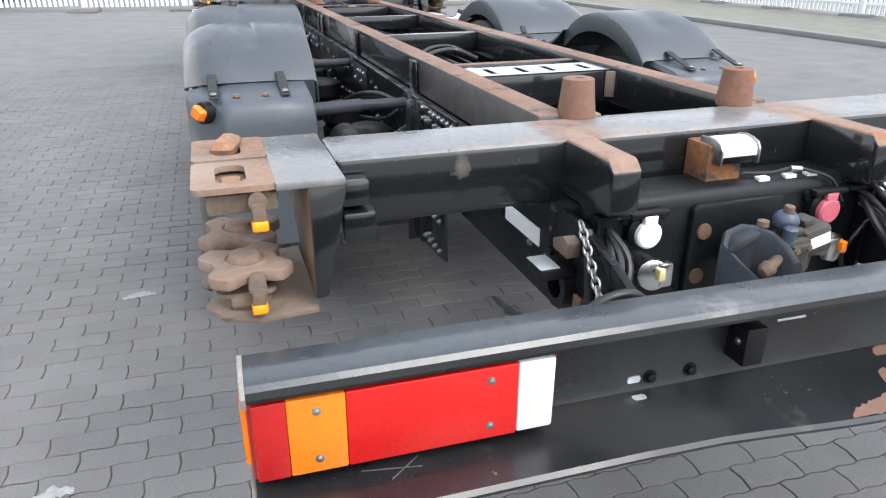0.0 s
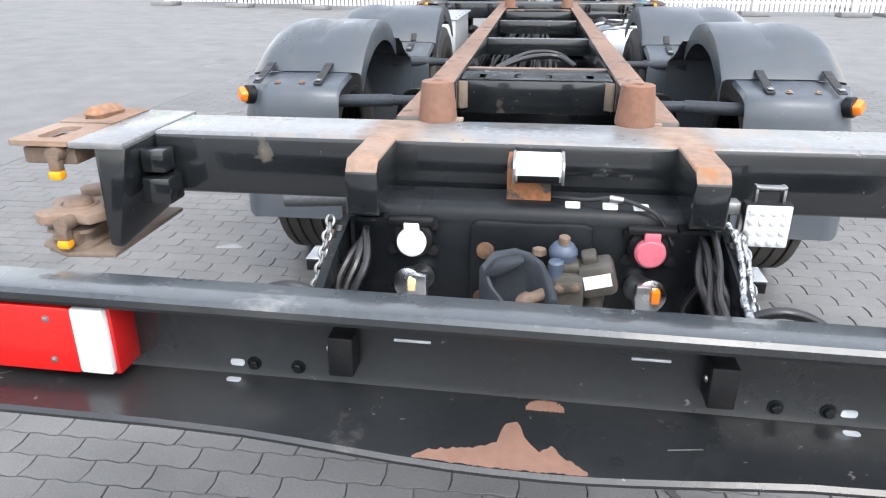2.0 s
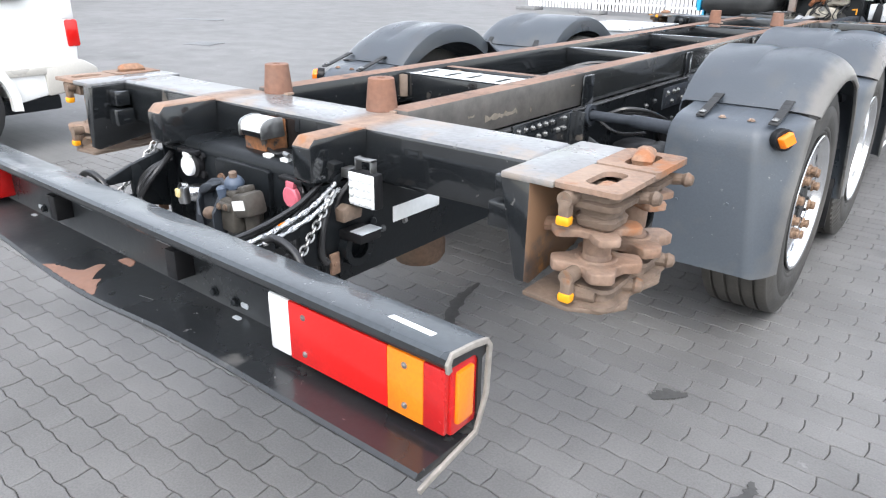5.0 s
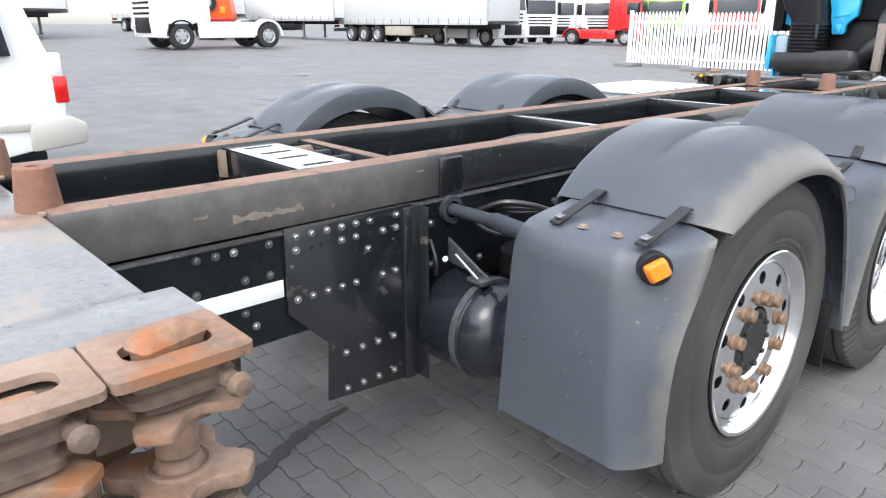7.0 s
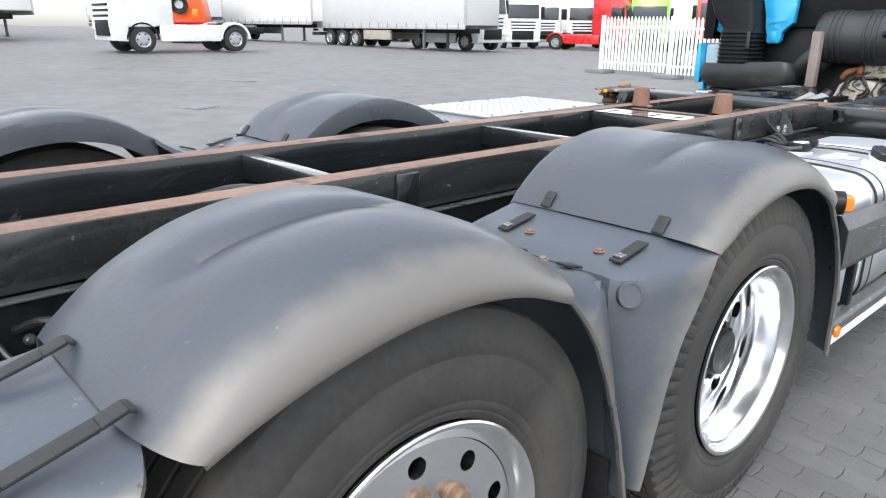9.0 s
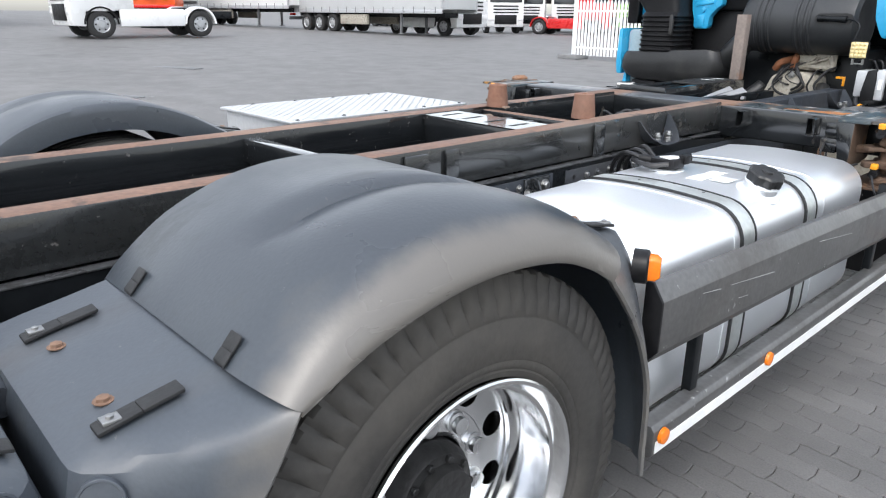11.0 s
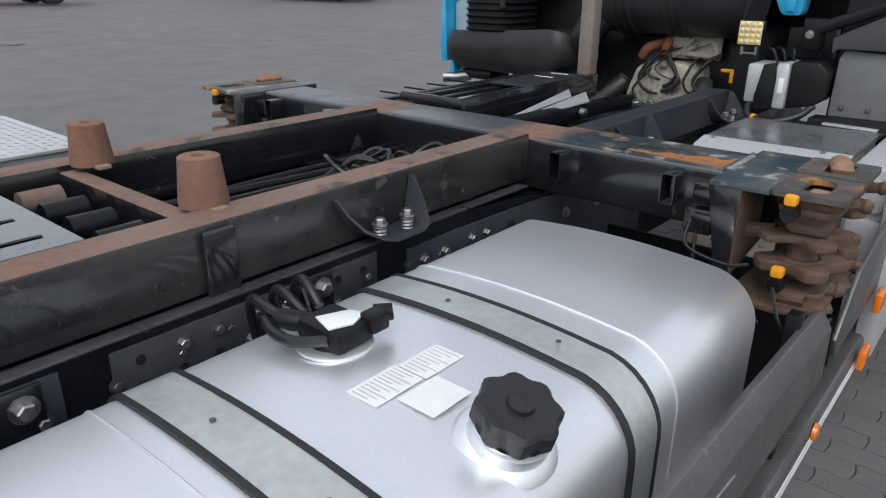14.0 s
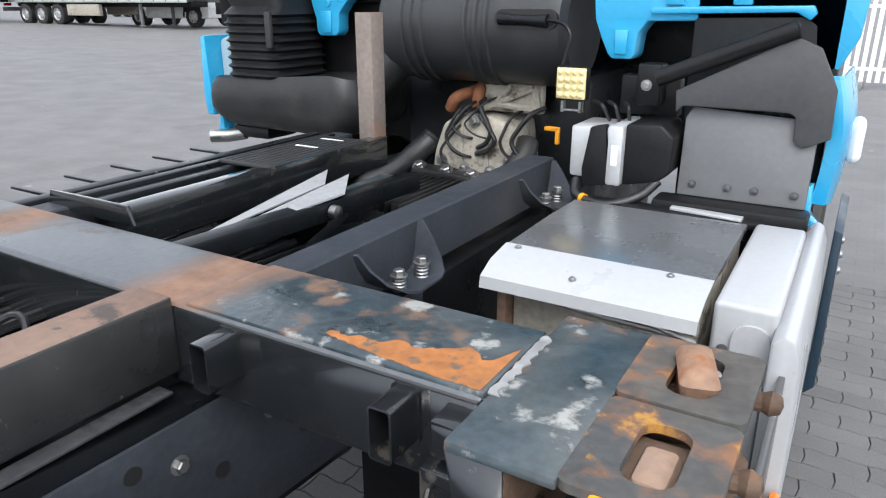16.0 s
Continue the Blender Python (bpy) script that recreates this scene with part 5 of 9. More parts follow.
def build_side_plates():
    # Bolted gusset plate below the rail, ahead of the rear beam.
    bm = B()
    prism(bm, [(1.22, 0.935), (1.66, 0.935), (1.68, 0.90), (1.68, 0.345), (1.335, 0.374), (1.346, 0.561), (1.25, 0.655), (1.217, 0.69)], "x", 0.393, 0.405, 0.002)
    plate = part("gusset_plate", bm, M["frame"], truck, "black gusset plate with rows of bolts")
    spots = [(1.254 + 0.0495 * i, 0.909) for i in (0, 1, 2, 3, 4, 5, 7)] + [(1.252 + 0.0495 * i, 0.870) for i in (0, 3, 4, 6, 7)] + [(1.493, 0.825)]
    spots += [(1.248 + 0.0495 * i, 0.727 + 0.0008 * i) for i in (0, 1, 2, 3, 4, 6, 7)] + [(1.40 + 0.0605 * i, z) for z in (0.515, 0.394) for i in range(4)]
    for y, z in spots:
        bm = B()
        bolt(bm, (0.405, y, z), (1, 0, 0), 0.008, 0.011)
        part("bolt", bm, M["chrome"], plate)
    for y, z in ((1.33, 0.872), (1.30, 0.868), (1.50, 0.872), (1.45, 0.828)):
        bm = B()
        lathe(bm, [(0, 0.006), (0.0008, 0.006), (0.0009, 0)], (0.405, y, z), (1, 0, 0), 10)
        part("hole", bm, M["hose"], plate)
    bm = B()
    box(bm, 0.395, 0.412, 1.625, 1.69, 0.345, 0.925, 0.003)
    box(bm, 0.395, 0.45, 1.684, 1.694, 0.34, 0.925, 0.003)
    part("flange", bm, M["frame"], plate)
    both_sides(plate)
    for y0, y1 in ((0.90, 1.213), (0.575, 0.80)):
        bm = B()
        box(bm, 0.3925, 0.396, y0, y1, 0.742, 0.792, 0.001)
        both_sides(part("white_strip", bm, M["white"], truck, "white reflective strip on the chassis rail"))
    bm = B()
    lathe(bm, [(-0.16, 0.03), (-0.02, 0.035), (-0.015, 0.085), (0, 0.105), (0.02, 0.112), (0.07, 0.110), (0.10, 0.092), (0.115, 0.05), (0.115, 0)], (0.045, 1.105, 0.46), (0, 0, -1), 28)
    part("bellows_piston", bm, M["mud"], truck, "rust-brown drum hanging below the chassis")
    # Flat brackets that tie the subframe to the chassis.
    for y, w in ((1.86, 0.10), (3.05, 0.09), (4.272, 0.10), (4.425, 0.062), (5.245, 0.07)):
        bm = B()
        box(bm, 0.362, 0.374, y - w / 2, y + w / 2, 0.885, 1.050, 0.006)
        for dy in (-0.02, 0.025):
            bolt(bm, (0.374, y + dy, 0.905), (1, 0, 0), 0.011, 0.014, 1)
        both_sides(part("tie_bracket", bm, [M["frame"], M["rust"]], truck))
    # Spring brackets with two upright bolts.
    for y, dx in ((5.67, 0.0), (6.79, 0.085), (7.52, 0.11)):
        bm = B()
        x = 0.362 + dx
        rows = []
        for yy, zz, w in ((-0.135, 1.035, 0.012), (-0.12, 1.0, 0.03), (-0.095, 0.965, 0.055), (-0.06, 0.943, 0.08), (-0.03, 0.935, 0.088), (0.03, 0.935, 0.088), (0.06, 0.937, 0.088), (0.075, 0.945, 0.085), (0.085, 0.975, 0.068), (0.093, 1.01, 0.042), (0.10, 1.045, 0.012)):
            rows.append([(x, y + yy, zz), (x + w, y + yy, zz + 0.002)])
        grid_sheet(bm, rows, 0.006)
        part_ob = part("spring_bracket", bm, M["jaw"], truck, "curved dark bracket with two spring bolts", 60)
        for yy in (y - 0.045, y + 0.045):
            bm = B()
            for k in range(4):
                lathe(bm, [(0.008 * k, 0.014), (0.008 * k + 0.003, 0.017), (0.008 * k + 0.006, 0.014)], (x + 0.045, yy, 0.934), (0, 0, 1), 14)
            bolt(bm, (x + 0.045, yy, 0.966), (0, 0, 1), 0.013, 0.016)
            lathe(bm, [(0, 0.013), (0.03, 0.013)], (x + 0.045, yy, 0.934), (0, 0, 1), 12)
            part("spring_bolt", bm, M["chrome"], part_ob)
        both_sides(part_ob)


def build_front_beam():
    bm = B()
    box(bm, -0.93, 0.93, 6.290, 6.500, 0.895, 1.05, 0.014, seg=3)
    bm.normal_update()
    top_faces(bm, 1.04)
    beam = part("front_cross_beam", bm, [M["frame"], M["grey_top"]], truck, "dark cross beam with scraped, rust-stained top")
    bm = B()
    box(bm, 0.384, 0.926, 6.296, 6.495, 1.046, 1.0535, 0.002)
    part("scraped_top", bm, M["front_top"], beam, "scraped blue-grey top with rust")
    rnd = random.Random(9)
    bm = B()
    low = [(0.65 + 0.0069 * i, 6.298 + 0.026 * (1 - i / 39) ** 2 + rnd.uniform(0, 0.004)) for i in range(40)]
    high = [(0.65 + 0.0069 * i, 6.334 + 0.0009 * i + 0.00004 * i * i * (0.6 + 0.4 * math.sin(i * 0.5)) + 0.004 * math.sin(i * 0.83 + 1) + rnd.uniform(-0.003, 0.003)) for i in range(40)]
    prism(bm, low + high[::-1], "z", 1.0525, 1.0545)
    part("rust_streak", bm, M["orange_rust"], beam, "bright orange rust streak")
    bm = B()
    edge = [(0.927 + rnd.uniform(0, 0.004), 6.30 + 0.0095 * i) for i in range(20)] + [(0.937 + rnd.uniform(0, 0.010), 6.48 - 0.0095 * i) for i in range(20)]
    prism(bm, edge, "z", 1.0525, 1.0550)
    part("scraped_edge", bm, M["scratch"], beam, "bare scraped edge")
    for x in (0.487, 0.816):
        bm = B()
        holed(bm, oblong(x, 0.995, 0.037, 0.080, 0.007, 4), oblong(x, 0.995, 0.031, 0.074, 0.004, 4), "y", 6.225, 6.296)
        # Weld bead round the root.
        holed(bm, oblong(x, 0.995, 0.045, 0.088, 0.010, 4), oblong(x, 0.995, 0.036, 0.079, 0.007, 4), "y", 6.284, 6.294)
        both_sides(part("square_tube", bm, M["frame"], beam, "short open square steel tube"))


def rounded_section(x0, x1, z0, z1, r, n=6):
    """The tank's cross section: small radii on the frame side, large ones outside."""
    small = max(0.02, r - 0.06)
    out = []
    # The top bulges slightly between the two upper corners.
    crown, xa, xb = 0.012, x1 - r, x0 + small
    for cx, cz, q, a0 in ((x1 - r, z1 - crown - r, r, 0), (x0 + small, z1 - crown - small, small, 90), (x0 + small, z0 + small, small, 180), (x1 - r, z0 + r, r, 270)):
        for i in range(n):
            a = radians(a0 + 90 * i / (n - 1))
            out.append((cx + q * math.cos(a), cz + q * math.sin(a)))
        if a0 == 0:
            for i in range(1, 10):
                u = i / 10
                out.append((xa + (xb - xa) * u, z1 - crown * (2 * u - 1) ** 2))
    return out


def build_tank():
    x0, x1, z0, z1, y0, y1 = 0.505, 1.125, 0.33, 0.918, 4.405, 6.06
    bm = B()
    rings = []
    e = 0.028
    for y, d in [(y0, e), (y0 + 0.006, e * 0.6), (y0 + 0.02, e * 0.25), (y0 + e, 0), (y0 + 0.30, 0), (y1 - 0.3, 0), (y1 - e, 0), (y1 - 0.02, e * 0.25), (y1 - 0.006, e * 0.6), (y1, e)]:
        rings.append([bm.verts.new((x, y, z)) for x, z in rounded_section(x0 + d, x1 - d, z0 + d, z1 - d, 0.115 - d * 0.3, 9)])
    n = len(rings[0])
    for a, b in zip(rings, rings[1:]):
        for i in range(n):
            bm.faces.new((a[i], a[(i + 1) % n], b[(i + 1) % n], b[i]))
    bm.faces.new(rings[0][::-1]), bm.faces.new(rings[-1])
    bmesh.ops.recalc_face_normals(bm, faces=bm.faces)
    tank = part("fuel_tank", bm, M["tank"], truck, "brushed aluminium fuel tank with two straps", 60)
    for y in (4.905, 5.625):
        bm = B()
        sec = rounded_section(x0 - 0.001, x1 + 0.001, z0 - 0.001, z1 + 0.001, 0.116, 9)
        sweep(bm, [(x, y, z) for x, z in sec] + [(sec[0][0], y, sec[0][1])], 0.002, 8, caps=False)
        part("weld_seam", bm, M["tank"], tank)
    for y in (4.994, 5.492):
        w = 0.046
        for dy, ww, d, m in ((0, w, 0.006, "strap_steel"), (-w, 0.005, 0.008, "strap"), (w, 0.005, 0.008, "strap")):
            bm = B()
            a = rounded_section(x0 - d, x1 + d, z0 - d, z1 + d, 0.115 + d, 9)
            b = rounded_section(x0 + 0.002, x1 - 0.002, z0 + 0.002, z1 - 0.002, 0.113, 9)
            holed(bm, a, b, "y", y + dy - ww, y + dy + ww)
            ob = part("rubber_edging" if dy else "tank_strap", bm, M[m], tank, "black rubber edging" if dy else "dull steel tank strap", 50)
            band = band if dy else ob
        for x in (0.72, 0.96):
            bm = B()
            bolt(bm, (x, y, z1 + 0.006), (0, 0, 1), 0.005, 0.002, washer=False)
            part("rivet", bm, M["bolt"], band)
    # Filler cap.
    cx, cy, cz = 1.030, 5.245, 0.897
    ax = Vector((0.32, -0.08, 0.94))
    bm = B()
    lathe(bm, [(0, 0.075), (0.012, 0.066), (0.016, 0.058), (0.034, 0.057), (0.038, 0.060), (0.042, 0.057), (0.046, 0.057)], (cx, cy, cz), ax, 32)
    part("filler_neck", bm, M["tank"], tank)
    bm = B()
    c = Vector((cx, cy, cz)) + ax.normalized() * 0.044
    side = ax.orthogonal().normalized()
    up = ax.normalized().cross(side)
    n = 40
    for h0, h1 in ((0, 0.034),):
        rings = []
        for h, k in ((0, 0.96), (0.004, 1.0), (0.03, 1.0), (0.036, 0.9)):
            rings.append([bm.verts.new(c + ax.normalized() * h + (side * math.cos(t) + up * math.sin(t)) * (0.058 + 0.004 * math.cos(t * 8)) * k) for t in (2 * math.pi * j / n for j in range(n))])
        for a, b in zip(rings, rings[1:]):
            for j in range(n):
                bm.faces.new((a[j], a[(j + 1) % n], b[(j + 1) % n], b[j]))
        bm.faces.new(rings[-1]), bm.faces.new(rings[0][::-1])
    lathe(bm, [(0.036, 0.02), (0.042, 0.018), (0.044, 0)], c, ax, 16)
    part("filler_cap", bm, M["black_dusty"], tank, "ribbed black filler cap", 30)
    # Sender unit with hoses.
    bm = B()
    lathe(bm, [(0, 0.066), (0.004, 0.065), (0.006, 0.06), (0.006, 0)], (0.672, 5.255, 0.917), (0, 0, 1), 28)
    part("sender_flange", bm, M["tank"], tank)
    bm = B()
    box(bm, 0.62, 0.725, 5.215, 5.30, 0.924, 0.962, 0.010)
    box(bm, 0.700, 0.735, 5.285, 5.325, 0.938, 0.972, 0.006)
    lathe(bm, [(0, 0.045), (0.008, 0.044), (0.01, 0.03), (0.01, 0)], (0.672, 5.255, 0.922), (0, 0, 1), 20)
    sweep(bm, [(0.70, 5.32, 0.955), (0.72, 5.345, 0.957)], [0.017, 0.015], 12)
    sweep(bm, [(0.63, 5.24, 0.945), (0.605, 5.22, 0.95), (0.58, 5.21, 0.952)], [0.017, 0.019, 0.015], 12)
    sender = part("level_sender", bm, M["black"], tank, "black level sender with hoses")
    bm = B()
    prism(bm, [(0.65, 5.235), (0.70, 5.22), (0.715, 5.26), (0.70, 5.30), (0.672, 5.29)], "z", 0.962, 0.966, 0.001)
    part("white_cap", bm, M["white"], sender)
    for k in range(3):
        bm = B()
        sweep(bm, curve_points([(0.60, 5.215 + 0.035 * k, 0.95), (0.55, 5.205 + 0.045 * k, 0.965 + 0.008 * k), (0.495, 5.22 + 0.05 * k, 0.955), (0.44, 5.25 + 0.05 * k, 0.90), (0.42, 5.27 + 0.05 * k, 0.82)], 7), 0.009, 8)
        part("hose", bm, M["hose"], sender)
    bm = B()
    sweep(bm, curve_points([(0.56, 5.20, 0.945), (0.60, 5.185, 0.94), (0.65, 5.19, 0.937), (0.70, 5.22, 0.945)], 6), 0.010, 8)
    part("hose", bm, M["hose"], sender)
    # Paper labels with lines too small to read.
    for x0_, y0_, w, l, nlines in ((0.800, 5.165, 0.062, 0.10, 11), (0.806, 5.268, 0.06, 0.09, 9), (0.870, 5.20, 0.07, 0.085, 0)):
        bm = B()
        box(bm, x0_, x0_ + w, y0_, y0_ + l, 0.9185, 0.9195, 0)
        part("paper_label", bm, M["white"], tank, "white paper label with small grey lines")
        for i in range(nlines):
            bm = B()
            box(bm, x0_ + 0.006, x0_ + w * (0.6 + 0.35 * ((i * 7) % 3) / 2), y0_ + l * (i + 0.6) / (nlines + 0.6), y0_ + l * (i + 0.6) / (nlines + 0.6) + 0.0025, 0.9195, 0.92, 0)
            part("print_line", bm, M["print_grey"], tank)


def build_side_guard():
    bm = B()
    prism(bm, [(1.195, 0.865), (1.21, 0.862), (1.235, 0.82), (1.238, 0.69), (1.215, 0.655), (1.205, 0.655), (1.225, 0.695), (1.224, 0.815), (1.20, 0.852)], "y", 4.300, 6.25, 0.002)
    for v in bm.verts:
        v.co.z -= 0.04 * (v.co.y - 4.24)
    guard = part("side_guard", bm, M["guard"], truck, "scratched grey aluminium side guard panel")
    bm = B()
    prism(bm, [(1.19, 0.867), (1.21, 0.867), (1.24, 0.82), (1.24, 0.69), (1.21, 0.652), (1.19, 0.67)], "y", 4.290, 4.300, 0.002)
    part("end_cap", bm, M["black"], guard)
    bm = B()
    prism(bm, [(1.18, 0.455), (1.225, 0.455), (1.235, 0.44), (1.235, 0.37), (1.225, 0.36), (1.18, 0.36)], "y", 4.335, 7.05, 0.003)
    part("lower_rail", bm, M["guard"], guard, "grey aluminium lower guard rail")
    bm = B()
    box(bm, 1.2355, 1.2375, 4.345, 7.02, 0.375, 0.410, 0)
    part("white_strip", bm, M["white"], guard, "white reflective strip")
    for y in (4.375, 5.02, 6.32):
        bm = B()
        lathe(bm, [(0, 0.024), (0.01, 0.022), (0.014, 0)], (1.237, y, 0.42), (1, 0, 0), 16)
        part("amber_reflector", bm, M["amber"], guard, "round amber reflector")
    for y in (4.6, 6.1):
        bm = B()
        box(bm, 1.17, 1.20, y - 0.02, y + 0.02, 0.36, 0.82, 0.004)
        part("guard_post", bm, M["chassis"], guard)
    # Long bright scratches and a scuffed band on the outer face.
    rnd = random.Random(17)
    marks = [(4.66, 0.788, 4.95, 0.765), (4.50, 0.80, 4.60, 0.79), (4.72, 0.735, 4.78, 0.73), (5.30, 0.80, 5.62, 0.775)]
    for y0, za, y1, zb in marks:
        d = Vector((y1 - y0, zb - za)).normalized() * rnd.choice((0.0005, 0.0007, 0.0011))
        bm = B()
        prism(bm, [(y0, za), (y1 - d.y, zb + d.x), (y1 + d.y, zb - d.x)], "x", 1.2355, 1.2388)
        for v in bm.verts:
            v.co.z -= 0.04 * (v.co.y - 4.24)
        part("scratch", bm, M["scratch"], guard, "bright scratch in the aluminium")
    # Bent forward flap beside the front lock mount.
    bm = B()
    prism(bm, [(6.36, 0.66), (6.50, 0.80), (6.92, 0.87), (6.95, 0.62), (6.4, 0.60)], "x", 1.222, 1.234, 0.003)
    part("bent_flap", bm, M["guard"], guard, "bent grey metal flap with scratched edge")
    for x, y, z in ((1.243, 6.85, 0.60), (1.243, 6.80, 0.43)):
        bm = B()
        box(bm, x, x + 0.02, y - 0.04, y + 0.04, z - 0.03, z + 0.03, 0.006)
        part("amber_marker", bm, M["amber"], guard)


def build_left_box():
    bm = B()
    box(bm, -1.23, -0.62, 4.42, 5.42, 0.45, 1.018, 0.01)
    locker = part("side_locker", bm, M["silver"], truck, "silver locker topped with tread plate")
    bm = B()
    box(bm, -1.25, -0.60, 4.40, 5.44, 1.018, 1.03, 0.003)
    for i in range(24):
        for j in range(38):
            x, y, a = -1.235 + 0.026 * (i + 0.5), 4.415 + 0.0265 * (j + 0.5), 0.7 if (i + j) % 2 else -0.7
            dx, dy = 0.010 * math.cos(a), 0.010 * math.sin(a)
            vs = [bm.verts.new(p) for p in ((x - dx, y - dy, 1.0302), (x + dy * 0.3, y - dx * 0.3, 1.0318), (x + dx, y + dy, 1.0302), (x - dy * 0.3, y + dx * 0.3, 1.0318))]
            bm.faces.new(vs)
    part("tread_plate_lid", bm, M["tread"], locker, "pale aluminium tread plate lid", 20)
    for i in range(9):
        bm = B()
        bolt(bm, (-1.235 if i % 2 else -0.62, 4.45 + i * 0.12, 1.03), (0, 0, 1), 0.007, 0.005)
        part("rivet", bm, M["bolt"], locker)


build_cross_members()
build_side_plates()
build_front_beam()
build_tank()
build_side_guard()
build_left_box()


# ---- cab, engine and the parts behind it ----
def hex_bolts(bm, pts, axis, r, h, m=0):
    for p in pts:
        bolt(bm, p, axis, r, h, m)


def build_walkway():
    """Dark bars that run forward from the front beam, with a rubber mat and a rusty post."""
    bm = B()
    box(bm, -0.50, -0.455, 6.48, 7.62, 0.99, 1.045, 0.004)
    part("outer_bar", bm, M["chassis"], truck)
    bm = B()
    box(bm, -0.40, -0.365, 6.60, 7.60, 0.99, 1.055, 0.004)
    box(bm, -0.325, -0.29, 6.60, 7.60, 0.99, 1.05, 0.004)
    part("double_bar", bm, M["chassis"], truck)
    bm = B()
    box(bm, -0.19, -0.135, 6.56, 7.60, 0.965, 1.065, 0.004)
    part("inner_bar", bm, M["frame"], truck)
    bm = B()
    prism(bm, [(-0.43, 1.03), (-0.10, 1.03), (-0.12, 1.075), (-0.41, 1.075)], "y", 6.555, 6.565, 0.001)
    part("end_plate", bm, M["frame"], truck)
    bm = B()
    box(bm, -0.348, -0.142, 7.03, 7.50, 1.058, 1.068, 0.004)
    mat = part("rubber_mat", bm, M["strap"], truck, "ribbed black rubber mat")
    for i in range(8):
        bm = B()
        box(bm, -0.338 + 0.025 * i, -0.330 + 0.025 * i, 7.05, 7.48, 1.066, 1.070, 0.001)
        part("mat_rib", bm, M["strap"], mat)
    for y in (7.30, 7.43):
        bm = B()
        box(bm, -0.29, -0.20, y, y + 0.012, 1.070, 1.0712, 0)
        part("white_strip", bm, M["white"], truck)
    bm = B()
    prism(bm, [(-0.225, 7.56), (-0.16, 7.56), (-0.16, 7.63), (-0.170, 7.63), (-0.170, 7.572), (-0.225, 7.572)], "z", 0.97, 1.475, 0.002)
    part("steel_post", bm, M["post"], truck, "upright rusty steel angle post")
    for i in range(5):
        bm = B()
        box(bm, -0.80, -0.55, 6.66 + i * 0.16, 6.675 + i * 0.16, 1.0, 1.008, 0.002)
        part("tread_rung", bm, M["chassis"], truck)
    # Tubes and a bolt to the right of the walkway.
    bm = B()
    prism(bm, [(0.065, 0.985), (0.12, 0.985), (0.12, 1.035), (0.065, 1.035)], "y", 6.48, 7.30, 0.004)
    for v in bm.verts:
        v.co.x += 0.09 * (v.co.y - 6.48)
    lathe(bm, [(0, 0.018), (0.02, 0.018), (0.024, 0)], (0.165, 6.93, 1.01), (1, 0, 0), 14, 1)
    part("diagonal_tube", bm, [M["chassis"], M["chrome"]], truck, "black square tube with a bolt")
    bm = B()
    box(bm, -0.03, 0.03, 6.50, 7.42, 0.93, 0.985, 0.006)
    part("blue_grey_tube", bm, M["front_top"], truck)
    for tip, far in ((((0.045, 6.575), (0.052, 6.570)), ((0.068, 7.020), (-0.008, 7.125))), (((0.075, 6.590), (0.085, 6.585)), ((0.172, 6.975), (0.078, 7.112)))):
        bm = B()
        quad = [Vector((*tip[0], 1.008)), Vector((*tip[1], 1.008)), Vector((*far[0], 1.045)), Vector((*far[1], 1.055))]
        lo = [bm.verts.new(v) for v in quad]
        hi = [bm.verts.new(v + Vector((0, 0, 0.004))) for v in quad]
        bm.faces.new(lo[::-1]), bm.faces.new(hi)
        for i in range(4):
            bm.faces.new((lo[i], lo[(i + 1) % 4], hi[(i + 1) % 4], hi[i]))
        bmesh.ops.recalc_face_normals(bm, faces=bm.faces)
        part("grey_board", bm, M["board"], truck, "thin pale grey board")


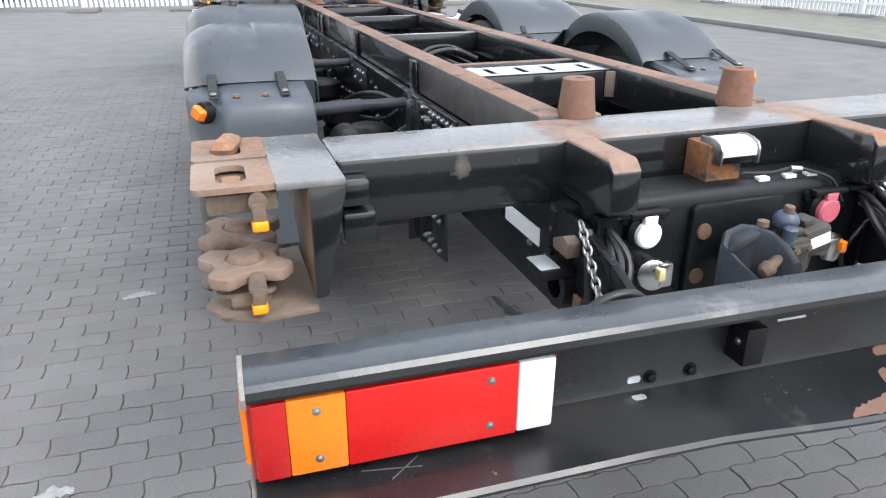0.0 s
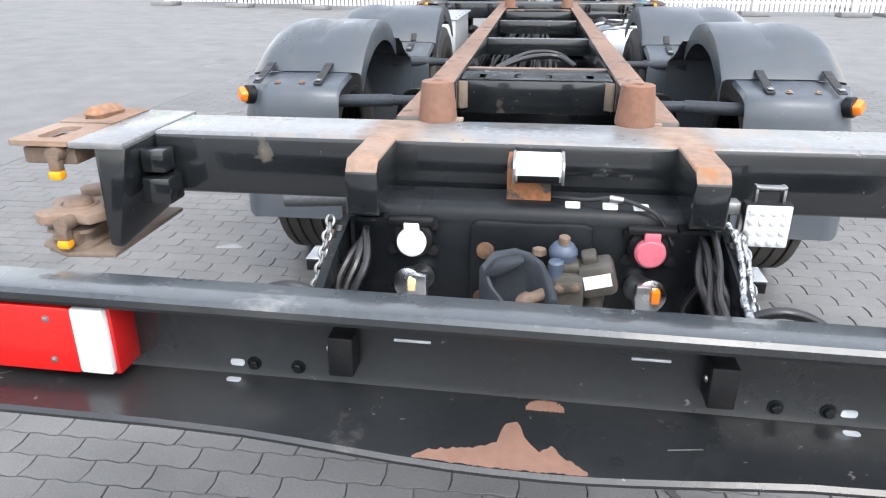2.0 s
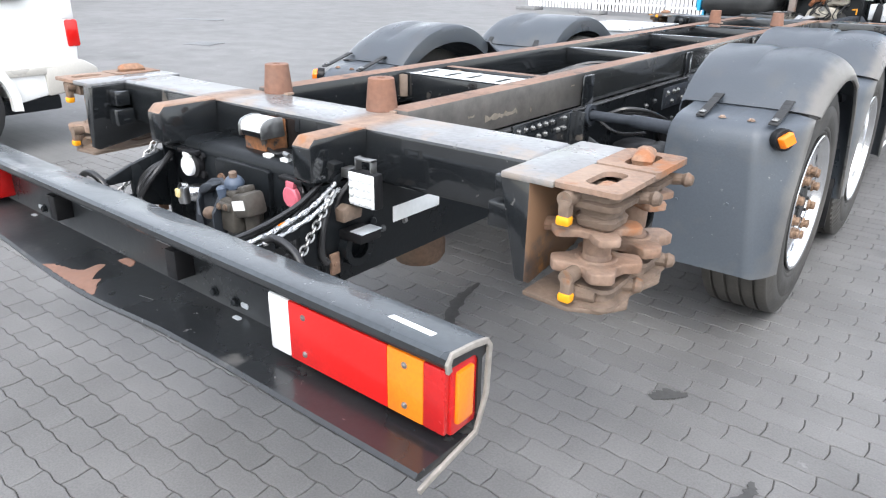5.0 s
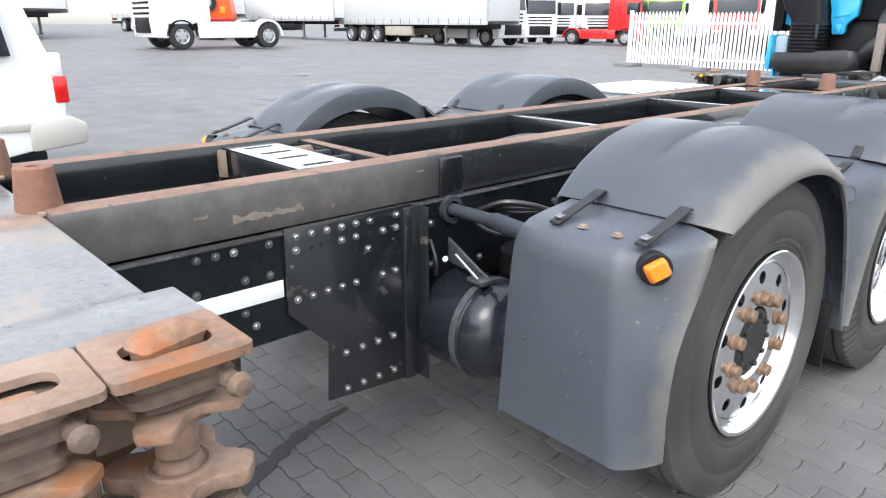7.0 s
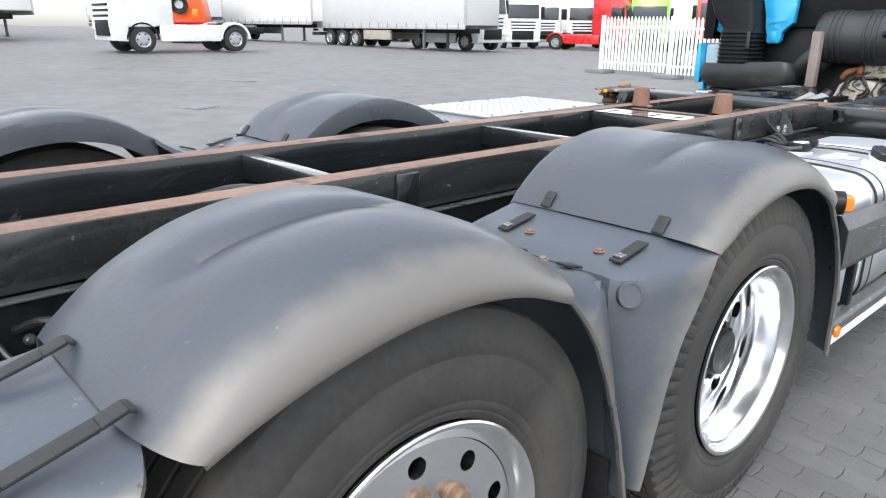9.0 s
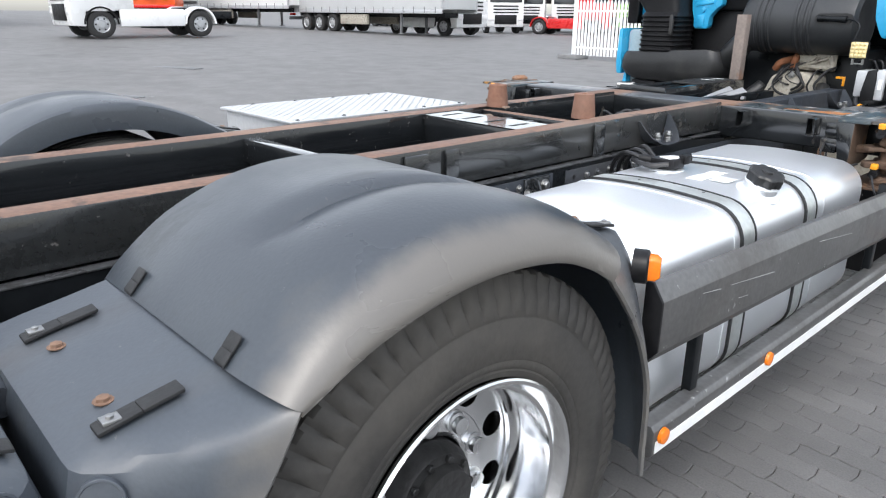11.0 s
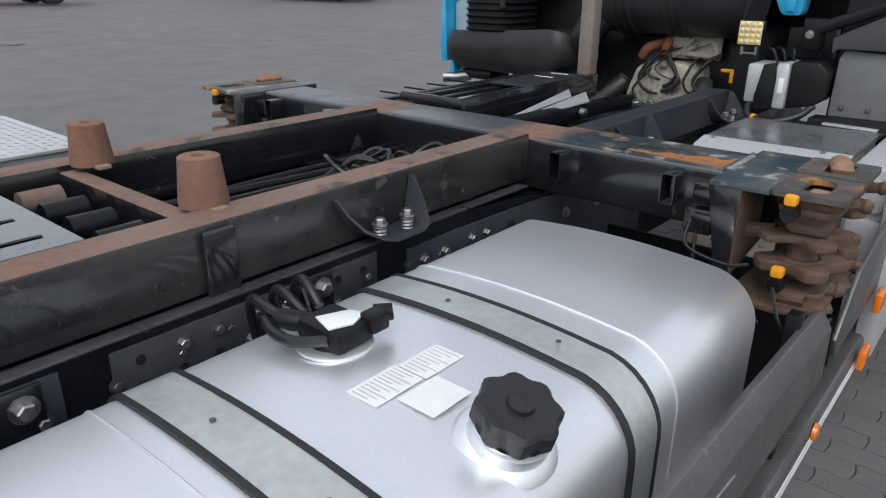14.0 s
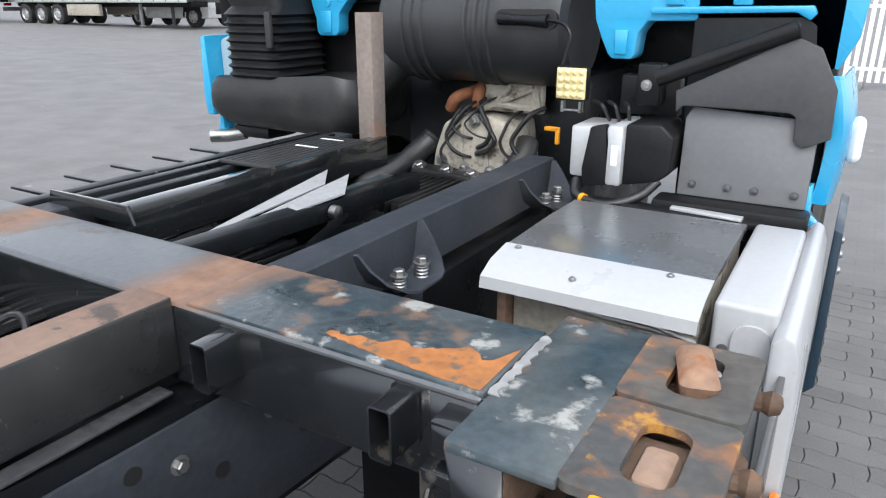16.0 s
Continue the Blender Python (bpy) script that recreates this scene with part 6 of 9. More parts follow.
def build_engine():
    # Gearbox and the rear of the engine.
    bm = B()
    box(bm, -0.19, 0.20, 7.30, 7.86, 0.62, 0.845, 0.03)
    gearbox = part("ribbed_gearbox", bm, M["black_dusty"], truck, "ribbed black gearbox housing")
    for i in range(13):
        x = -0.17 + i * 0.028
        bm = B()
        box(bm, x, x + 0.008, 7.42, 7.82, 0.842, 0.885, 0.002)
        part("rib", bm, M["black_dusty"], gearbox)
    bm = B()
    prism(bm, [(-0.15, 0.88), (0.20, 0.88), (0.215, 0.95), (0.19, 1.09), (0.10, 1.11), (-0.04, 1.105), (-0.10, 1.07), (-0.14, 0.96)], "y", 7.92, 8.15, 0.02, 0, 3)
    for x in (-0.02, 0.09):
        box(bm, x, x + 0.012, 7.912, 7.93, 0.92, 1.09, 0.003)
    hex_bolts(bm, [(-0.10, 7.915, 0.93), (0.0, 7.915, 0.905), (0.11, 7.915, 0.905), (0.185, 7.915, 0.95), (0.04, 7.915, 1.09)], (0, -1, 0), 0.016, 0.02, 1)
    part("engine_block", bm, [M["cast"], M["chrome"]], truck, "pale cast engine housing with bolts")
    bm = B()
    prism(bm, [(-0.19, 0.905), (0.21, 0.89), (0.20, 0.86), (-0.20, 0.87)], "y", 7.83, 7.93, 0.01)
    hex_bolts(bm, [(-0.17, 7.86, 0.905), (-0.05, 7.86, 0.90), (0.06, 7.86, 0.897), (0.17, 7.86, 0.893)], (0, -0.4, 1), 0.02, 0.02, 1)
    part("gearbox_flange", bm, [M["black_dusty"], M["chrome"]], truck)
    bm = B()
    ribs = [(0.05, 1.13), (0.25, 1.215), (0.27, 1.14), (0.10, 1.15), (0.16, 1.22)]
    for a, b in zip(ribs, ribs[1:]):
        sweep(bm, [(a[0], 7.97, a[1]), (b[0], 7.97, b[1])], 0.012, 6)
    box(bm, 0.04, 0.28, 7.985, 8.02, 1.12, 1.23, 0.01)
    part("engine_bracket", bm, M["cast"], truck, "beige ribbed engine bracket")
    for k, p in enumerate(([(-0.10, 7.98, 1.12), (-0.06, 7.96, 1.165), (0.0, 8.02, 1.19)], [(0.02, 7.98, 1.13), (0.03, 7.97, 1.19), (0.02, 8.05, 1.22)])):
        bm = B()
        sweep(bm, curve_points(p, 5), 0.023, 12)
        part("exhaust_pipe", bm, M["pipe_rust"], truck, "rusty exhaust pipe")
    for p, r in (([(-0.17, 7.97, 1.0), (-0.20, 7.93, 0.96), (-0.28, 7.86, 0.88), (-0.38, 7.76, 0.82), (-0.46, 7.7, 0.78)], 0.045), ([(0.23, 7.98, 1.02), (0.235, 7.93, 0.97), (0.21, 7.86, 0.91), (0.19, 7.76, 0.86), (0.2, 7.6, 0.80)], 0.042)):
        bm = B()
        pts = curve_points(p, 8)
        sweep(bm, pts, [r * (1.06 if i % 2 and i < 12 else 1) for i in range(len(pts))], 14)
        part("coolant_hose", bm, M["black_dusty"], truck, "thick corrugated black hose")
    rnd = random.Random(11)
    for i in range(9):
        bm = B()
        x0, z0 = rnd.uniform(-0.06, 0.26), rnd.uniform(1.03, 1.13)
        w, drop = rnd.uniform(0.03, 0.08) * rnd.choice((-1, 1)), rnd.uniform(0.07, 0.15)
        pts = [(x0 - w * 0.6, 7.99, z0 + 0.05), (x0 - w * 0.3, 7.915, z0 + 0.035), (x0 + w * 0.4, 7.895, z0 - drop * 0.2), (x0 + w * 0.7, 7.89, z0 - drop * 0.55),
               (x0 + w * 0.3, 7.895, z0 - drop * 0.9), (x0 - w * 0.4, 7.91, z0 - drop * 1.1), (x0 - w * 0.7, 7.97, z0 - drop * 1.15)]
        sweep(bm, curve_points(pts, 7), rnd.choice((0.004, 0.006, 0.009)), 8)
        part("wiring", bm, M["hose"], truck)
    bm = B()
    box(bm, 0.33, 0.385, 7.885, 7.90, 1.085, 1.10, 0.004)
    box(bm, 0.372, 0.387, 7.885, 7.90, 1.04, 1.10, 0.004)
    part("yellow_dipstick", bm, M["yellow"], truck, "yellow dipstick handle")
    # Unseen gearbox volume, added to keep light off the ground below.
    bm = B()
    sweep(bm, [(0, 6.2, 0.56), (0, 6.9, 0.58), (0, 7.35, 0.66)], [0.10, 0.2, 0.24], 20)
    part("gearbox", bm, M["chassis"], truck, "unseen gearbox volume added to shade the ground below")
    # Dark mass of the engine bay behind all that.
    bm = B()
    box(bm, -0.40, 0.40, 8.12, 8.9, 0.55, 1.26, 0.04)
    box(bm, -0.36, 0.36, 7.2, 8.2, 0.50, 0.62, 0.03)
    part("engine_bay", bm, M["chassis"], truck)
    # Air silencer canister.
    bm = B()
    prof = [(-0.32, 0), (-0.32, 0.16), (-0.305, 0.185), (-0.28, 0.197), (-0.25, 0.2)]
    for x in (-0.20, -0.16, -0.12, 0.06, 0.10, 0.14):
        prof += [(x - 0.012, 0.203), (x - 0.006, 0.212), (x + 0.006, 0.212), (x + 0.012, 0.203)]
    prof += [(0.36, 0.205), (0.40, 0.195), (0.42, 0.17), (0.425, 0.12), (0.425, 0)]
    lathe(bm, prof, (0, 7.99, 1.43), (1, 0, 0), 56)
    can = part("air_canister", bm, M["canister"], truck, "large ribbed black plastic air canister", 30)
    bm = B()
    prism(bm, oblong(0.29, 1.455, 0.22, 0.062, 0.03, 6), "y", 7.782, 7.80)
    part("canister_recess", bm, M["hose"], can)
    bm = B()
    sweep(bm, [(0.2, 7.778, 1.455), (0.30, 7.776, 1.452), (0.37, 7.776, 1.45)], [0.02, 0.016, 0.022], 10)
    sweep(bm, curve_points([(0.34, 7.775, 1.455), (0.42, 7.77, 1.445), (0.455, 7.76, 1.41), (0.45, 7.75, 1.36), (0.44, 7.74, 1.30)], 5), 0.006, 6)
    part("canister_link", bm, M["chassis"], can)
    bm = B()
    sweep(bm, curve_points([(-0.24, 7.97, 1.36), (-0.30, 7.92, 1.31), (-0.36, 7.90, 1.24), (-0.44, 7.92, 1.16)], 6), [0.10, 0.10, 0.095, 0.09, 0.085] + [0.08] * 14, 22)
    part("intake_elbow", bm, M["black_dusty"], truck, "dusty black intake elbow")
    # Intake bowl and bellows beside the cab.
    bm = B()
    rows = []
    for z, d in ((0.985, 0.14), (1.0, 0.08), (1.03, 0.03), (1.07, 0.0), (1.12, 0.0), (1.165, 0.01), (1.195, 0.03)):
        rows.append([bm.verts.new((x, y, z + (0.04 * math.exp(-((x + 0.56) / 0.14) ** 2) if z > 1.1 else 0))) for x, y in oblong(-0.835, 7.99, 0.84 - d * 1.6, 0.44 - d, 0.10, 6)])
    n = len(rows[0])
    for a, b in zip(rows, rows[1:]):
        for i in range(n):
            bm.faces.new((a[i], a[(i + 1) % n], b[(i + 1) % n], b[i]))
    bm.faces.new(rows[0][::-1]), bm.faces.new(rows[-1])
    bmesh.ops.recalc_face_normals(bm, faces=bm.faces)
    part("intake_bowl", bm, M["black_dusty"], truck, "dusty black intake housing", 60)
    bm = B()
    rows = []
    for i in range(23):
        z = 1.205 + i * 0.0115
        d = 0.0 if i % 3 == 1 else 0.022
        rows.append([bm.verts.new((x, y, z)) for x, y in oblong(-0.945, 7.94, 0.30 - d, 0.35 - d, 0.05, 5)])
    for z, cx, w in ((1.49, -0.945, 0.285), (1.53, -0.965, 0.31), (1.60, -1.00, 0.36), (1.75, -1.04, 0.40), (2.4, -1.06, 0.40)):
        rows.append([bm.verts.new((x, y, z)) for x, y in oblong(cx, 7.96, w, 0.30, 0.05, 5)])
    n = len(rows[0])
    for a, b in zip(rows, rows[1:]):
        for i in range(n):
            bm.faces.new((a[i], a[(i + 1) % n], b[(i + 1) % n], b[i]))
    bm.faces.new(rows[-1])
    bmesh.ops.recalc_face_normals(bm, faces=bm.faces)
    duct = part("intake_bellows", bm, M["black"], truck, "black pleated intake bellows", 30)
    bm = B()
    box(bm, -0.83, -0.80, 7.755, 7.775, 1.33, 1.47, 0.006)
    part("bellows_clip", bm, M["black_dusty"], duct)


def build_battery_side():
    # Silver lid over the box behind the cab.
    bm = B()
    prism(bm, [(6.912, 0.905), (6.917, 0.930), (6.965, 0.953), (7.045, 0.968), (7.30, 0.972), (7.495, 0.968), (7.505, 0.95), (7.05, 0.957), (6.97, 0.942), (6.927, 0.922), (6.922, 0.905)], "x", 0.60, 1.068, 0.0)
    lid = part("box_lid", bm, M["lid"], truck, "grey steel lid with a folded pale edge", 30)
    bm = B()
    prism(bm, [(6.907, 0.905), (6.911, 0.932), (6.962, 0.957), (7.045, 0.9715), (7.045, 0.9675), (6.965, 0.9525), (6.917, 0.929), (6.914, 0.905)], "x", 0.598, 1.070, 0)
    hex_bolts(bm, [(0.635, 7.03, 0.969), (0.80, 6.95, 0.951), (0.985, 7.03, 0.969)], (0, -0.3, 0.95), 0.006, 0.005, 1)
    part("folded_edge", bm, [M["fairing"], M["chrome"]], lid)
    bm = B()
    box(bm, 0.63, 1.06, 7.02, 7.48, 0.45, 0.945, 0.01)
    box(bm, 0.605, 0.629, 6.985, 7.4, 0.50, 0.93, 0.004, 1)
    body = part("equipment_box", bm, [M["cast"], M["rust"]], truck, "pale equipment box under a grey lid")
    for z, p in ((0.865, [(0.66, 7.01, 0.875), (0.80, 6.99, 0.865), (1.05, 7.01, 0.845)]), (0.84, [(0.72, 7.01, 0.89), (0.90, 6.985, 0.885), (1.055, 7.01, 0.84)])):
        bm = B()
        sweep(bm, p, 0.007, 8)
        part("clamp_rod", bm, M["chrome"], body)
    # White fairing at the truck's flank.
    bm = B()
    prism(bm, [(6.962, 0.962), (7.52, 0.970), (7.52, 0.50), (6.985, 0.48), (6.975, 0.75)], "x", 1.086, 1.205, 0.012, 0, 3)
    fair = part("white_fairing", bm, M["fairing"], truck, "white plastic fairing with rounded shoulder")
    bm = B()
    prism(bm, [(1.20, 0.955), (1.222, 0.975), (1.24, 0.965), (1.25, 0.93), (1.258, 0.80), (1.262, 0.42), (1.235, 0.40), (1.205, 0.42)], "y", 6.90, 7.60, 0.006, 0, 2)
    for v in bm.verts:
        if v.co.y < 6.99:
            v.co.z -= 0.03
    part("outer_skin", bm, M["fairing"], fair)
    bm = B()
    box(bm, 1.10, 1.198, 6.953, 6.985, 0.60, 0.80, 0.01)
    prism(bm, oblong(1.162, 0.875, 0.07, 0.10, 0.03, 6), "y", 6.957, 6.985)
    part("grey_recess", bm, M["silver"], fair)
    bm = B()
    lathe(bm, [(0, 0.012), (0.006, 0.011), (0.008, 0)], (1.112, 6.967, 0.86), (0, -1, 0), 12)
    part("screw", bm, M["bolt"], fair)
    bm = B()
    prism(bm, [(1.262, 0.93), (1.285, 0.92), (1.29, 0.45), (1.262, 0.42)], "y", 7.70, 8.15, 0.004)
    part("lower_skirt", bm, M["skirt"], fair, "dark blue lower skirt")
    for y in (7.75, 7.9, 8.05):
        bm = B()
        lathe(bm, [(0, 0.012), (0.006, 0.010), (0.008, 0)], (1.288, y, 0.80), (1, 0, 0), 12)
        part("rivet", bm, M["chrome"], fair)
    # Air dryer unit.
    bm = B()
    box(bm, 0.535, 0.66, 7.60, 7.78, 1.01, 1.165, 0.012)
    unit = part("air_dryer", bm, M["silver"], truck, "grey and black air dryer unit behind the cab")
    bm = B()
    prism(bm, [(0.60, 1.165), (0.645, 1.175), (0.665, 1.0), (0.585, 0.985), (0.58, 1.04)], "y", 7.585, 7.62, 0.004)
    part("black_strap", bm, M["black"], unit)
    bm = B()
    box(bm, 0.655, 0.70, 7.58, 7.80, 1.0, 1.175, 0.008)
    part("grey_flange", bm, M["silver"], unit)
    bm = B()
    box(bm, 0.668, 0.688, 7.577, 7.581, 1.06, 1.12, 0.001)
    part("small_label", bm, M["white"], unit)
    bm = B()
    prism(bm, [(0.70, 1.0), (0.80, 1.02), (0.835, 1.05), (0.838, 1.15), (0.80, 1.185), (0.70, 1.18)], "y", 7.60, 7.80, 0.008)
    part("black_housing", bm, M["black"], unit)
    bm = B()
    sweep(bm, curve_points([(0.56, 7.6, 1.0), (0.585, 7.55, 0.965), (0.68, 7.53, 0.955), (0.76, 7.57, 0.98), (0.80, 7.62, 1.02)], 7), 0.014, 10)
    sweep(bm, [(0.60, 7.545, 0.962), (0.612, 7.54, 0.960)], 0.0165, 10, 1)
    part("air_hose", bm, [M["hose"], M["yellow"]], unit)
    for k in range(3):
        bm = B()
        sweep(bm, curve_points([(0.62 + 0.03 * k, 7.7, 1.17), (0.60 + 0.04 * k, 7.68, 1.215), (0.55 + 0.05 * k, 7.74, 1.22)], 6), 0.006, 8)
        part("air_line", bm, M["hose"], unit)
    bm = B()
    box(bm, 0.69, 0.76, 7.70, 7.78, 1.22, 1.34, 0.008)
    box(bm, 0.62, 0.80, 7.78, 7.84, 1.18, 1.30, 0.01)
    bolt(bm, (0.72, 7.70, 1.28), (0, -1, 0), 0.011, 0.01, 1)
    part("cab_bracket", bm, [M["black"], M["chrome"]], truck)
    # Wheel-arch panels behind the front wheel.
    bm = B()
    prism(bm, [(0.85, 0.985), (1.185, 0.985), (1.185, 1.19), (1.15, 1.215), (0.86, 1.23), (0.845, 1.20)], "y", 7.64, 7.655, 0.006)
    for v in bm.verts:
        v.co.y += 0.18 * (v.co.z - 0.98)
    arch = part("wheel_arch_panel", bm, M["arch"], truck, "grey plastic panel behind the front wheel")
    for x in (0.89, 0.985, 1.055, 1.155):
        bm = B()
        lathe(bm, [(0, 0.011), (0.005, 0.010), (0.007, 0)], (x, 7.645, 1.02), (0, -1, 0), 12)
        part("panel_screw", bm, M["bolt"], arch)
    bm = B()
    box(bm, 0.80, 1.20, 7.56, 7.66, 0.90, 0.985, 0.01)
    box(bm, 0.62, 1.10, 7.52, 7.58, 0.945, 0.965, 0.004)
    part("black_ledge", bm, M["black"], arch)
    bm = B()
    prism(bm, [(0.86, 7.535), (1.05, 7.51), (1.05, 7.545), (0.86, 7.565)], "z", 0.966, 0.974, 0.001)
    part("silver_strip", bm, M["silver"], arch)
    bm = B()
    prism(bm, [(0.82, 1.215), (0.815, 1.275), (1.10, 1.425), (1.16, 1.40), (1.21, 1.30), (1.215, 1.175), (1.15, 1.145), (1.128, 1.165), (1.125, 1.225), (1.11, 1.235), (0.84, 1.235)], "y", 7.655, 7.668, 0.004)
    part("upper_flap", bm, M["flap"], arch, "dark grey rubber flap")
    bm = B()
    sweep(bm, [(0.76, 7.66, 1.305), (1.10, 7.66, 1.445)], 0.024, 12)
    part("black_strut", bm, M["black"], arch)
    bm = B()
    box(bm, 0.82, 1.2, 7.76, 7.80, 0.6, 1.6, 0.01)
    part("arch_back", bm, M["chassis"], arch)


def work_lamp(parent, c, w, glass, up):
    """A square lamp with sixteen lenses, facing backwards."""
    x, y, z = c
    bm = B()
    box(bm, x - w / 2, x + w / 2, y, y + 0.035, z - w / 2, z + w / 2, 0.008)
    lamp = part("work_lamp", bm, M["black"], parent, "square work lamp with sixteen small lenses")
    bm = B()
    box(bm, x - w * 0.46, x + w * 0.46, y - 0.003, y + 0.004, z - w * 0.46, z + w * 0.46, 0.004)
    part("lamp_glass", bm, glass, lamp)
    for i in range(4):
        for j in range(4):
            bm = B()
            lathe(bm, [(0, w * 0.095), (0.004, w * 0.085), (0.007, w * 0.04), (0.0075, 0)], (x + (i - 1.5) * w * 0.22, y - 0.003, z + (j - 1.5) * w * 0.22), (0, -1, 0), 14)
            part("lens", bm, glass, lamp)
    bm = B()
    s = 1 if up else -1
    for dx in (-0.028, 0.028):
        box(bm, x + dx - 0.003, x + dx + 0.003, y + 0.008, y + 0.03, z + s * w / 2 - 0.004, z + s * (w / 2 + 0.035), 0.001)
    box(bm, x - 0.031, x + 0.031, y + 0.008, y + 0.03, z + s * (w / 2 + 0.03) - 0.003, z + s * (w / 2 + 0.03) + 0.003, 0.001)
    part("lamp_bracket", bm, M["chrome"], lamp)


def build_cab():
    bm = B()
    box(bm, -1.20, 1.20, 8.25, 10.2, 1.50, 3.0, 0.08, seg=3)
    cab = part("cab", bm, M["blue"], truck, "blue truck cab seen from behind")
    bm = B()
    box(bm, -1.10, 1.10, 8.10, 8.26, 1.50, 2.9, 0.03)
    part("cab_back_wall", bm, M["black"], cab)
    bm = B()
    box(bm, -1.15, 1.15, 8.9, 10.1, 0.9, 1.52, 0.04)
    part("cab_floor", bm, M["chassis"], cab)
    # Added black backing that darkens the gap between bellows and canister.
    bm = B()
    box(bm, -1.16, -0.38, 8.15, 8.24, 0.95, 1.52, 0.01)
    part("cab_under_panel", bm, M["black"], cab)
    # Pressed blue flanges that hang below the cab's rear edge.
    bm = B()
    prism(bm, [(0.515, 1.62), (0.53, 1.46), (0.555, 1.40), (0.575, 1.36), (0.59, 1.345), (0.65, 1.345), (0.66, 1.36), (0.665, 1.42), (0.69, 1.455), (1.10, 1.462), (1.125, 1.445), (1.135, 1.37), (1.145, 1.345), (1.175, 1.328), (1.20, 1.34), (1.235, 1.42), (1.25, 1.62)], "y", 7.76, 7.86, 0.008, 0, 2)
    part("rear_flange", bm, M["blue"], cab, "pressed bright blue cab flange")
    bm = B()
    prism(bm, [(0.70, 1.475), (1.08, 1.482), (1.115, 1.462), (1.13, 1.48), (1.12, 1.50), (0.70, 1.495)], "y", 7.748, 7.765, 0.004)
    prism(bm, [(0.60, 1.36), (0.635, 1.36), (0.638, 1.43), (0.597, 1.43)], "y", 7.75, 7.762, 0.004)
    box(bm, 0.74, 0.79, 7.745, 7.77, 1.50, 1.53, 0.004)
    box(bm, 0.92, 0.97, 7.745, 7.77, 1.50, 1.53, 0.004)
    part("flange_bead", bm, M["blue"], cab)
    bm = B()
    prism(bm, [(-0.84, 1.75), (-0.80, 1.60), (-0.79, 1.50), (-0.770, 1.44), (-0.768, 1.39), (-0.755, 1.372), (-0.665, 1.372), (-0.650, 1.39), (-0.645, 1.46), (-0.60, 1.51), (-0.56, 1.54), (-0.55, 1.75)], "y", 8.00, 8.07, 0.008, 0, 2)
    prism(bm, [(-0.735, 1.385), (-0.685, 1.385), (-0.68, 1.47), (-0.74, 1.47)], "y", 7.992, 8.004, 0.003)
    prism(bm, [(-0.76, 1.53), (-0.62, 1.55), (-0.62, 1.575), (-0.76, 1.56)], "y", 7.992, 8.004, 0.003)
    lathe(bm, [(0, 0.018), (0.006, 0.017), (0.008, 0)], (-0.70, 8.0, 1.505), (0, -1, 0), 14)
    part("rear_lug", bm, M["blue"], cab, "pressed bright blue cab lug")
    bm = B()
    prism(bm, [(-1.36, 1.40), (-1.27, 1.40), (-1.26, 1.48), (-1.26, 2.9), (-1.38, 2.9)], "y", 8.02, 8.26, 0.01)
    part("cab_corner", bm, M["black"], cab)
    bm = B()
    prism(bm, [(-1.255, 1.47), (-1.19, 1.45), (-1.18, 2.9), (-1.255, 2.9)], "y", 8.06, 8.20, 0.008)
    part("corner_strip", bm, M["blue"], cab)
    # Blue edges of the front mudguards.
    bm = B()
    path = [(1.185, 7.72, 1.33), (1.205, 7.70, 1.26), (1.217, 7.70, 1.18), (1.213, 7.71, 1.08), (1.205, 7.72, 0.99)]
    rows = []
    for x, y, z in curve_points(path, 5):
        rows.append([(x - 0.012, y - 0.01, z), (x + 0.022, y - 0.012, z), (x + 0.035, y + 0.02, z), (x + 0.045, y + 0.35, z)])
    grid_sheet(bm, rows, 0.006, lambda i, j: 0 if j < 2 else 1)
    part("mudguard_edge", bm, [M["blue"], M["blue"]], cab, "blue front mudguard edge", 40)
    bm = B()
    prism(bm, [(1.165, 1.045), (1.195, 1.05), (1.198, 0.965), (1.225, 0.94), (1.215, 0.905), (1.17, 0.915), (1.16, 0.96)], "y", 7.66, 7.72, 0.006)
    part("blue_foot", bm, M["blue"], cab)
    bm = B()
    box(bm, 1.25, 1.29, 7.85, 7.98, 1.08, 1.20, 0.02, seg=3)
    part("side_lamp", bm, M["paint_white"], cab, "pale side lamp")
    bm = B()
    prism(bm, [(-1.30, 1.36), (-1.27, 1.37), (-1.255, 1.02), (-1.30, 1.02), (-1.312, 1.1)], "y", 7.83, 8.2, 0.01)
    prism(bm, [(-1.23, 1.04), (-1.215, 1.04), (-1.205, 0.95), (-1.25, 0.93)], "y", 7.84, 8.1, 0.006)
    part("mudguard_edge", bm, M["blue"], cab)
    bm = B()
    box(bm, -1.262, -1.13, 7.9, 8.1, 0.93, 1.36, 0.03)
    part("mudguard_liner", bm, M["liner"], cab)
    bm = B()
    sweep(bm, [(-1.26, 7.80, 0.93), (-1.20, 7.85, 0.93), (-1.12, 7.88, 0.945)], 0.03, 14)
    part("chrome_pipe", bm, M["chrome"], cab)
    bm = B()
    box(bm, -1.17, -0.95, 7.85, 8.05, 0.93, 0.985, 0.02)
    part("black_step", bm, M["black"], cab)
    wheel = part("front_wheel", B(), M["tyre"], truck)
    part("tyre", tyre_mesh(1.21, 8.75, 0.512, 0.31, False), M["tyre"], wheel)
    bm = B()
    lathe(bm, [(1.17, 0.30), (1.15, 0.25), (1.19, 0.17), (1.19, 0)], (0, 8.75, HUB_Z), (1, 0, 0), 40)
    part("rim", bm, M["alloy_dull"], wheel)
    both_sides(wheel)


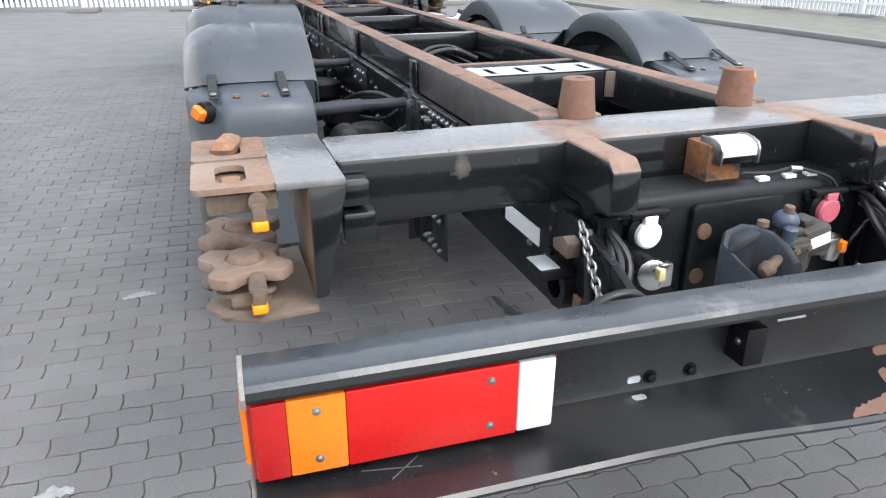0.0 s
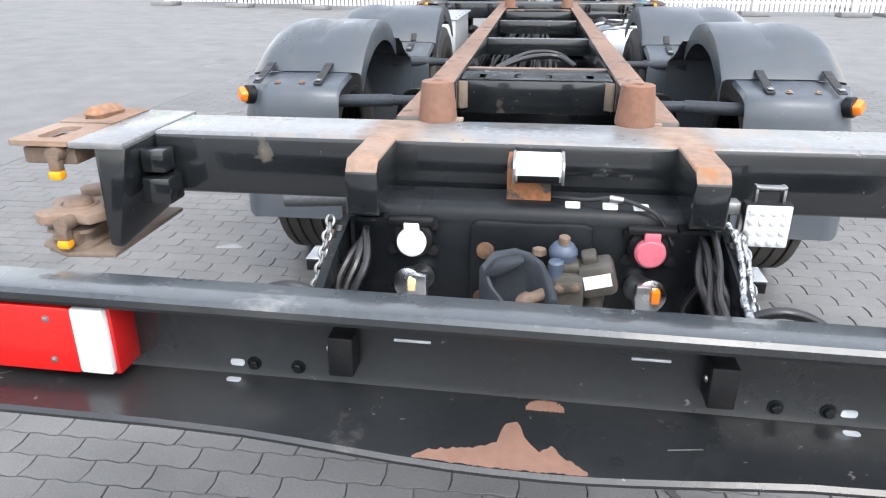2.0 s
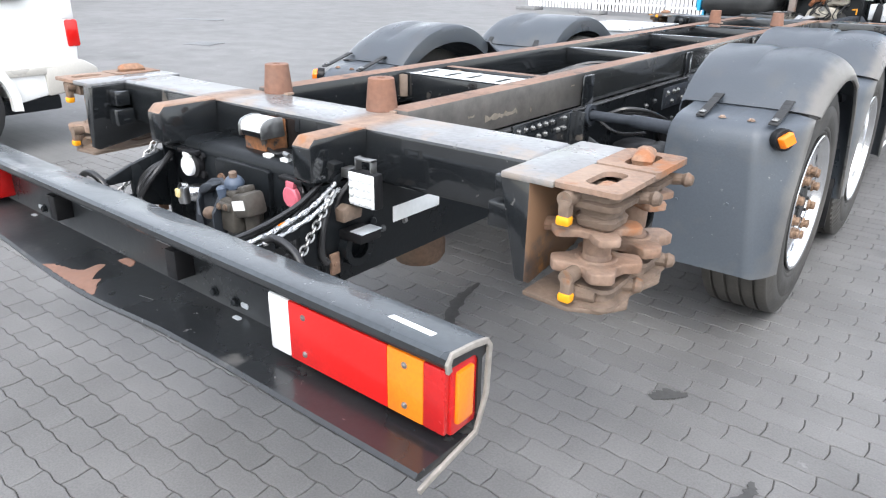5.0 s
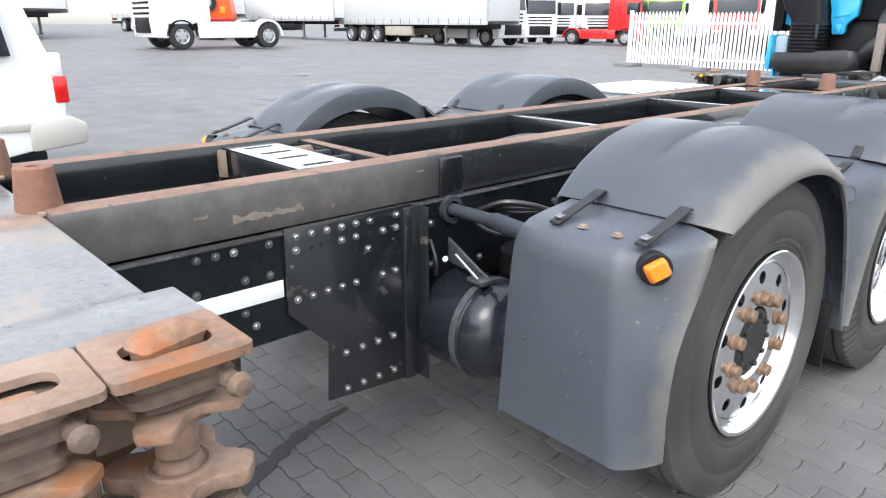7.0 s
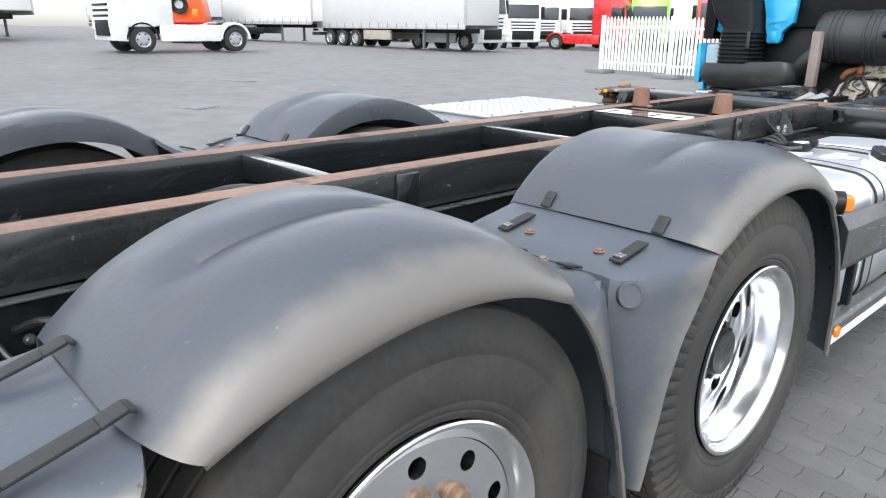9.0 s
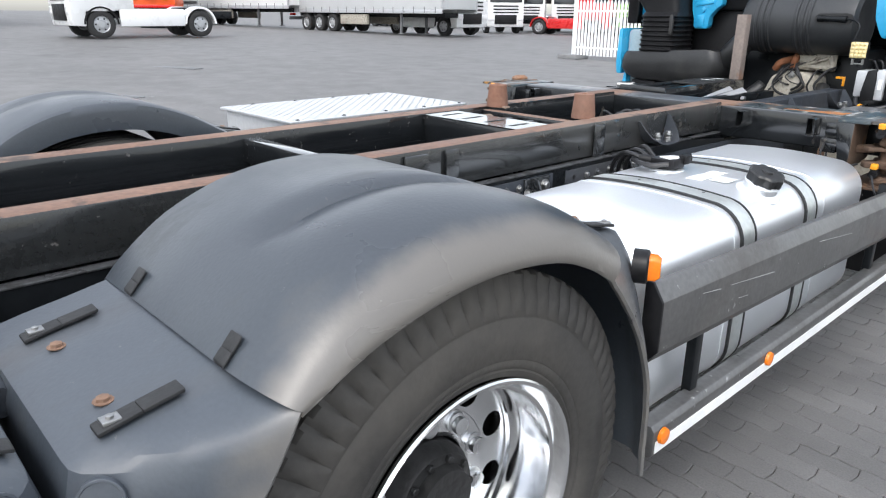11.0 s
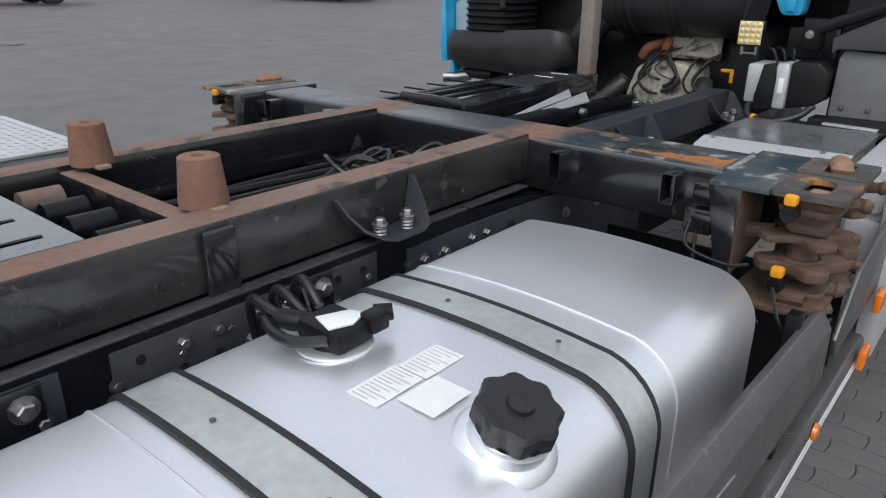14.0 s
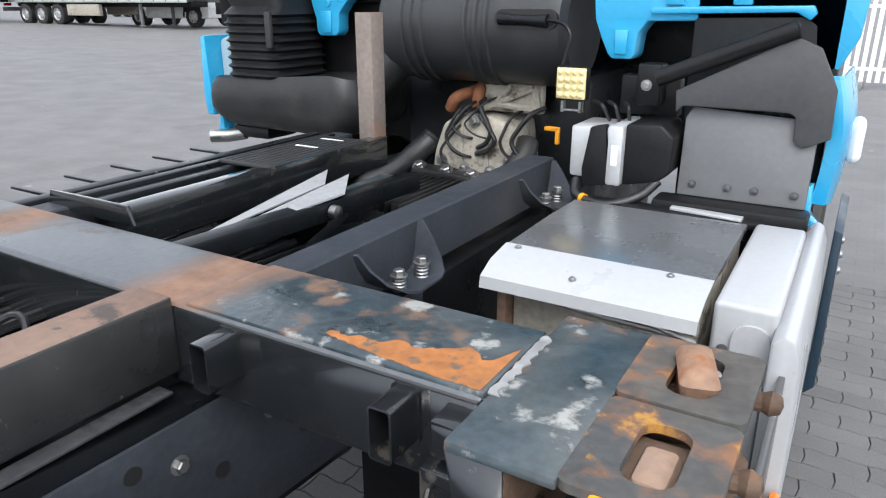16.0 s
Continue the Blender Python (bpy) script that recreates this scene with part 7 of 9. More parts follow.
M["pipe_rust"] = material("orange_pipe_rust", (0.26, 0.10, 0.045), 0.8, 0, 0.35, 20, 0.03)
M["canister"] = material("grey_black_canister", (0.024, 0.026, 0.028), 0.42, 0, 0.2, 6, 0.01, dust=(0.08, 0.078, 0.074), dust_amount=0.35)
M["board"] = material("grey_board", (0.27, 0.275, 0.28), 0.7, 0, 0.15, 20, 0.02)
M["lid"] = material("dark_silver_lid", (0.30, 0.31, 0.32), 0.3, 0.7, 0.15, 4, 0.006, dust=(0.25, 0.25, 0.25), dust_amount=0.4)
M["skirt"] = material("dark_blue_skirt", (0.012, 0.03, 0.05), 0.4, 0, 0.2, 5, 0.01)
M["arch"] = material("grey_arch_plastic", (0.13, 0.135, 0.14), 0.55, 0, 0.12, 6, 0.01, dust=(0.2, 0.2, 0.19), dust_amount=0.4)
M["flap"] = material("dark_flap", (0.05, 0.052, 0.055), 0.6, 0, 0.2, 6, 0.01)
M["liner"] = material("pale_blue_liner", (0.30, 0.40, 0.45), 0.5, 0, 0.12, 5, 0.01)
build_walkway()
build_engine()
build_battery_side()
build_cab()
work_lamp(truck, (0.51, 7.645, 1.278), 0.10, M["led_yellow"], False)


# ---- rear end of the chassis ----
def socket(parent, x, z, lid, name, label):
    bm = B()
    lathe(bm, [(0, 0.046), (0.02, 0.045), (0.026, 0.038), (0.026, 0)], (x, 0.335, z), (0, -1, 0), 28)
    for dx, dz in ((-0.045, 0.03), (0.045, 0.03), (-0.045, -0.03), (0.045, -0.03)):
        lathe(bm, [(0, 0.012), (0.012, 0.012), (0.014, 0)], (x + dx, 0.335, z + dz), (0, -1, 0), 12)
    box(bm, x - 0.05, x + 0.05, 0.30, 0.325, z + 0.036, z + 0.052, 0.004)
    base = part(name, bm, M["black"], parent, label)
    bm = B()
    lathe(bm, [(0, 0.033), (0.012, 0.032), (0.016, 0.027), (0.016, 0)], (x, 0.310, z - 0.004), (0, -1, 0), 26)
    box(bm, x - 0.016, x + 0.018, 0.296, 0.312, z + 0.02, z + 0.042, 0.003)
    part("socket_lid", bm, lid, base)


def chain(bm, a, b, n, r=0.012, t=0.0042):
    a, b = Vector(a), Vector(b)
    d = (b - a) / n
    u = d.normalized()
    side = u.orthogonal().normalized()
    other = u.cross(side)
    for i in range(n):
        c, w = a + d * (i + 0.5), side if i % 2 else other
        ring = [c + u * (d.length * 0.72) * math.cos(t_) + w * r * math.sin(t_) for t_ in (2 * math.pi * j / 10 for j in range(11))]
        sweep(bm, ring, t, 6, caps=False)


def build_rear_end():
    bm = B()
    box(bm, -0.392, 0.392, 0.337, 0.349, 0.60, 0.907, 0.003)
    prism(bm, [(0.335, 0.905), (0.337, 0.918), (0.342, 0.929), (0.352, 0.938), (0.368, 0.942), (0.46, 0.942), (0.46, 0.932), (0.372, 0.932), (0.358, 0.926), (0.349, 0.905)], "x", -0.40, 0.40, 0.0)
    for x in (-0.37, -0.14, 0.14, 0.37):
        lathe(bm, [(0, 0.008), (0.006, 0.007), (0.007, 0)], (x, 0.337, 0.70), (0, -1, 0), 10)
    plate = part("rear_cross_plate", bm, M["chassis"], truck, "black rear cross plate with sockets and air couplings", 30)
    bm = B()
    prism(bm, [(-0.13, 0.66), (0.13, 0.66), (0.135, 0.905), (0.12, 0.912), (-0.115, 0.912), (-0.128, 0.90)], "y", 0.318, 0.337, 0.004)
    part("centre_plate", bm, M["chassis"], plate)
    for x in (-0.095, -0.1):
        bm = B()
        lathe(bm, [(0, 0.02), (0.006, 0.019), (0.008, 0)], (x, 0.318, 0.845 if x > -0.098 else 0.73), (0, -1, 0), 18)
        part("rusty_plug", bm, M["mud"], plate, "round rusty plug")
    socket(plate, -0.257, 0.866, M["white"], "white_socket", "trailer socket with a white lid")
    socket(plate, 0.255, 0.866, M["pink"], "red_socket", "trailer socket with a faded red lid")
    # Air couplings below the sockets.
    for s, tint in ((-1, M["led_yellow"]), (1, M["amber"])):
        bm = B()
        x = s * 0.238
        lathe(bm, [(0, 0.03), (0.03, 0.03), (0.05, 0.024), (0.055, 0.036), (0.075, 0.036), (0.08, 0.02), (0.08, 0)], (x, 0.335, 0.768), (0.3 * s, -1, 0.15), 20)
        box(bm, x - 0.012, x + 0.022, 0.25, 0.275, 0.75, 0.808, 0.006)
        cup = part("air_coupling", bm, M["alloy_dull"], plate, "grey metal air coupling")
        bm = B()
        box(bm, x + 0.02 * s, x + 0.02 * s + 0.018, 0.243, 0.268, 0.77, 0.80, 0.004)
        part("coupling_tab", bm, tint, cup)
    # Trailer coupling in the middle: a thick cast mouth with two wings, its pin, valve body and motor.
    bm = B()
    wall = [(-0.045, 0.180, 0.775), (-0.085, 0.212, 0.812), (-0.102, 0.248, 0.842), (-0.078, 0.272, 0.864), (-0.030, 0.280, 0.872), (0.005, 0.270, 0.868), (0.034, 0.240, 0.860), (0.054, 0.205, 0.842), (0.064, 0.168, 0.806)]
    mid, w = Vector((-0.02, 0.20)), 0.020
    rings = []
    for x, y, z in wall:
        d = (Vector((x, y)) - mid).normalized()
        a, b = Vector((x, y)) - d * w, Vector((x, y))
        rings.append([bm.verts.new(c) for c in ((a.x, a.y, z - 0.125), (b.x, b.y, z - 0.125), (b.x, b.y, z - 0.008), (b.x - d.x * 0.006, b.y - d.y * 0.006, z), (a.x + d.x * 0.005, a.y + d.y * 0.005, z - 0.003), (a.x, a.y, z - 0.012))])
    for a, b in zip(rings, rings[1:]):
        for q in range(6):
            bm.faces.new((a[q], a[(q + 1) % 6], b[(q + 1) % 6], b[q]))
    bm.faces.new(rings[0]), bm.faces.new(rings[-1][::-1])
    bmesh.ops.recalc_face_normals(bm, faces=bm.faces)
    hook = part("coupling_mouth", bm, M["jaw"], truck, "large grey cast coupling mouth with valves", 30)
    bm = B()
    prism(bm, [(-0.095, 0.828), (-0.07, 0.855), (-0.02, 0.868), (-0.005, 0.862), (-0.025, 0.845), (-0.07, 0.82)], "y", 0.222, 0.262, 0.008, 0, 2)
    part("mouth_lip", bm, M["jaw"], hook)
    bm = B()
    box(bm, 0.048, 0.116, 0.200, 0.272, 0.742, 0.846, 0.010)
    box(bm, 0.056, 0.108, 0.190, 0.204, 0.812, 0.834, 0.004)
    box(bm, 0.060, 0.105, 0.215, 0.262, 0.843, 0.866, 0.008)
    lathe(bm, [(-0.05, 0), (-0.05, 0.022), (0, 0.026), (0.008, 0.018), (0.008, 0)], (0.138, 0.25, 0.80), (0, 0, 1), 16)
    box(bm, 0.04, 0.10, 0.26, 0.322, 0.75, 0.82, 0.006)
    part("valve_body", bm, M["casting_dark"], hook, "dusty brown-grey valve body", 30)
    bm = B()
    box(bm, 0.104, 0.180, 0.203, 0.275, 0.797, 0.868, 0.014)
    box(bm, 0.118, 0.150, 0.225, 0.268, 0.862, 0.886, 0.006)
    turn = Matrix.Translation((0.142, 0.24, 0.832)) @ Matrix.Rotation(radians(-14), 4, "Y") @ Matrix.Translation((-0.142, -0.24, -0.832))
    bmesh.ops.transform(bm, matrix=turn, verts=bm.verts)
    motor = part("motor", bm, M["casting_dark"], hook, "brown-grey motor housing", 30)
    bm = B()
    box(bm, 0.114, 0.169, 0.2015, 0.2035, 0.822, 0.850, 0)
    bmesh.ops.transform(bm, matrix=turn, verts=bm.verts)
    part("white_label", bm, M["white"], hook, "small white label")
    for x, z in ((0.064, 0.822), (0.096, 0.826)):
        bm = B()
        bolt(bm, (x, 0.19, z), (0, -1, 0), 0.007, 0.006)
        part("valve_bolt", bm, M["rust_dark"], hook)
    bm = B()
    lathe(bm, [(0, 0.026), (0.014, 0.030), (0.020, 0.029), (0.030, 0.023), (0.034, 0.018), (0.034, 0)], (0.070, 0.247, 0.866), (0.05, -0.1, 1), 20)
    part("blue_cap", bm, M["sock_blue"], hook)
    bm = B()
    lathe(bm, [(-0.02, 0.013), (0, 0.015), (0.014, 0.016), (0.018, 0.011), (0.018, 0)], (0.056, 0.212, 0.858), (0.0, -0.1, 1), 16)
    part("blue_cap", bm, M["sock_blue"], hook)
    bm = B()
    lathe(bm, [(0, 0.012), (0.016, 0.012), (0.018, 0.010), (0.018, 0)], (0.071, 0.244, 0.898), (0.05, -0.1, 1), 12)
    part("cap_nipple", bm, M["rust_dark"], hook)
    bm = B()
    lathe(bm, [(-0.02, 0), (-0.018, 0.012), (-0.006, 0.019), (0.008, 0.019), (0.016, 0.013), (0.05, 0.012), (0.05, 0)], (-0.002, 0.200, 0.785), (0.8, 0.2, 0.35), 16)
    part("rusty_pin", bm, M["rust_dark"], hook, "rusty coupling pin")
    bm = B()
    lathe(bm, [(0, 0.016), (0.012, 0.015), (0.016, 0)], (0.022, 0.262, 0.866), (0, 0, 1), 6)
    part("hex_nut", bm, M["rust_dark"], hook)
    # Number plate lamp on its rusty foot.
    bm = B()
    box(bm, -0.055, 0.043, 0.388, 0.475, 0.938, 1.03, 0.003)
    foot = part("lamp_foot", bm, M["lamp_rust"], truck, "rusty lamp foot")
    bm = B()
    cover = [(0.362, 1.004), (0.362, 1.020), (0.370, 1.033), (0.388, 1.041), (0.412, 1.044), (0.440, 1.040), (0.446, 0.986), (0.376, 0.986)]
    prism(bm, cover, "x", -0.038, 0.064, 0.005, 0, 3)
    part("plate_lamp", bm, M["paint_white"], foot, "white half-round plate lamp")
    for x in (-0.040, 0.066):
        bm = B()
        prism(bm, [(0.358, 0.986), (0.358, 1.022), (0.367, 1.036), (0.387, 1.044), (0.412, 1.047), (0.442, 1.042), (0.448, 0.984)], "x", x - 0.003, x + 0.003, 0.002)
        part("end_rim", bm, M["chrome"], foot)
    bm = B()
    prism(bm, [(0.366, 0.988), (0.360, 1.005), (0.385, 1.007), (0.385, 0.988)], "x", -0.032, 0.058, 0.002)
    part("lamp_glass", bm, M["black"], foot)
    # Clips and a cable on the top flange.
    for x in (0.09, 0.17, 0.235):
        bm = B()
        box(bm, x - 0.016, x + 0.016, 0.352, 0.372, 0.938, 0.949, 0.002)
        part("cable_clip", bm, M["white"], plate)
    bm = B()
    sweep(bm, curve_points([(0.04, 0.40, 0.95), (0.12, 0.37, 0.953), (0.17, 0.362, 0.962), (0.22, 0.35, 0.955), (0.27, 0.325, 0.935), (0.30, 0.31, 0.88)], 6), 0.0045, 7)
    part("lamp_cable", bm, M["hose"], plate)
    bm = B()
    sweep(bm, [(0.168, 0.36, 0.962), (0.196, 0.354, 0.960)], 0.008, 10)
    part("cable_plug", bm, M["chrome"], plate)
    work_lamp(truck, (0.493, 0.345, 0.918), 0.10, M["led"], True)
    bm = B()
    box(bm, 0.40, 0.44, 0.36, 0.40, 0.935, 0.962, 0.003)
    part("lamp_stay", bm, M["chrome"], truck)
    bm = B()
    sweep(bm, curve_points([(0.45, 0.38, 0.95), (0.43, 0.33, 0.90), (0.41, 0.31, 0.84), (0.37, 0.30, 0.80), (0.34, 0.31, 0.73), (0.36, 0.30, 0.66)], 6), 0.007, 8)
    part("lamp_cable", bm, M["hose"], truck)
    # Bumper arms and their gear on both sides.
    # Each arm has a rectangular cut-out and ends in a ring; the rail's flange lies above it.
    bm = B()
    for pts in ([(-0.045, 0.745), (-0.045, 0.825), (0.105, 0.832), (0.105, 0.735)], [(0.105, 0.812), (0.105, 0.832), (0.185, 0.862), (0.185, 0.812)],
                [(0.105, 0.735), (0.105, 0.763), (0.185, 0.763), (0.185, 0.722)], [(0.185, 0.722), (0.185, 0.862), (0.33, 0.90), (0.42, 0.905), (0.46, 0.84), (0.46, 0.72), (0.41, 0.69), (0.33, 0.69), (0.25, 0.712)]):
        prism(bm, pts, "x", 0.402, 0.422, 0.002)
    arm = part("bumper_arm", bm, M["chassis"], truck, "black bumper arm with a cut-out and hoses")
    bm = B()
    ring = [(0.372 + 0.055 * math.cos(i * math.pi / 12), 0.737 + 0.055 * math.sin(i * math.pi / 12)) for i in range(24)]
    hole = [(0.372 + 0.034 * math.cos(i * math.pi / 12), 0.737 + 0.034 * math.sin(i * math.pi / 12)) for i in range(24)]
    holed(bm, ring, hole, "x", 0.422, 0.452)
    lathe(bm, [(0, 0.012), (0.008, 0.012), (0.009, 0)], (0.422, 0.452, 0.785), (1, 0, 0), 14)
    part("pivot_ring", bm, M["chassis"], arm, "", 40)
    bm = B()
    prism(bm, [(0.312, 0.825), (0.31, 0.862), (0.335, 0.872), (0.385, 0.850), (0.38, 0.826)], "x", 0.422, 0.456, 0.004)
    part("rusty_block", bm, M["rust_dark"], arm)
    bm = B()
    box(bm, 0.425, 0.434, 0.278, 0.312, 0.674, 0.738, 0.003)
    bolt(bm, (0.434, 0.294, 0.705), (1, 0, 0), 0.008, 0.005)
    part("rusty_tab", bm, M["rust"], arm, "small rusty tab")
    bm = B()
    sweep(bm, curve_points([(0.415, 0.30, 0.895), (0.428, 0.26, 0.82), (0.43, 0.25, 0.75), (0.44, 0.26, 0.72)], 6), 0.011, 10)
    part("thick_hose", bm, M["hose"], arm)
    bm = B()
    sweep(bm, curve_points([(0.37, 0.10, 0.74), (0.395, 0.09, 0.815), (0.455, 0.08, 0.850), (0.53, 0.08, 0.825), (0.60, 0.06, 0.75)], 7), 0.011, 10)
    part("arched_hose", bm, M["hose"], arm)
    for k in range(3):
        bm = B()
        sweep(bm, curve_points([(0.36, 0.31, 0.89 - 0.01 * k), (0.345 + 0.02 * k, 0.24, 0.84), (0.37 + 0.015 * k, 0.2, 0.78), (0.40 - 0.03 * k, 0.18, 0.71), (0.41, 0.22, 0.64)], 6), 0.009, 8)
        part("hanging_hose", bm, M["hose"], arm)
    bm = B()
    chain(bm, (0.434, 0.30, 0.915), (0.450, 0.13, 0.74), 13, 0.009, 0.0034)
    part("chain", bm, M["chrome"], arm, "short steel chain")
    bm = B()
    box(bm, 0.422, 0.508, 0.322, 0.402, 0.772, 0.798, 0.003)
    part("black_box", bm, M["black"], arm)
    bm = B()
    box(bm, 0.462, 0.510, 0.326, 0.404, 0.798, 0.801, 0.001)
    part("box_top", bm, M["plate"], arm, "pale galvanised lid")
    both_sides(arm)
    # Lines in silver tape and black hoses that run down the right arm to the bumper.
    for x, dz, r, m, name in ((0.418, 0.0, 0.0065, "foil", "wrapped_line"), (0.434, -0.012, 0.006, "foil", "wrapped_line"), (0.375, 0.004, 0.007, "hose", "black_hose"), (0.36, -0.016, 0.007, "hose", "black_hose")):
        pts = curve_points([(x - 0.01, 0.33, 0.925 + dz), (x, 0.285, 0.908 + dz), (x, 0.22, 0.878 + dz), (x - 0.015, 0.13, 0.848 + dz), (x - 0.02, 0.05, 0.836 + dz), (x - 0.05, -0.03, 0.82 + dz)], 6)
        bm = B()
        sweep(bm, pts, [r + (0.0015 * math.sin(i * 2.1) if m == "foil" else 0) for i in range(len(pts))], 9)
        part(name, bm, M[m], arm, "line wrapped in crumpled silver tape" if m == "foil" else "")
    # Air tanks and rods under the frame, ahead of the beam.
    at = (0, 1.83, 0.530)
    bm = B()
    lathe(bm, [(0.40, 0), (0.40, 0.12), (0.415, 0.155), (0.43, 0.163), (0.600, 0.163), (0.604, 0.159), (0.625, 0.159), (0.660, 0.150), (0.695, 0.122), (0.718, 0.080), (0.728, 0.035), (0.729, 0)], at, (1, 0, 0), 48)
    tank = part("air_tank", bm, M["airtank"], truck, "glossy black air tank with a steel band")
    bm = B()
    lathe(bm, [(0.573, 0.163), (0.573, 0.167), (0.598, 0.167), (0.598, 0.163)], at, (1, 0, 0), 48)
    part("tank_band", bm, M["bolt"], tank, "dull steel band")
    bm = B()
    box(bm, 0.555, 0.625, 1.755, 1.805, 0.697, 0.712, 0.003)
    prism(bm, [(0.42, 0.72), (0.56, 0.705), (0.60, 0.712), (0.56, 0.728), (0.42, 0.80)], "y", 1.80, 1.81, 0.002)
    part("tank_bracket", bm, M["bolt"], tank)
    bm = B()
    sweep(bm, [(0.60, 1.76, 0.715), (0.51, 1.75, 0.775)], 0.005, 8)
    part("stay_rod", bm, M["chrome"], tank)
    bm = B()
    lathe(bm, [(0, 0.009), (0.012, 0.009), (0.016, 0.006), (0.016, 0)], (0.47, 1.745, 0.752), (0.6, -0.75, 0.2), 12)
    part("fitting", bm, M["white"], tank, "small white plug")
    both_sides(tank)
    for p in ([(0.40, 1.74, 0.80), (0.44, 1.73, 0.74), (0.43, 1.74, 0.69), (0.40, 1.76, 0.71)], [(0.40, 1.9, 0.86), (0.48, 1.95, 0.80), (0.55, 2.1, 0.78)]):
        bm = B()
        sweep(bm, curve_points(p, 6), 0.008, 8)
        both_sides(part("air_line", bm, M["hose"], truck))
    bm = B()
    sweep(bm, [(-0.92, 1.32, 0.60), (-0.66, 1.30, 0.62)], 0.03, 14)
    sweep(bm, [(-0.66, 1.30, 0.62), (-0.40, 1.28, 0.64)], 0.014, 12)
    part("damper", bm, M["bolt"], truck, "dark steering damper rod")
    for i in range(5):
        bm = B()
        sweep(bm, curve_points([(-0.80 + 0.02 * i, 1.36, 0.80), (-0.70, 1.34, 0.70 - 0.02 * i), (-0.58, 1.32, 0.69 - 0.022 * i), (-0.46, 1.32, 0.78)], 7), 0.008, 8)
        part("looped_hose", bm, M["hose"], truck)
    # Axles and springs.
    for y in AXLES:
        bm = B()
        sweep(bm, [(-0.95, y, 0.50), (0.95, y, 0.50)], 0.075, 16)
        lathe(bm, [(-0.16, 0), (-0.16, 0.12), (-0.08, 0.2), (0.08, 0.2), (0.16, 0.12), (0.16, 0)], (0, y, 0.5), (1, 0, 0), 28)
        part("axle", bm, M["chassis"], truck, "black truck axle")
        for s in (-1, 1):
            for dy in (-0.28, 0.28):
                bm = B()
                lathe(bm, [(0, 0.10), (0.02, 0.115), (0.09, 0.12), (0.11, 0.10), (0.13, 0.12), (0.2, 0.115), (0.22, 0.08), (0.22, 0)], (s * 0.52, y + dy, 0.52), (0, 0, 1), 24)
                part("air_spring", bm, M["black"], truck)


M["foil"] = material("crumpled_foil", (0.45, 0.46, 0.47), 0.3, 0.8, 0.3, 60, 0.2)
M["airtank"] = material("glossy_black_tank", (0.012, 0.014, 0.018), 0.2, 0, 0.2, 5, 0.004)
build_rear_end()


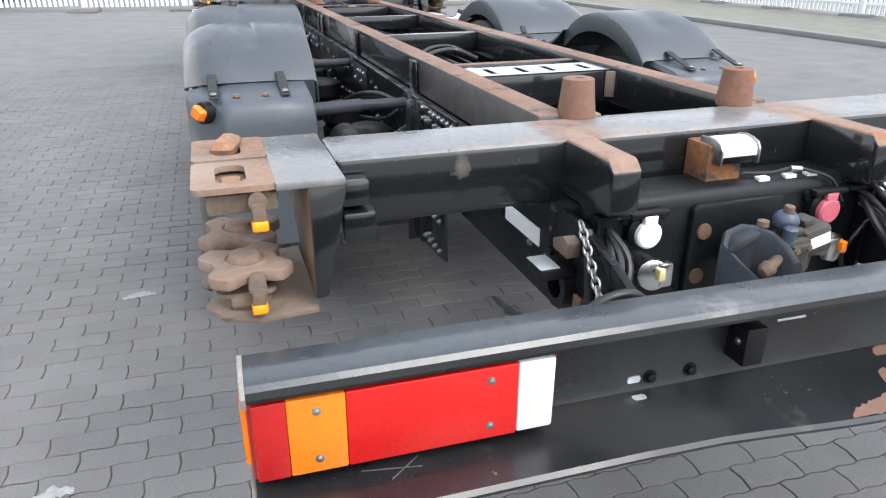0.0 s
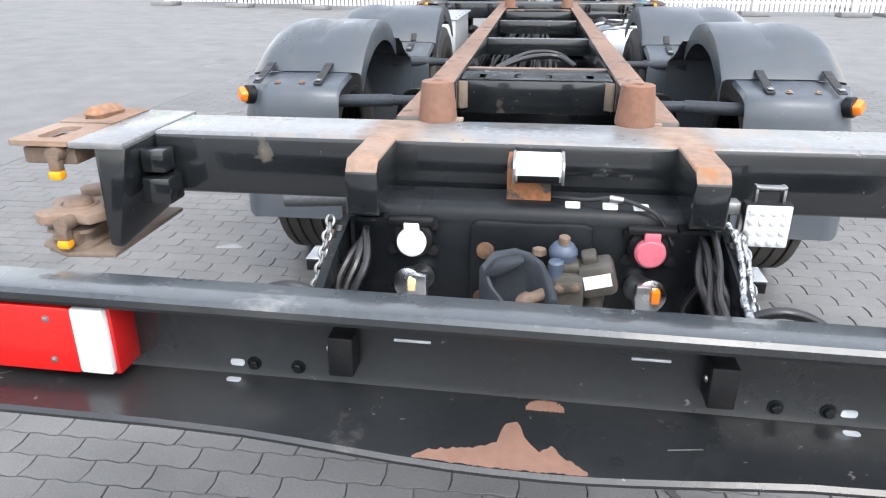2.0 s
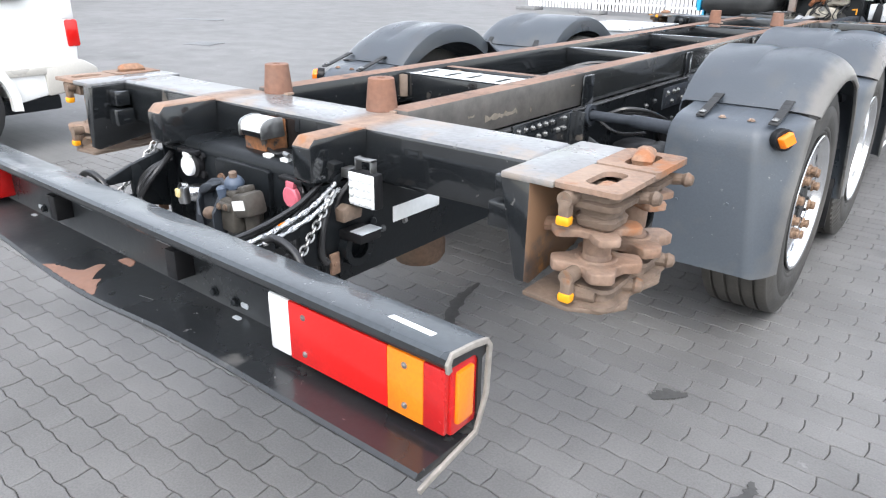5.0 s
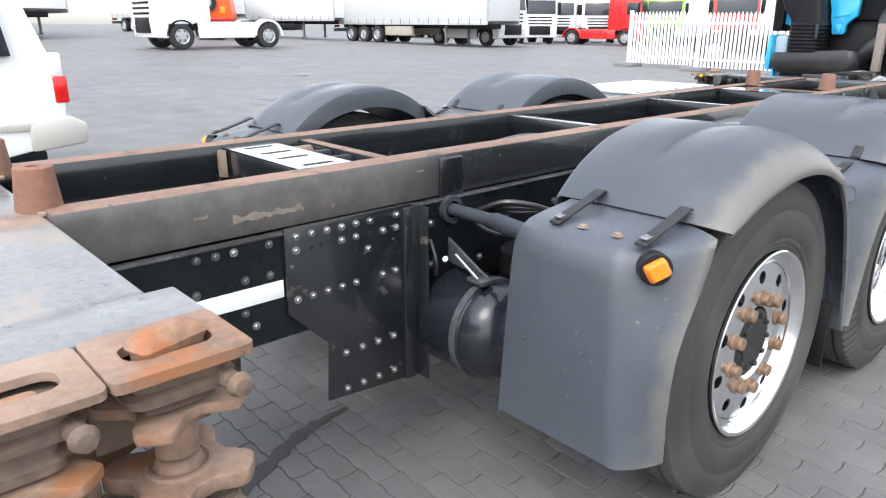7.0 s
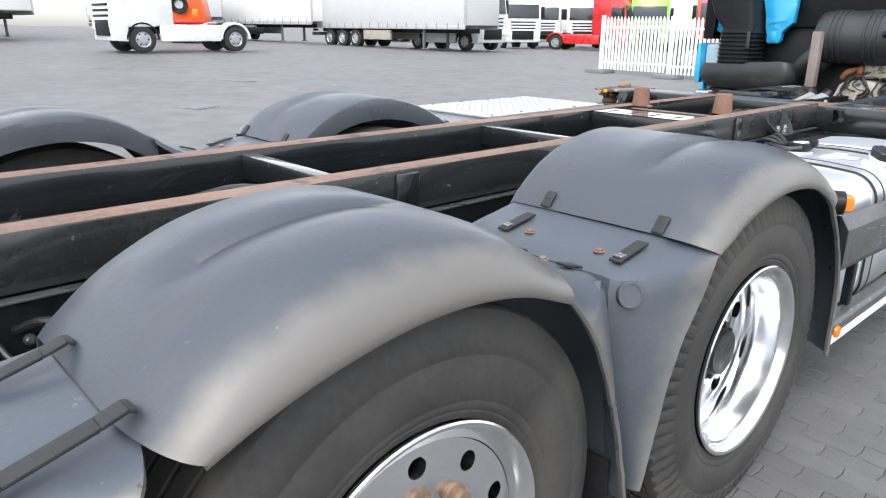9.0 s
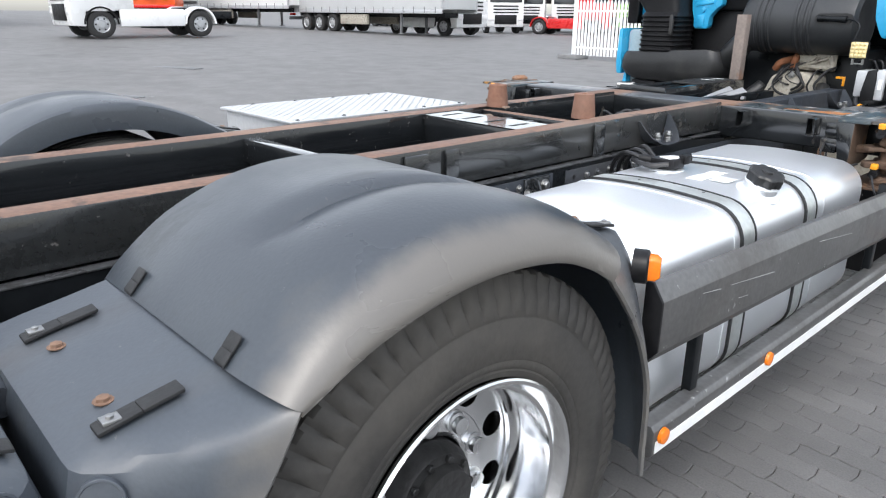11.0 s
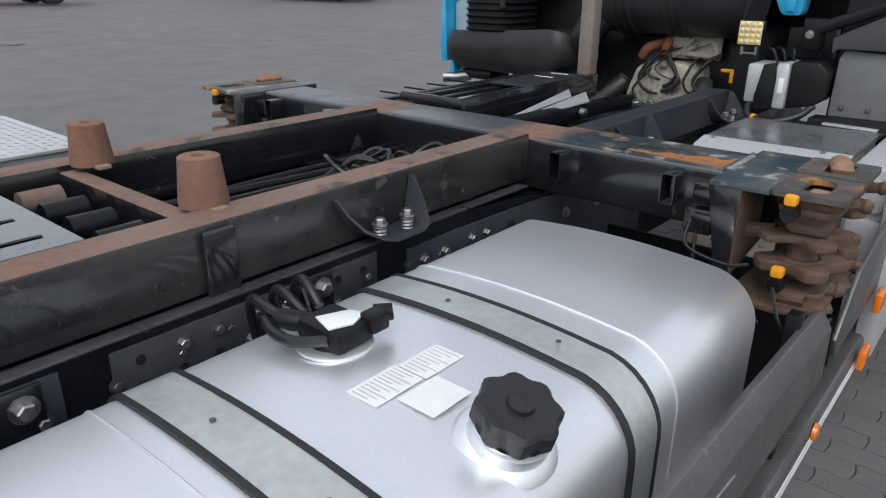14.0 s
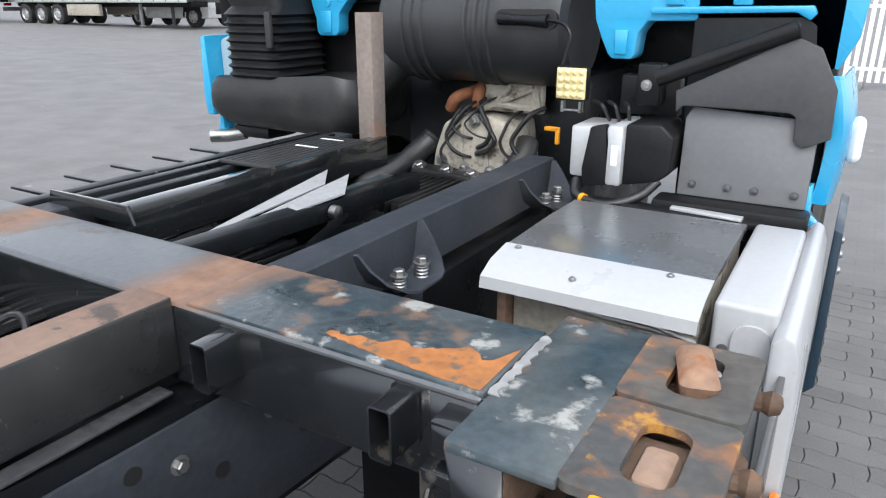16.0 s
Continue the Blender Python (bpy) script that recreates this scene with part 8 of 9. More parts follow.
# ---- smaller fittings along the right and left of the frame ----
def build_flank_fittings():
    # Ledge along the top of the chassis rail, paler than the web.
    bm = B()
    box(bm, 0.362, 0.397, 0.72, 6.24, 0.916, 0.922, 0.002)
    both_sides(part("rail_ledge", bm, M["ledge"], truck, "paler ledge along the chassis rail"))
    # Flitch plates with holes and bolts ahead of the rear wheels.
    for y0, y1, z0, z1 in ((2.66, 3.06, 0.79, 0.90), (4.30, 4.92, 0.80, 0.905), (5.00, 5.62, 0.79, 0.90)):
        bm = B()
        box(bm, 0.393, 0.400, y0, y1, z0, z1, 0.002)
        plate = part("flitch_plate", bm, M["jaw"], truck)
        rnd = random.Random(int(y0 * 100))
        y = y0 + 0.05
        while y < y1 - 0.03:
            for z in (z0 + 0.03, z1 - 0.03):
                bm = B()
                if rnd.random() < 0.55:
                    bolt(bm, (0.400, y + rnd.uniform(-0.01, 0.01), z), (1, 0, 0), 0.010, 0.012)
                    part("bolt", bm, M["chrome"] if rnd.random() < 0.6 else M["bolt"], plate)
                else:
                    lathe(bm, [(0, 0.010), (0.0015, 0.010), (0.0016, 0)], (0.3995, y, z), (1, 0, 0), 12)
                    part("hole", bm, M["hose"], plate)
            y += 0.075
        both_sides(plate)
    # Plate added over the spreading rail below the front beam, grey for its reflections.
    bm = B()
    prism(bm, [(0.393, 5.72), (0.393, 5.9), (0.413, 6.4), (0.446, 6.9), (0.454, 6.9), (0.421, 6.4), (0.401, 5.9), (0.401, 5.72)], "z", 0.60, 0.875, 0.001)
    plate = part("liner_plate", bm, M["jaw"], truck, "added plate greyed for reflected light, with large bolts and holes")
    for y, z, kind in ((5.78, 0.83, 0), (5.86, 0.83, 0), (5.97, 0.835, 0), (6.03, 0.835, 0), (6.14, 0.83, 1), (6.22, 0.80, 0), (6.30, 0.74, 1), (6.10, 0.76, 1), (5.98, 0.74, 0), (6.42, 0.80, 0), (6.50, 0.72, 1), (6.60, 0.80, 0), (6.72, 0.78, 0)):
        x = 0.401 + (0.0 if y < 5.9 else 0.02 * (y - 5.9) / 0.5 if y < 6.4 else 0.02 + 0.033 * (y - 6.4) / 0.5)
        bm = B()
        if kind:
            lathe(bm, [(0, 0.016), (0.001, 0.016), (0.0012, 0)], (x, y, z), (1, -0.05, 0), 16)
            part("hole", bm, M["hose"], plate)
        else:
            bolt(bm, (x - 0.001, y, z), (1, -0.05, 0), 0.012, 0.014)
            part("bolt", bm, M["chrome"], plate)
    both_sides(plate)
    # Folded tank brackets on the rail.
    for y in (4.83, 5.42):
        bm = B()
        prism(bm, [(0.40, 0.79), (0.47, 0.79), (0.475, 0.83), (0.44, 0.905), (0.40, 0.905)], "y", y - 0.05, y - 0.042, 0.001)
        box(bm, 0.40, 0.408, y - 0.08, y + 0.06, 0.76, 0.905, 0.003)
        box(bm, 0.40, 0.47, y - 0.045, y + 0.05, 0.782, 0.79, 0.002)
        bolt(bm, (0.408, y + 0.03, 0.87), (1, 0, 0), 0.016, 0.018, 1)
        bolt(bm, (0.408, y - 0.065, 0.85), (1, 0, 0), 0.014, 0.016, 1)
        both_sides(part("tank_bracket", bm, [M["frame"], M["chrome"]], truck, "dark folded bracket with large bolts"))
    # Added dark panel for the dark gap between the tank and the box behind the cab.
    bm = B()
    box(bm, 0.47, 1.19, 6.62, 6.632, 0.26, 0.72, 0.003)
    part("rubber_sheet", bm, M["black"], truck, "added dark panel filling the gap ahead of the tank")
    # Black boxes between tank, beam and cab.
    bm = B()
    sweep(bm, [(0, 4.0, 0.55), (0, 7.3, 0.62)], 0.06, 18)
    part("propeller_shaft", bm, M["chassis"], truck)
    for x, y0, y1, r in ((-0.6, 5.6, 6.1, 0.15), (-0.75, 6.5, 7.2, 0.16)):
        bm = B()
        lathe(bm, [(y0, 0), (y0, r * 0.7), (y0 + 0.03, r), (y1 - 0.03, r), (y1, r * 0.7), (y1, 0)], (x, 0, 0.6), (0, 1, 0), 28)
        part("air_tank", bm, M["airtank"], truck)
    # Loose ends round the front lock mount.
    for pts in ([(0.88, 6.24, 0.93), (0.90, 6.18, 0.88), (1.0, 6.17, 0.86), (1.05, 6.18, 0.87)], [(0.92, 6.14, 0.70), (1.0, 6.13, 0.735), (1.1, 6.15, 0.75)],
                [(1.11, 6.18, 0.83), (1.15, 6.14, 0.76), (1.20, 6.2, 0.70), (1.22, 6.3, 0.74)], [(0.91, 6.2, 0.90), (0.92, 6.18, 0.82), (0.93, 6.16, 0.74)]):
        bm = B()
        sweep(bm, curve_points(pts, 6), 0.0045, 6)
        part("loose_cable", bm, M["hose"], truck)
    # Hoses behind the mudguards, seen through the gap above the tag axle.
    for s in (-1, 1):
        for k in range(3):
            bm = B()
            sweep(bm, curve_points([(s * 0.40, 1.95 + 0.03 * k, 0.86), (s * 0.5, 2.0 + 0.02 * k, 0.9 - 0.02 * k), (s * 0.6, 2.12, 0.86), (s * 0.66, 2.25 + 0.03 * k, 0.74)], 6), 0.010, 8)
            part("brake_hose", bm, M["hose"], truck)
        bm = B()
        lathe(bm, [(0, 0), (0, 0.07), (0.02, 0.085), (0.10, 0.085), (0.12, 0.075), (0.2, 0.07), (0.22, 0.04), (0.22, 0)], (s * 0.62, 1.95, 0.66), (0, 1, 0.1), 22)
        part("brake_chamber", bm, M["black_dusty"], truck, "round brake chamber")


M["ledge"] = material("pale_ledge", (0.07, 0.072, 0.075), 0.3, 0.3, 0.4, 9, 0.01, stain=(0.03, 0.03, 0.03), stain_amount=0.5, stain_scale=5)
build_flank_fittings()


# ---- the yard ----
def paving_material(name, joints):
    """Grey concrete paving; joints only where no separate blocks are laid."""
    m = bpy.data.materials.new(name)
    m.use_nodes = True
    n, k = m.node_tree.nodes, m.node_tree.links
    p = n["Principled BSDF"]
    geo = n.new("ShaderNodeNewGeometry")
    at = geo.outputs["Position"]
    broad, mid, grain = (n.new("ShaderNodeTexNoise") for _ in range(3))
    for tex, s, d in ((broad, 0.25, 6), (mid, 2.2, 8), (grain, 140, 3)):
        tex.inputs["Scale"].default_value, tex.inputs["Detail"].default_value = s, d
        k.new(at, tex.inputs["Vector"])
    ramp = n.new("ShaderNodeMix")
    ramp.data_type = "RGBA"
    ramp.inputs[6].default_value, ramp.inputs[7].default_value = (0.112, 0.109, 0.106, 1), (0.160, 0.157, 0.153, 1)
    k.new(broad.outputs["Fac"], ramp.inputs["Factor"])
    out = ramp.outputs[2]

    def times(a, fac, lo, hi, f0=0.3, f1=0.7):
        span, mix = n.new("ShaderNodeMapRange"), n.new("ShaderNodeMix")
        span.inputs["From Min"].default_value, span.inputs["From Max"].default_value = f0, f1
        span.inputs["To Min"].default_value, span.inputs["To Max"].default_value = lo, hi
        k.new(fac, span.inputs["Value"])
        mix.data_type, mix.blend_type = "RGBA", "MULTIPLY"
        mix.inputs["Factor"].default_value = 1.0
        k.new(a, mix.inputs[6]), k.new(span.outputs[0], mix.inputs[7])
        return mix.outputs[2]

    out = times(out, mid.outputs["Fac"], 0.82, 1.14)
    out = times(out, grain.outputs["Fac"], 0.86, 1.12)
    if joints:
        brick = n.new("ShaderNodeTexBrick")
        for key, v in (("Scale", 1.0), ("Brick Width", 0.20), ("Row Height", 0.10), ("Mortar Size", 0.004), ("Mortar Smooth", 0.3)):
            brick.inputs[key].default_value = v
        brick.inputs["Color1"].default_value, brick.inputs["Color2"].default_value, brick.inputs["Mortar"].default_value = (0.975, 0.975, 0.975, 1), (1.02, 1.02, 1.02, 1), (0.84, 0.84, 0.84, 1)
        k.new(at, brick.inputs["Vector"])
        mix = n.new("ShaderNodeMix")
        mix.data_type, mix.blend_type = "RGBA", "MULTIPLY"
        mix.inputs["Factor"].default_value = 1.0
        k.new(out, mix.inputs[6]), k.new(brick.outputs["Color"], mix.inputs[7])
        out = mix.outputs[2]
    else:
        out = times(out, geo.outputs["Random Per Island"], 0.92, 1.07, 0, 1)
        info = n.new("ShaderNodeObjectInfo")
        out = times(out, info.outputs["Random"], 0.94, 1.05, 0, 1)
    # Dark oily drips and pale scuffs with shapes of their own.
    for s, lo, hi, tint in ((0.9, 0.64, 0.70, (0.055, 0.054, 0.053, 1)), (6.0, 0.70, 0.74, (0.30, 0.30, 0.30, 1))):
        tex, edge, mix, soft = n.new("ShaderNodeTexNoise"), n.new("ShaderNodeValToRGB"), n.new("ShaderNodeMix"), n.new("ShaderNodeMath")
        tex.inputs["Scale"].default_value, tex.inputs["Detail"].default_value = s, 9
        k.new(at, tex.inputs["Vector"])
        edge.color_ramp.elements[0].position, edge.color_ramp.elements[1].position = lo, hi
        k.new(tex.outputs["Fac"], edge.inputs["Fac"])
        soft.operation = "MULTIPLY"
        soft.inputs[1].default_value = 0.45
        k.new(edge.outputs["Color"], soft.inputs[0])
        mix.data_type = "RGBA"
        k.new(soft.outputs[0], mix.inputs["Factor"]), k.new(out, mix.inputs[6])
        mix.inputs[7].default_value = tint
        out = mix.outputs[2]
    k.new(out, p.inputs["Base Color"])
    p.inputs["Roughness"].default_value = 0.62
    p.inputs["Specular IOR Level"].default_value = 0.5
    bump = n.new("ShaderNodeBump")
    bump.inputs["Strength"].default_value, bump.inputs["Distance"].default_value = 0.35, 0.003
    k.new(grain.outputs["Fac"], bump.inputs["Height"]), k.new(bump.outputs[0], p.inputs["Normal"])
    return m


M["paving"] = paving_material("grey_paving", True)
M["paver"] = paving_material("grey_paver", False)
M["joint"] = material("sandy_joint", (0.090, 0.087, 0.082), 0.9, 0, 0.3, 30, 0.02)
# One ground sheet to the horizon; a shallow tray in it holds the laid blocks.
X0, X1, Y0, Y1 = -4.0, 4.0, -2.2, 9.9
PL, PW = 0.20, 0.10


def rise(x, y=0.0):
    """Height of the yard, which climbs gently on the far left and less so further ahead."""
    return 0.02 * min(max(0.0, -x - 4.0), 90.0) * (1 - 0.8 * min(1.0, max(0.0, (y - 14) / 28)))


bm = B()
xs, ys = [-600, -90, -60, -40, -25, -14, -8, X0, X1, 600], [-600, Y0, Y1, 14, 20, 26, 32, 38, 42, 600]
gv = [[bm.verts.new((x, y, rise(x, y))) for x in xs] for y in ys]
HOLE = xs.index(X0)
for j in range(len(ys) - 1):
    for i in range(len(xs) - 1):
        if (i, j) != (HOLE, 1):
            bm.faces.new((gv[j][i], gv[j][i + 1], gv[j + 1][i + 1], gv[j + 1][i]))
deep = [bm.verts.new((x, y, -0.007)) for x, y in ((X0, Y0), (X1, Y0), (X1, Y1), (X0, Y1))]
rim = [gv[1][HOLE], gv[1][HOLE + 1], gv[2][HOLE + 1], gv[2][HOLE]]
f = bm.faces.new(deep)
f.material_index = 1
for i in range(4):
    bm.faces.new((rim[i], rim[(i + 1) % 4], deep[(i + 1) % 4], deep[i]))
ground = new("ground", mesh_of("ground", bm, [M["paving"], M["joint"]]))
tagged(ground, "grey concrete block paving of a wide yard", "paving", kind="structure")


def paver_points(cx, cy, g=0.0018, PL=PL):
    """Outline of one block with gently waved long edges."""
    n = 8
    top, low = [], []
    for i in range(n + 1):
        x = cx - PL / 2 + PL * i / n
        w = 0.0042 * math.sin(4 * math.pi * x / 0.20)
        x = min(max(x, cx - PL / 2 + g), cx + PL / 2 - g)
        top.append((x, cy + PW / 2 - g + w))
        low.append((x, cy - PW / 2 + g + w))
    # The short ends kink, so that the blocks lock into one another.
    kink = 0.007
    return low + [(cx + PL / 2 - g + kink, cy)] + top[::-1] + [(cx - PL / 2 + g + kink, cy)]


def paver(verts, faces, cx, cy, dz, tx, ty, length=PL):
    pts = paver_points(cx, cy, 0.0018, length)
    base = len(verts)
    n = len(pts)
    for x, y in pts:
        verts.append((x, y, -0.011))
    for x, y in pts:
        verts.append((x, y, -0.0022 + dz + tx * (x - cx) + ty * (y - cy)))
    for x, y in pts:
        verts.append((cx + (x - cx) * 0.978, cy + (y - cy) * 0.955, dz + tx * (x - cx) + ty * (y - cy)))
    for r in (0, 1):
        for i in range(n):
            a, b = base + r * n + i, base + r * n + (i + 1) % n
            faces.append((a, b, b + n, a + n))
    faces.append(tuple(range(base + 2 * n, base + 3 * n)))


rnd = random.Random(21)
rest_v, rest_f, singles = [], [], 0
single_mesh = None
rows = int((Y1 - Y0) / PW)
for j in range(rows):
    cy = Y0 + PW * (j + 0.5)
    for i in range(int((X1 - X0) / PL) + 1):
        cx = X0 + PL * (i + (0.5 if j % 2 else 0.0))
        if cx - PL / 2 < X0 - 0.001 or cx + PL / 2 > X1 + 0.001:
            edge = X0 + PL / 4 if cx < 0 else X1 - PL / 4
            if abs(edge - cx) < PL / 2:
                paver(rest_v, rest_f, edge, cy, 0, 0, 0, PL / 2)
            continue
        dz, tx, ty = rnd.uniform(-0.0012, 0.0012), rnd.uniform(-0.008, 0.008), rnd.uniform(-0.012, 0.012)
        near = 0.5 < cx < 2.2 and 0.2 < cy < 3.6 and singles < 290
        if near:
            if single_mesh is None:
                v, f = [], []
                paver(v, f, 0, 0, 0, 0, 0)
                single_mesh = bpy.data.meshes.new("paving_block")
                single_mesh.from_pydata(v, [], f)
                single_mesh.materials.append(M["paver"])
            ob = new("paving_block", single_mesh)
            ob.parent = ground
            ob.location = (cx, cy, dz)
            ob.rotation_euler = (ty, -tx, 0)
            singles += 1
        else:
            paver(rest_v, rest_f, cx, cy, dz, tx, ty)
me = bpy.data.meshes.new("laid_blocks")
me.from_pydata(rest_v, [], rest_f)
me.materials.append(M["paver"])
blocks = new("laid_blocks", me)
blocks.parent = ground
tagged(blocks, kind="stuff")


def stain(name, line, widths, m, label, seed):
    """A thin dried spill with a ragged outline along a line."""
    rnd = random.Random(seed)
    pts = curve_points([(x, y, 0) for x, y in line], 8)
    n = len(pts)
    left, right = [], []
    for i, p in enumerate(pts):
        a, b = pts[max(i - 1, 0)], pts[min(i + 1, n - 1)]
        d = Vector((b[0] - a[0], b[1] - a[1]))
        d.normalize()
        u = i / (n - 1) * (len(widths) - 1)
        k = min(int(u), len(widths) - 2)
        w = widths[k] + (widths[k + 1] - widths[k]) * (u - k)
        left.append((p[0] - d.y * w * rnd.uniform(0.5, 1.3), p[1] + d.x * w * rnd.uniform(0.5, 1.3)))
        right.append((p[0] + d.y * w * rnd.uniform(0.5, 1.3), p[1] - d.x * w * rnd.uniform(0.5, 1.3)))
    bm = B()
    prism(bm, left + right[::-1], "z", 0.0022, 0.0034)
    ob = new(name, mesh_of(name, bm, m))
    ob.parent = ground
    tagged(ob, label)


M["oil"] = material("dried_oil", (0.05, 0.049, 0.047), 0.6, 0, 0.3, 9, 0.01)
M["splash"] = material("pale_splash", (0.27, 0.27, 0.265), 0.8, 0, 0.3, 20, 0.01)
stain("oil_stain", [(0.46, 0.55), (0.40, 0.72), (0.26, 0.95), (0.12, 1.2), (-0.02, 1.48), (-0.06, 1.7)], [0.012, 0.03, 0.02, 0.035, 0.03, 0.012], M["oil"], "dark oil drip line on the paving", 5)
stain("oil_stain", [(1.02, 1.28), (1.06, 1.34), (1.12, 1.38)], [0.02, 0.035, 0.015], M["oil"], "dark oil spot on the paving", 6)
stain("oil_stain", [(1.42, 0.90), (1.46, 0.98), (1.45, 1.04)], [0.012, 0.02, 0.01], M["oil"], "dark oil spot on the paving", 8)
for k, (x, y, r) in enumerate(((-0.95, -0.55, 0.05), (-1.75, 0.9, 0.06), (-2.1, 1.6, 0.05), (0.85, 0.28, 0.02), (-1.6, 2.2, 0.07))):
    stain("pale_splash", [(x - r, y), (x, y + r * 0.3), (x + r, y + r * 0.2)], [r * 0.2, r * 0.5, r * 0.2], M["splash"], "pale splash on the paving", 30 + k)


# ---- things about the yard ----
def road_wheel(parent, x, y, r, w, out, rim):
    """A wheel whose outer face is at x and looks to the side given by out (+1 or -1)."""
    bm = B()
    lathe(bm, [(0, r * 0.58), (0.01, r * 0.62), (0.012, r * 0.85), (-0.02, r * 0.98), (-w + 0.02, r * 0.98), (-w, r * 0.85), (-w, r * 0.5)], (x, y, r), (out, 0, 0), 32)
    tyre = part("wheel", bm, M["tyre_far"], parent)
    bm = B()
    lathe(bm, [(0.0, r * 0.6), (-0.02, r * 0.55), (-0.05, r * 0.52), (-0.03, r * 0.3), (0.0, r * 0.26), (0.0, 0)], (x, y, r), (out, 0, 0), 26)
    part("rim", bm, rim, tyre)
    for i in range(6):
        a = math.pi * i / 3
        bm = B()
        lathe(bm, [(0, r * 0.07), (0.006, r * 0.06), (0.007, 0)], (x - out * 0.036, y + r * 0.42 * math.cos(a), r + r * 0.42 * math.sin(a)), (out, 0, 0), 8)
        part("rim_hole", bm, M["hose"], tyre)


def tractor_unit(at, turn, paint, skirt, label, group="parked trucks"):
    """A two-axle tractor; local +y is forward."""
    t = thing("tractor_truck", at, label, "truck", group, turn=turn)
    bm = B()
    prism(bm, [(0.0, 1.0), (0.0, 3.4), (0.25, 3.7), (1.75, 3.55), (2.1, 2.9), (2.25, 2.0), (2.28, 0.95), (2.22, 0.45), (1.75, 0.42), (1.72, 0.95), (0.7, 0.95), (0.68, 1.0)], "x", -1.23, 1.23, 0.05, 0, 2)
    body = part("cab", bm, paint, t)
    bm = B()
    prism(bm, [(2.27, 1.98), (2.13, 2.86), (2.16, 2.87), (2.295, 1.99)], "x", -1.08, 1.08, 0.01)
    part("windscreen", bm, M["glass_far"], body)
    for s in (-1, 1):
        bm = B()
        prism(bm, [(1.25, 2.0), (2.05, 2.0), (1.98, 2.7), (1.25, 2.75)], "x", *sorted((s * 1.225, s * 1.245)), 0.005)
        part("side_window", bm, M["glass_far"], body)
        bm = B()
        box(bm, *sorted((s * 1.28, s * 1.50)), 2.02, 2.14, 2.0, 2.75, 0.04)
        part("mirror", bm, M["black"], body)
        bm = B()
        prism(bm, [(2.18, 0.85), (2.31, 0.85), (2.29, 1.12), (2.2, 1.15)], "x", *sorted((s * 0.82, s * 1.18)), 0.03)
        part("headlamp", bm, M["clear"], body)
        bm = B()
        prism(bm, arc_pts((1.22, 0.5), 0.62, 0, 180, 14) + arc_pts((1.22, 0.5), 0.56, 180, 0, 14), "x", *sorted((s * 1.20, s * 1.25)))
        part("wheel_arch", bm, M["black"], body)
    for z in (1.75, 1.55, 1.35):
        bm = B()
        box(bm, -0.85, 0.85, 2.265, 2.30, z - 0.04, z + 0.04, 0.01)
        part("grille_bar", bm, M["black"], body)
    bm = B()
    box(bm, -0.75, 0.75, 2.24, 2.305, 0.62, 1.2, 0.02)
    part("lower_grille", bm, M["black"], body)
    bm = B()
    box(bm, -0.4, 0.4, -4.3, 0.7, 0.7, 0.98, 0.02)
    part("frame", bm, M["chassis"], t)
    for s in (-1, 1):
        bm = B()
        prism(bm, [(0.55, 0.42), (0.55, 1.05), (-1.9, 1.05), (-1.9, 0.42)], "x", *sorted((s * 1.12, s * 1.22)), 0.03)
        part("side_skirt", bm, skirt, t)
        bm = B()
        prism(bm, arc_pts((-2.55, 0.5), 0.66, 0, 180, 14) + arc_pts((-2.55, 0.5), 0.58, 180, 0, 14), "x", *sorted((s * 0.7, s * 1.22)))
        part("rear_mudguard", bm, skirt, t)
        road_wheel(t, s * 1.20, 1.22, 0.5, 0.3, s, M["rim_far"])
        road_wheel(t, s * 1.18, -2.55, 0.5, 0.5, s, M["rim_far"])
    bm = B()
    prism(bm, [(-3.0, 0.98), (-2.0, 0.98), (-2.1, 1.12), (-2.9, 1.12)], "x", -0.45, 0.45, 0.02)
    part("fifth_wheel", bm, M["black"], t)
    return t


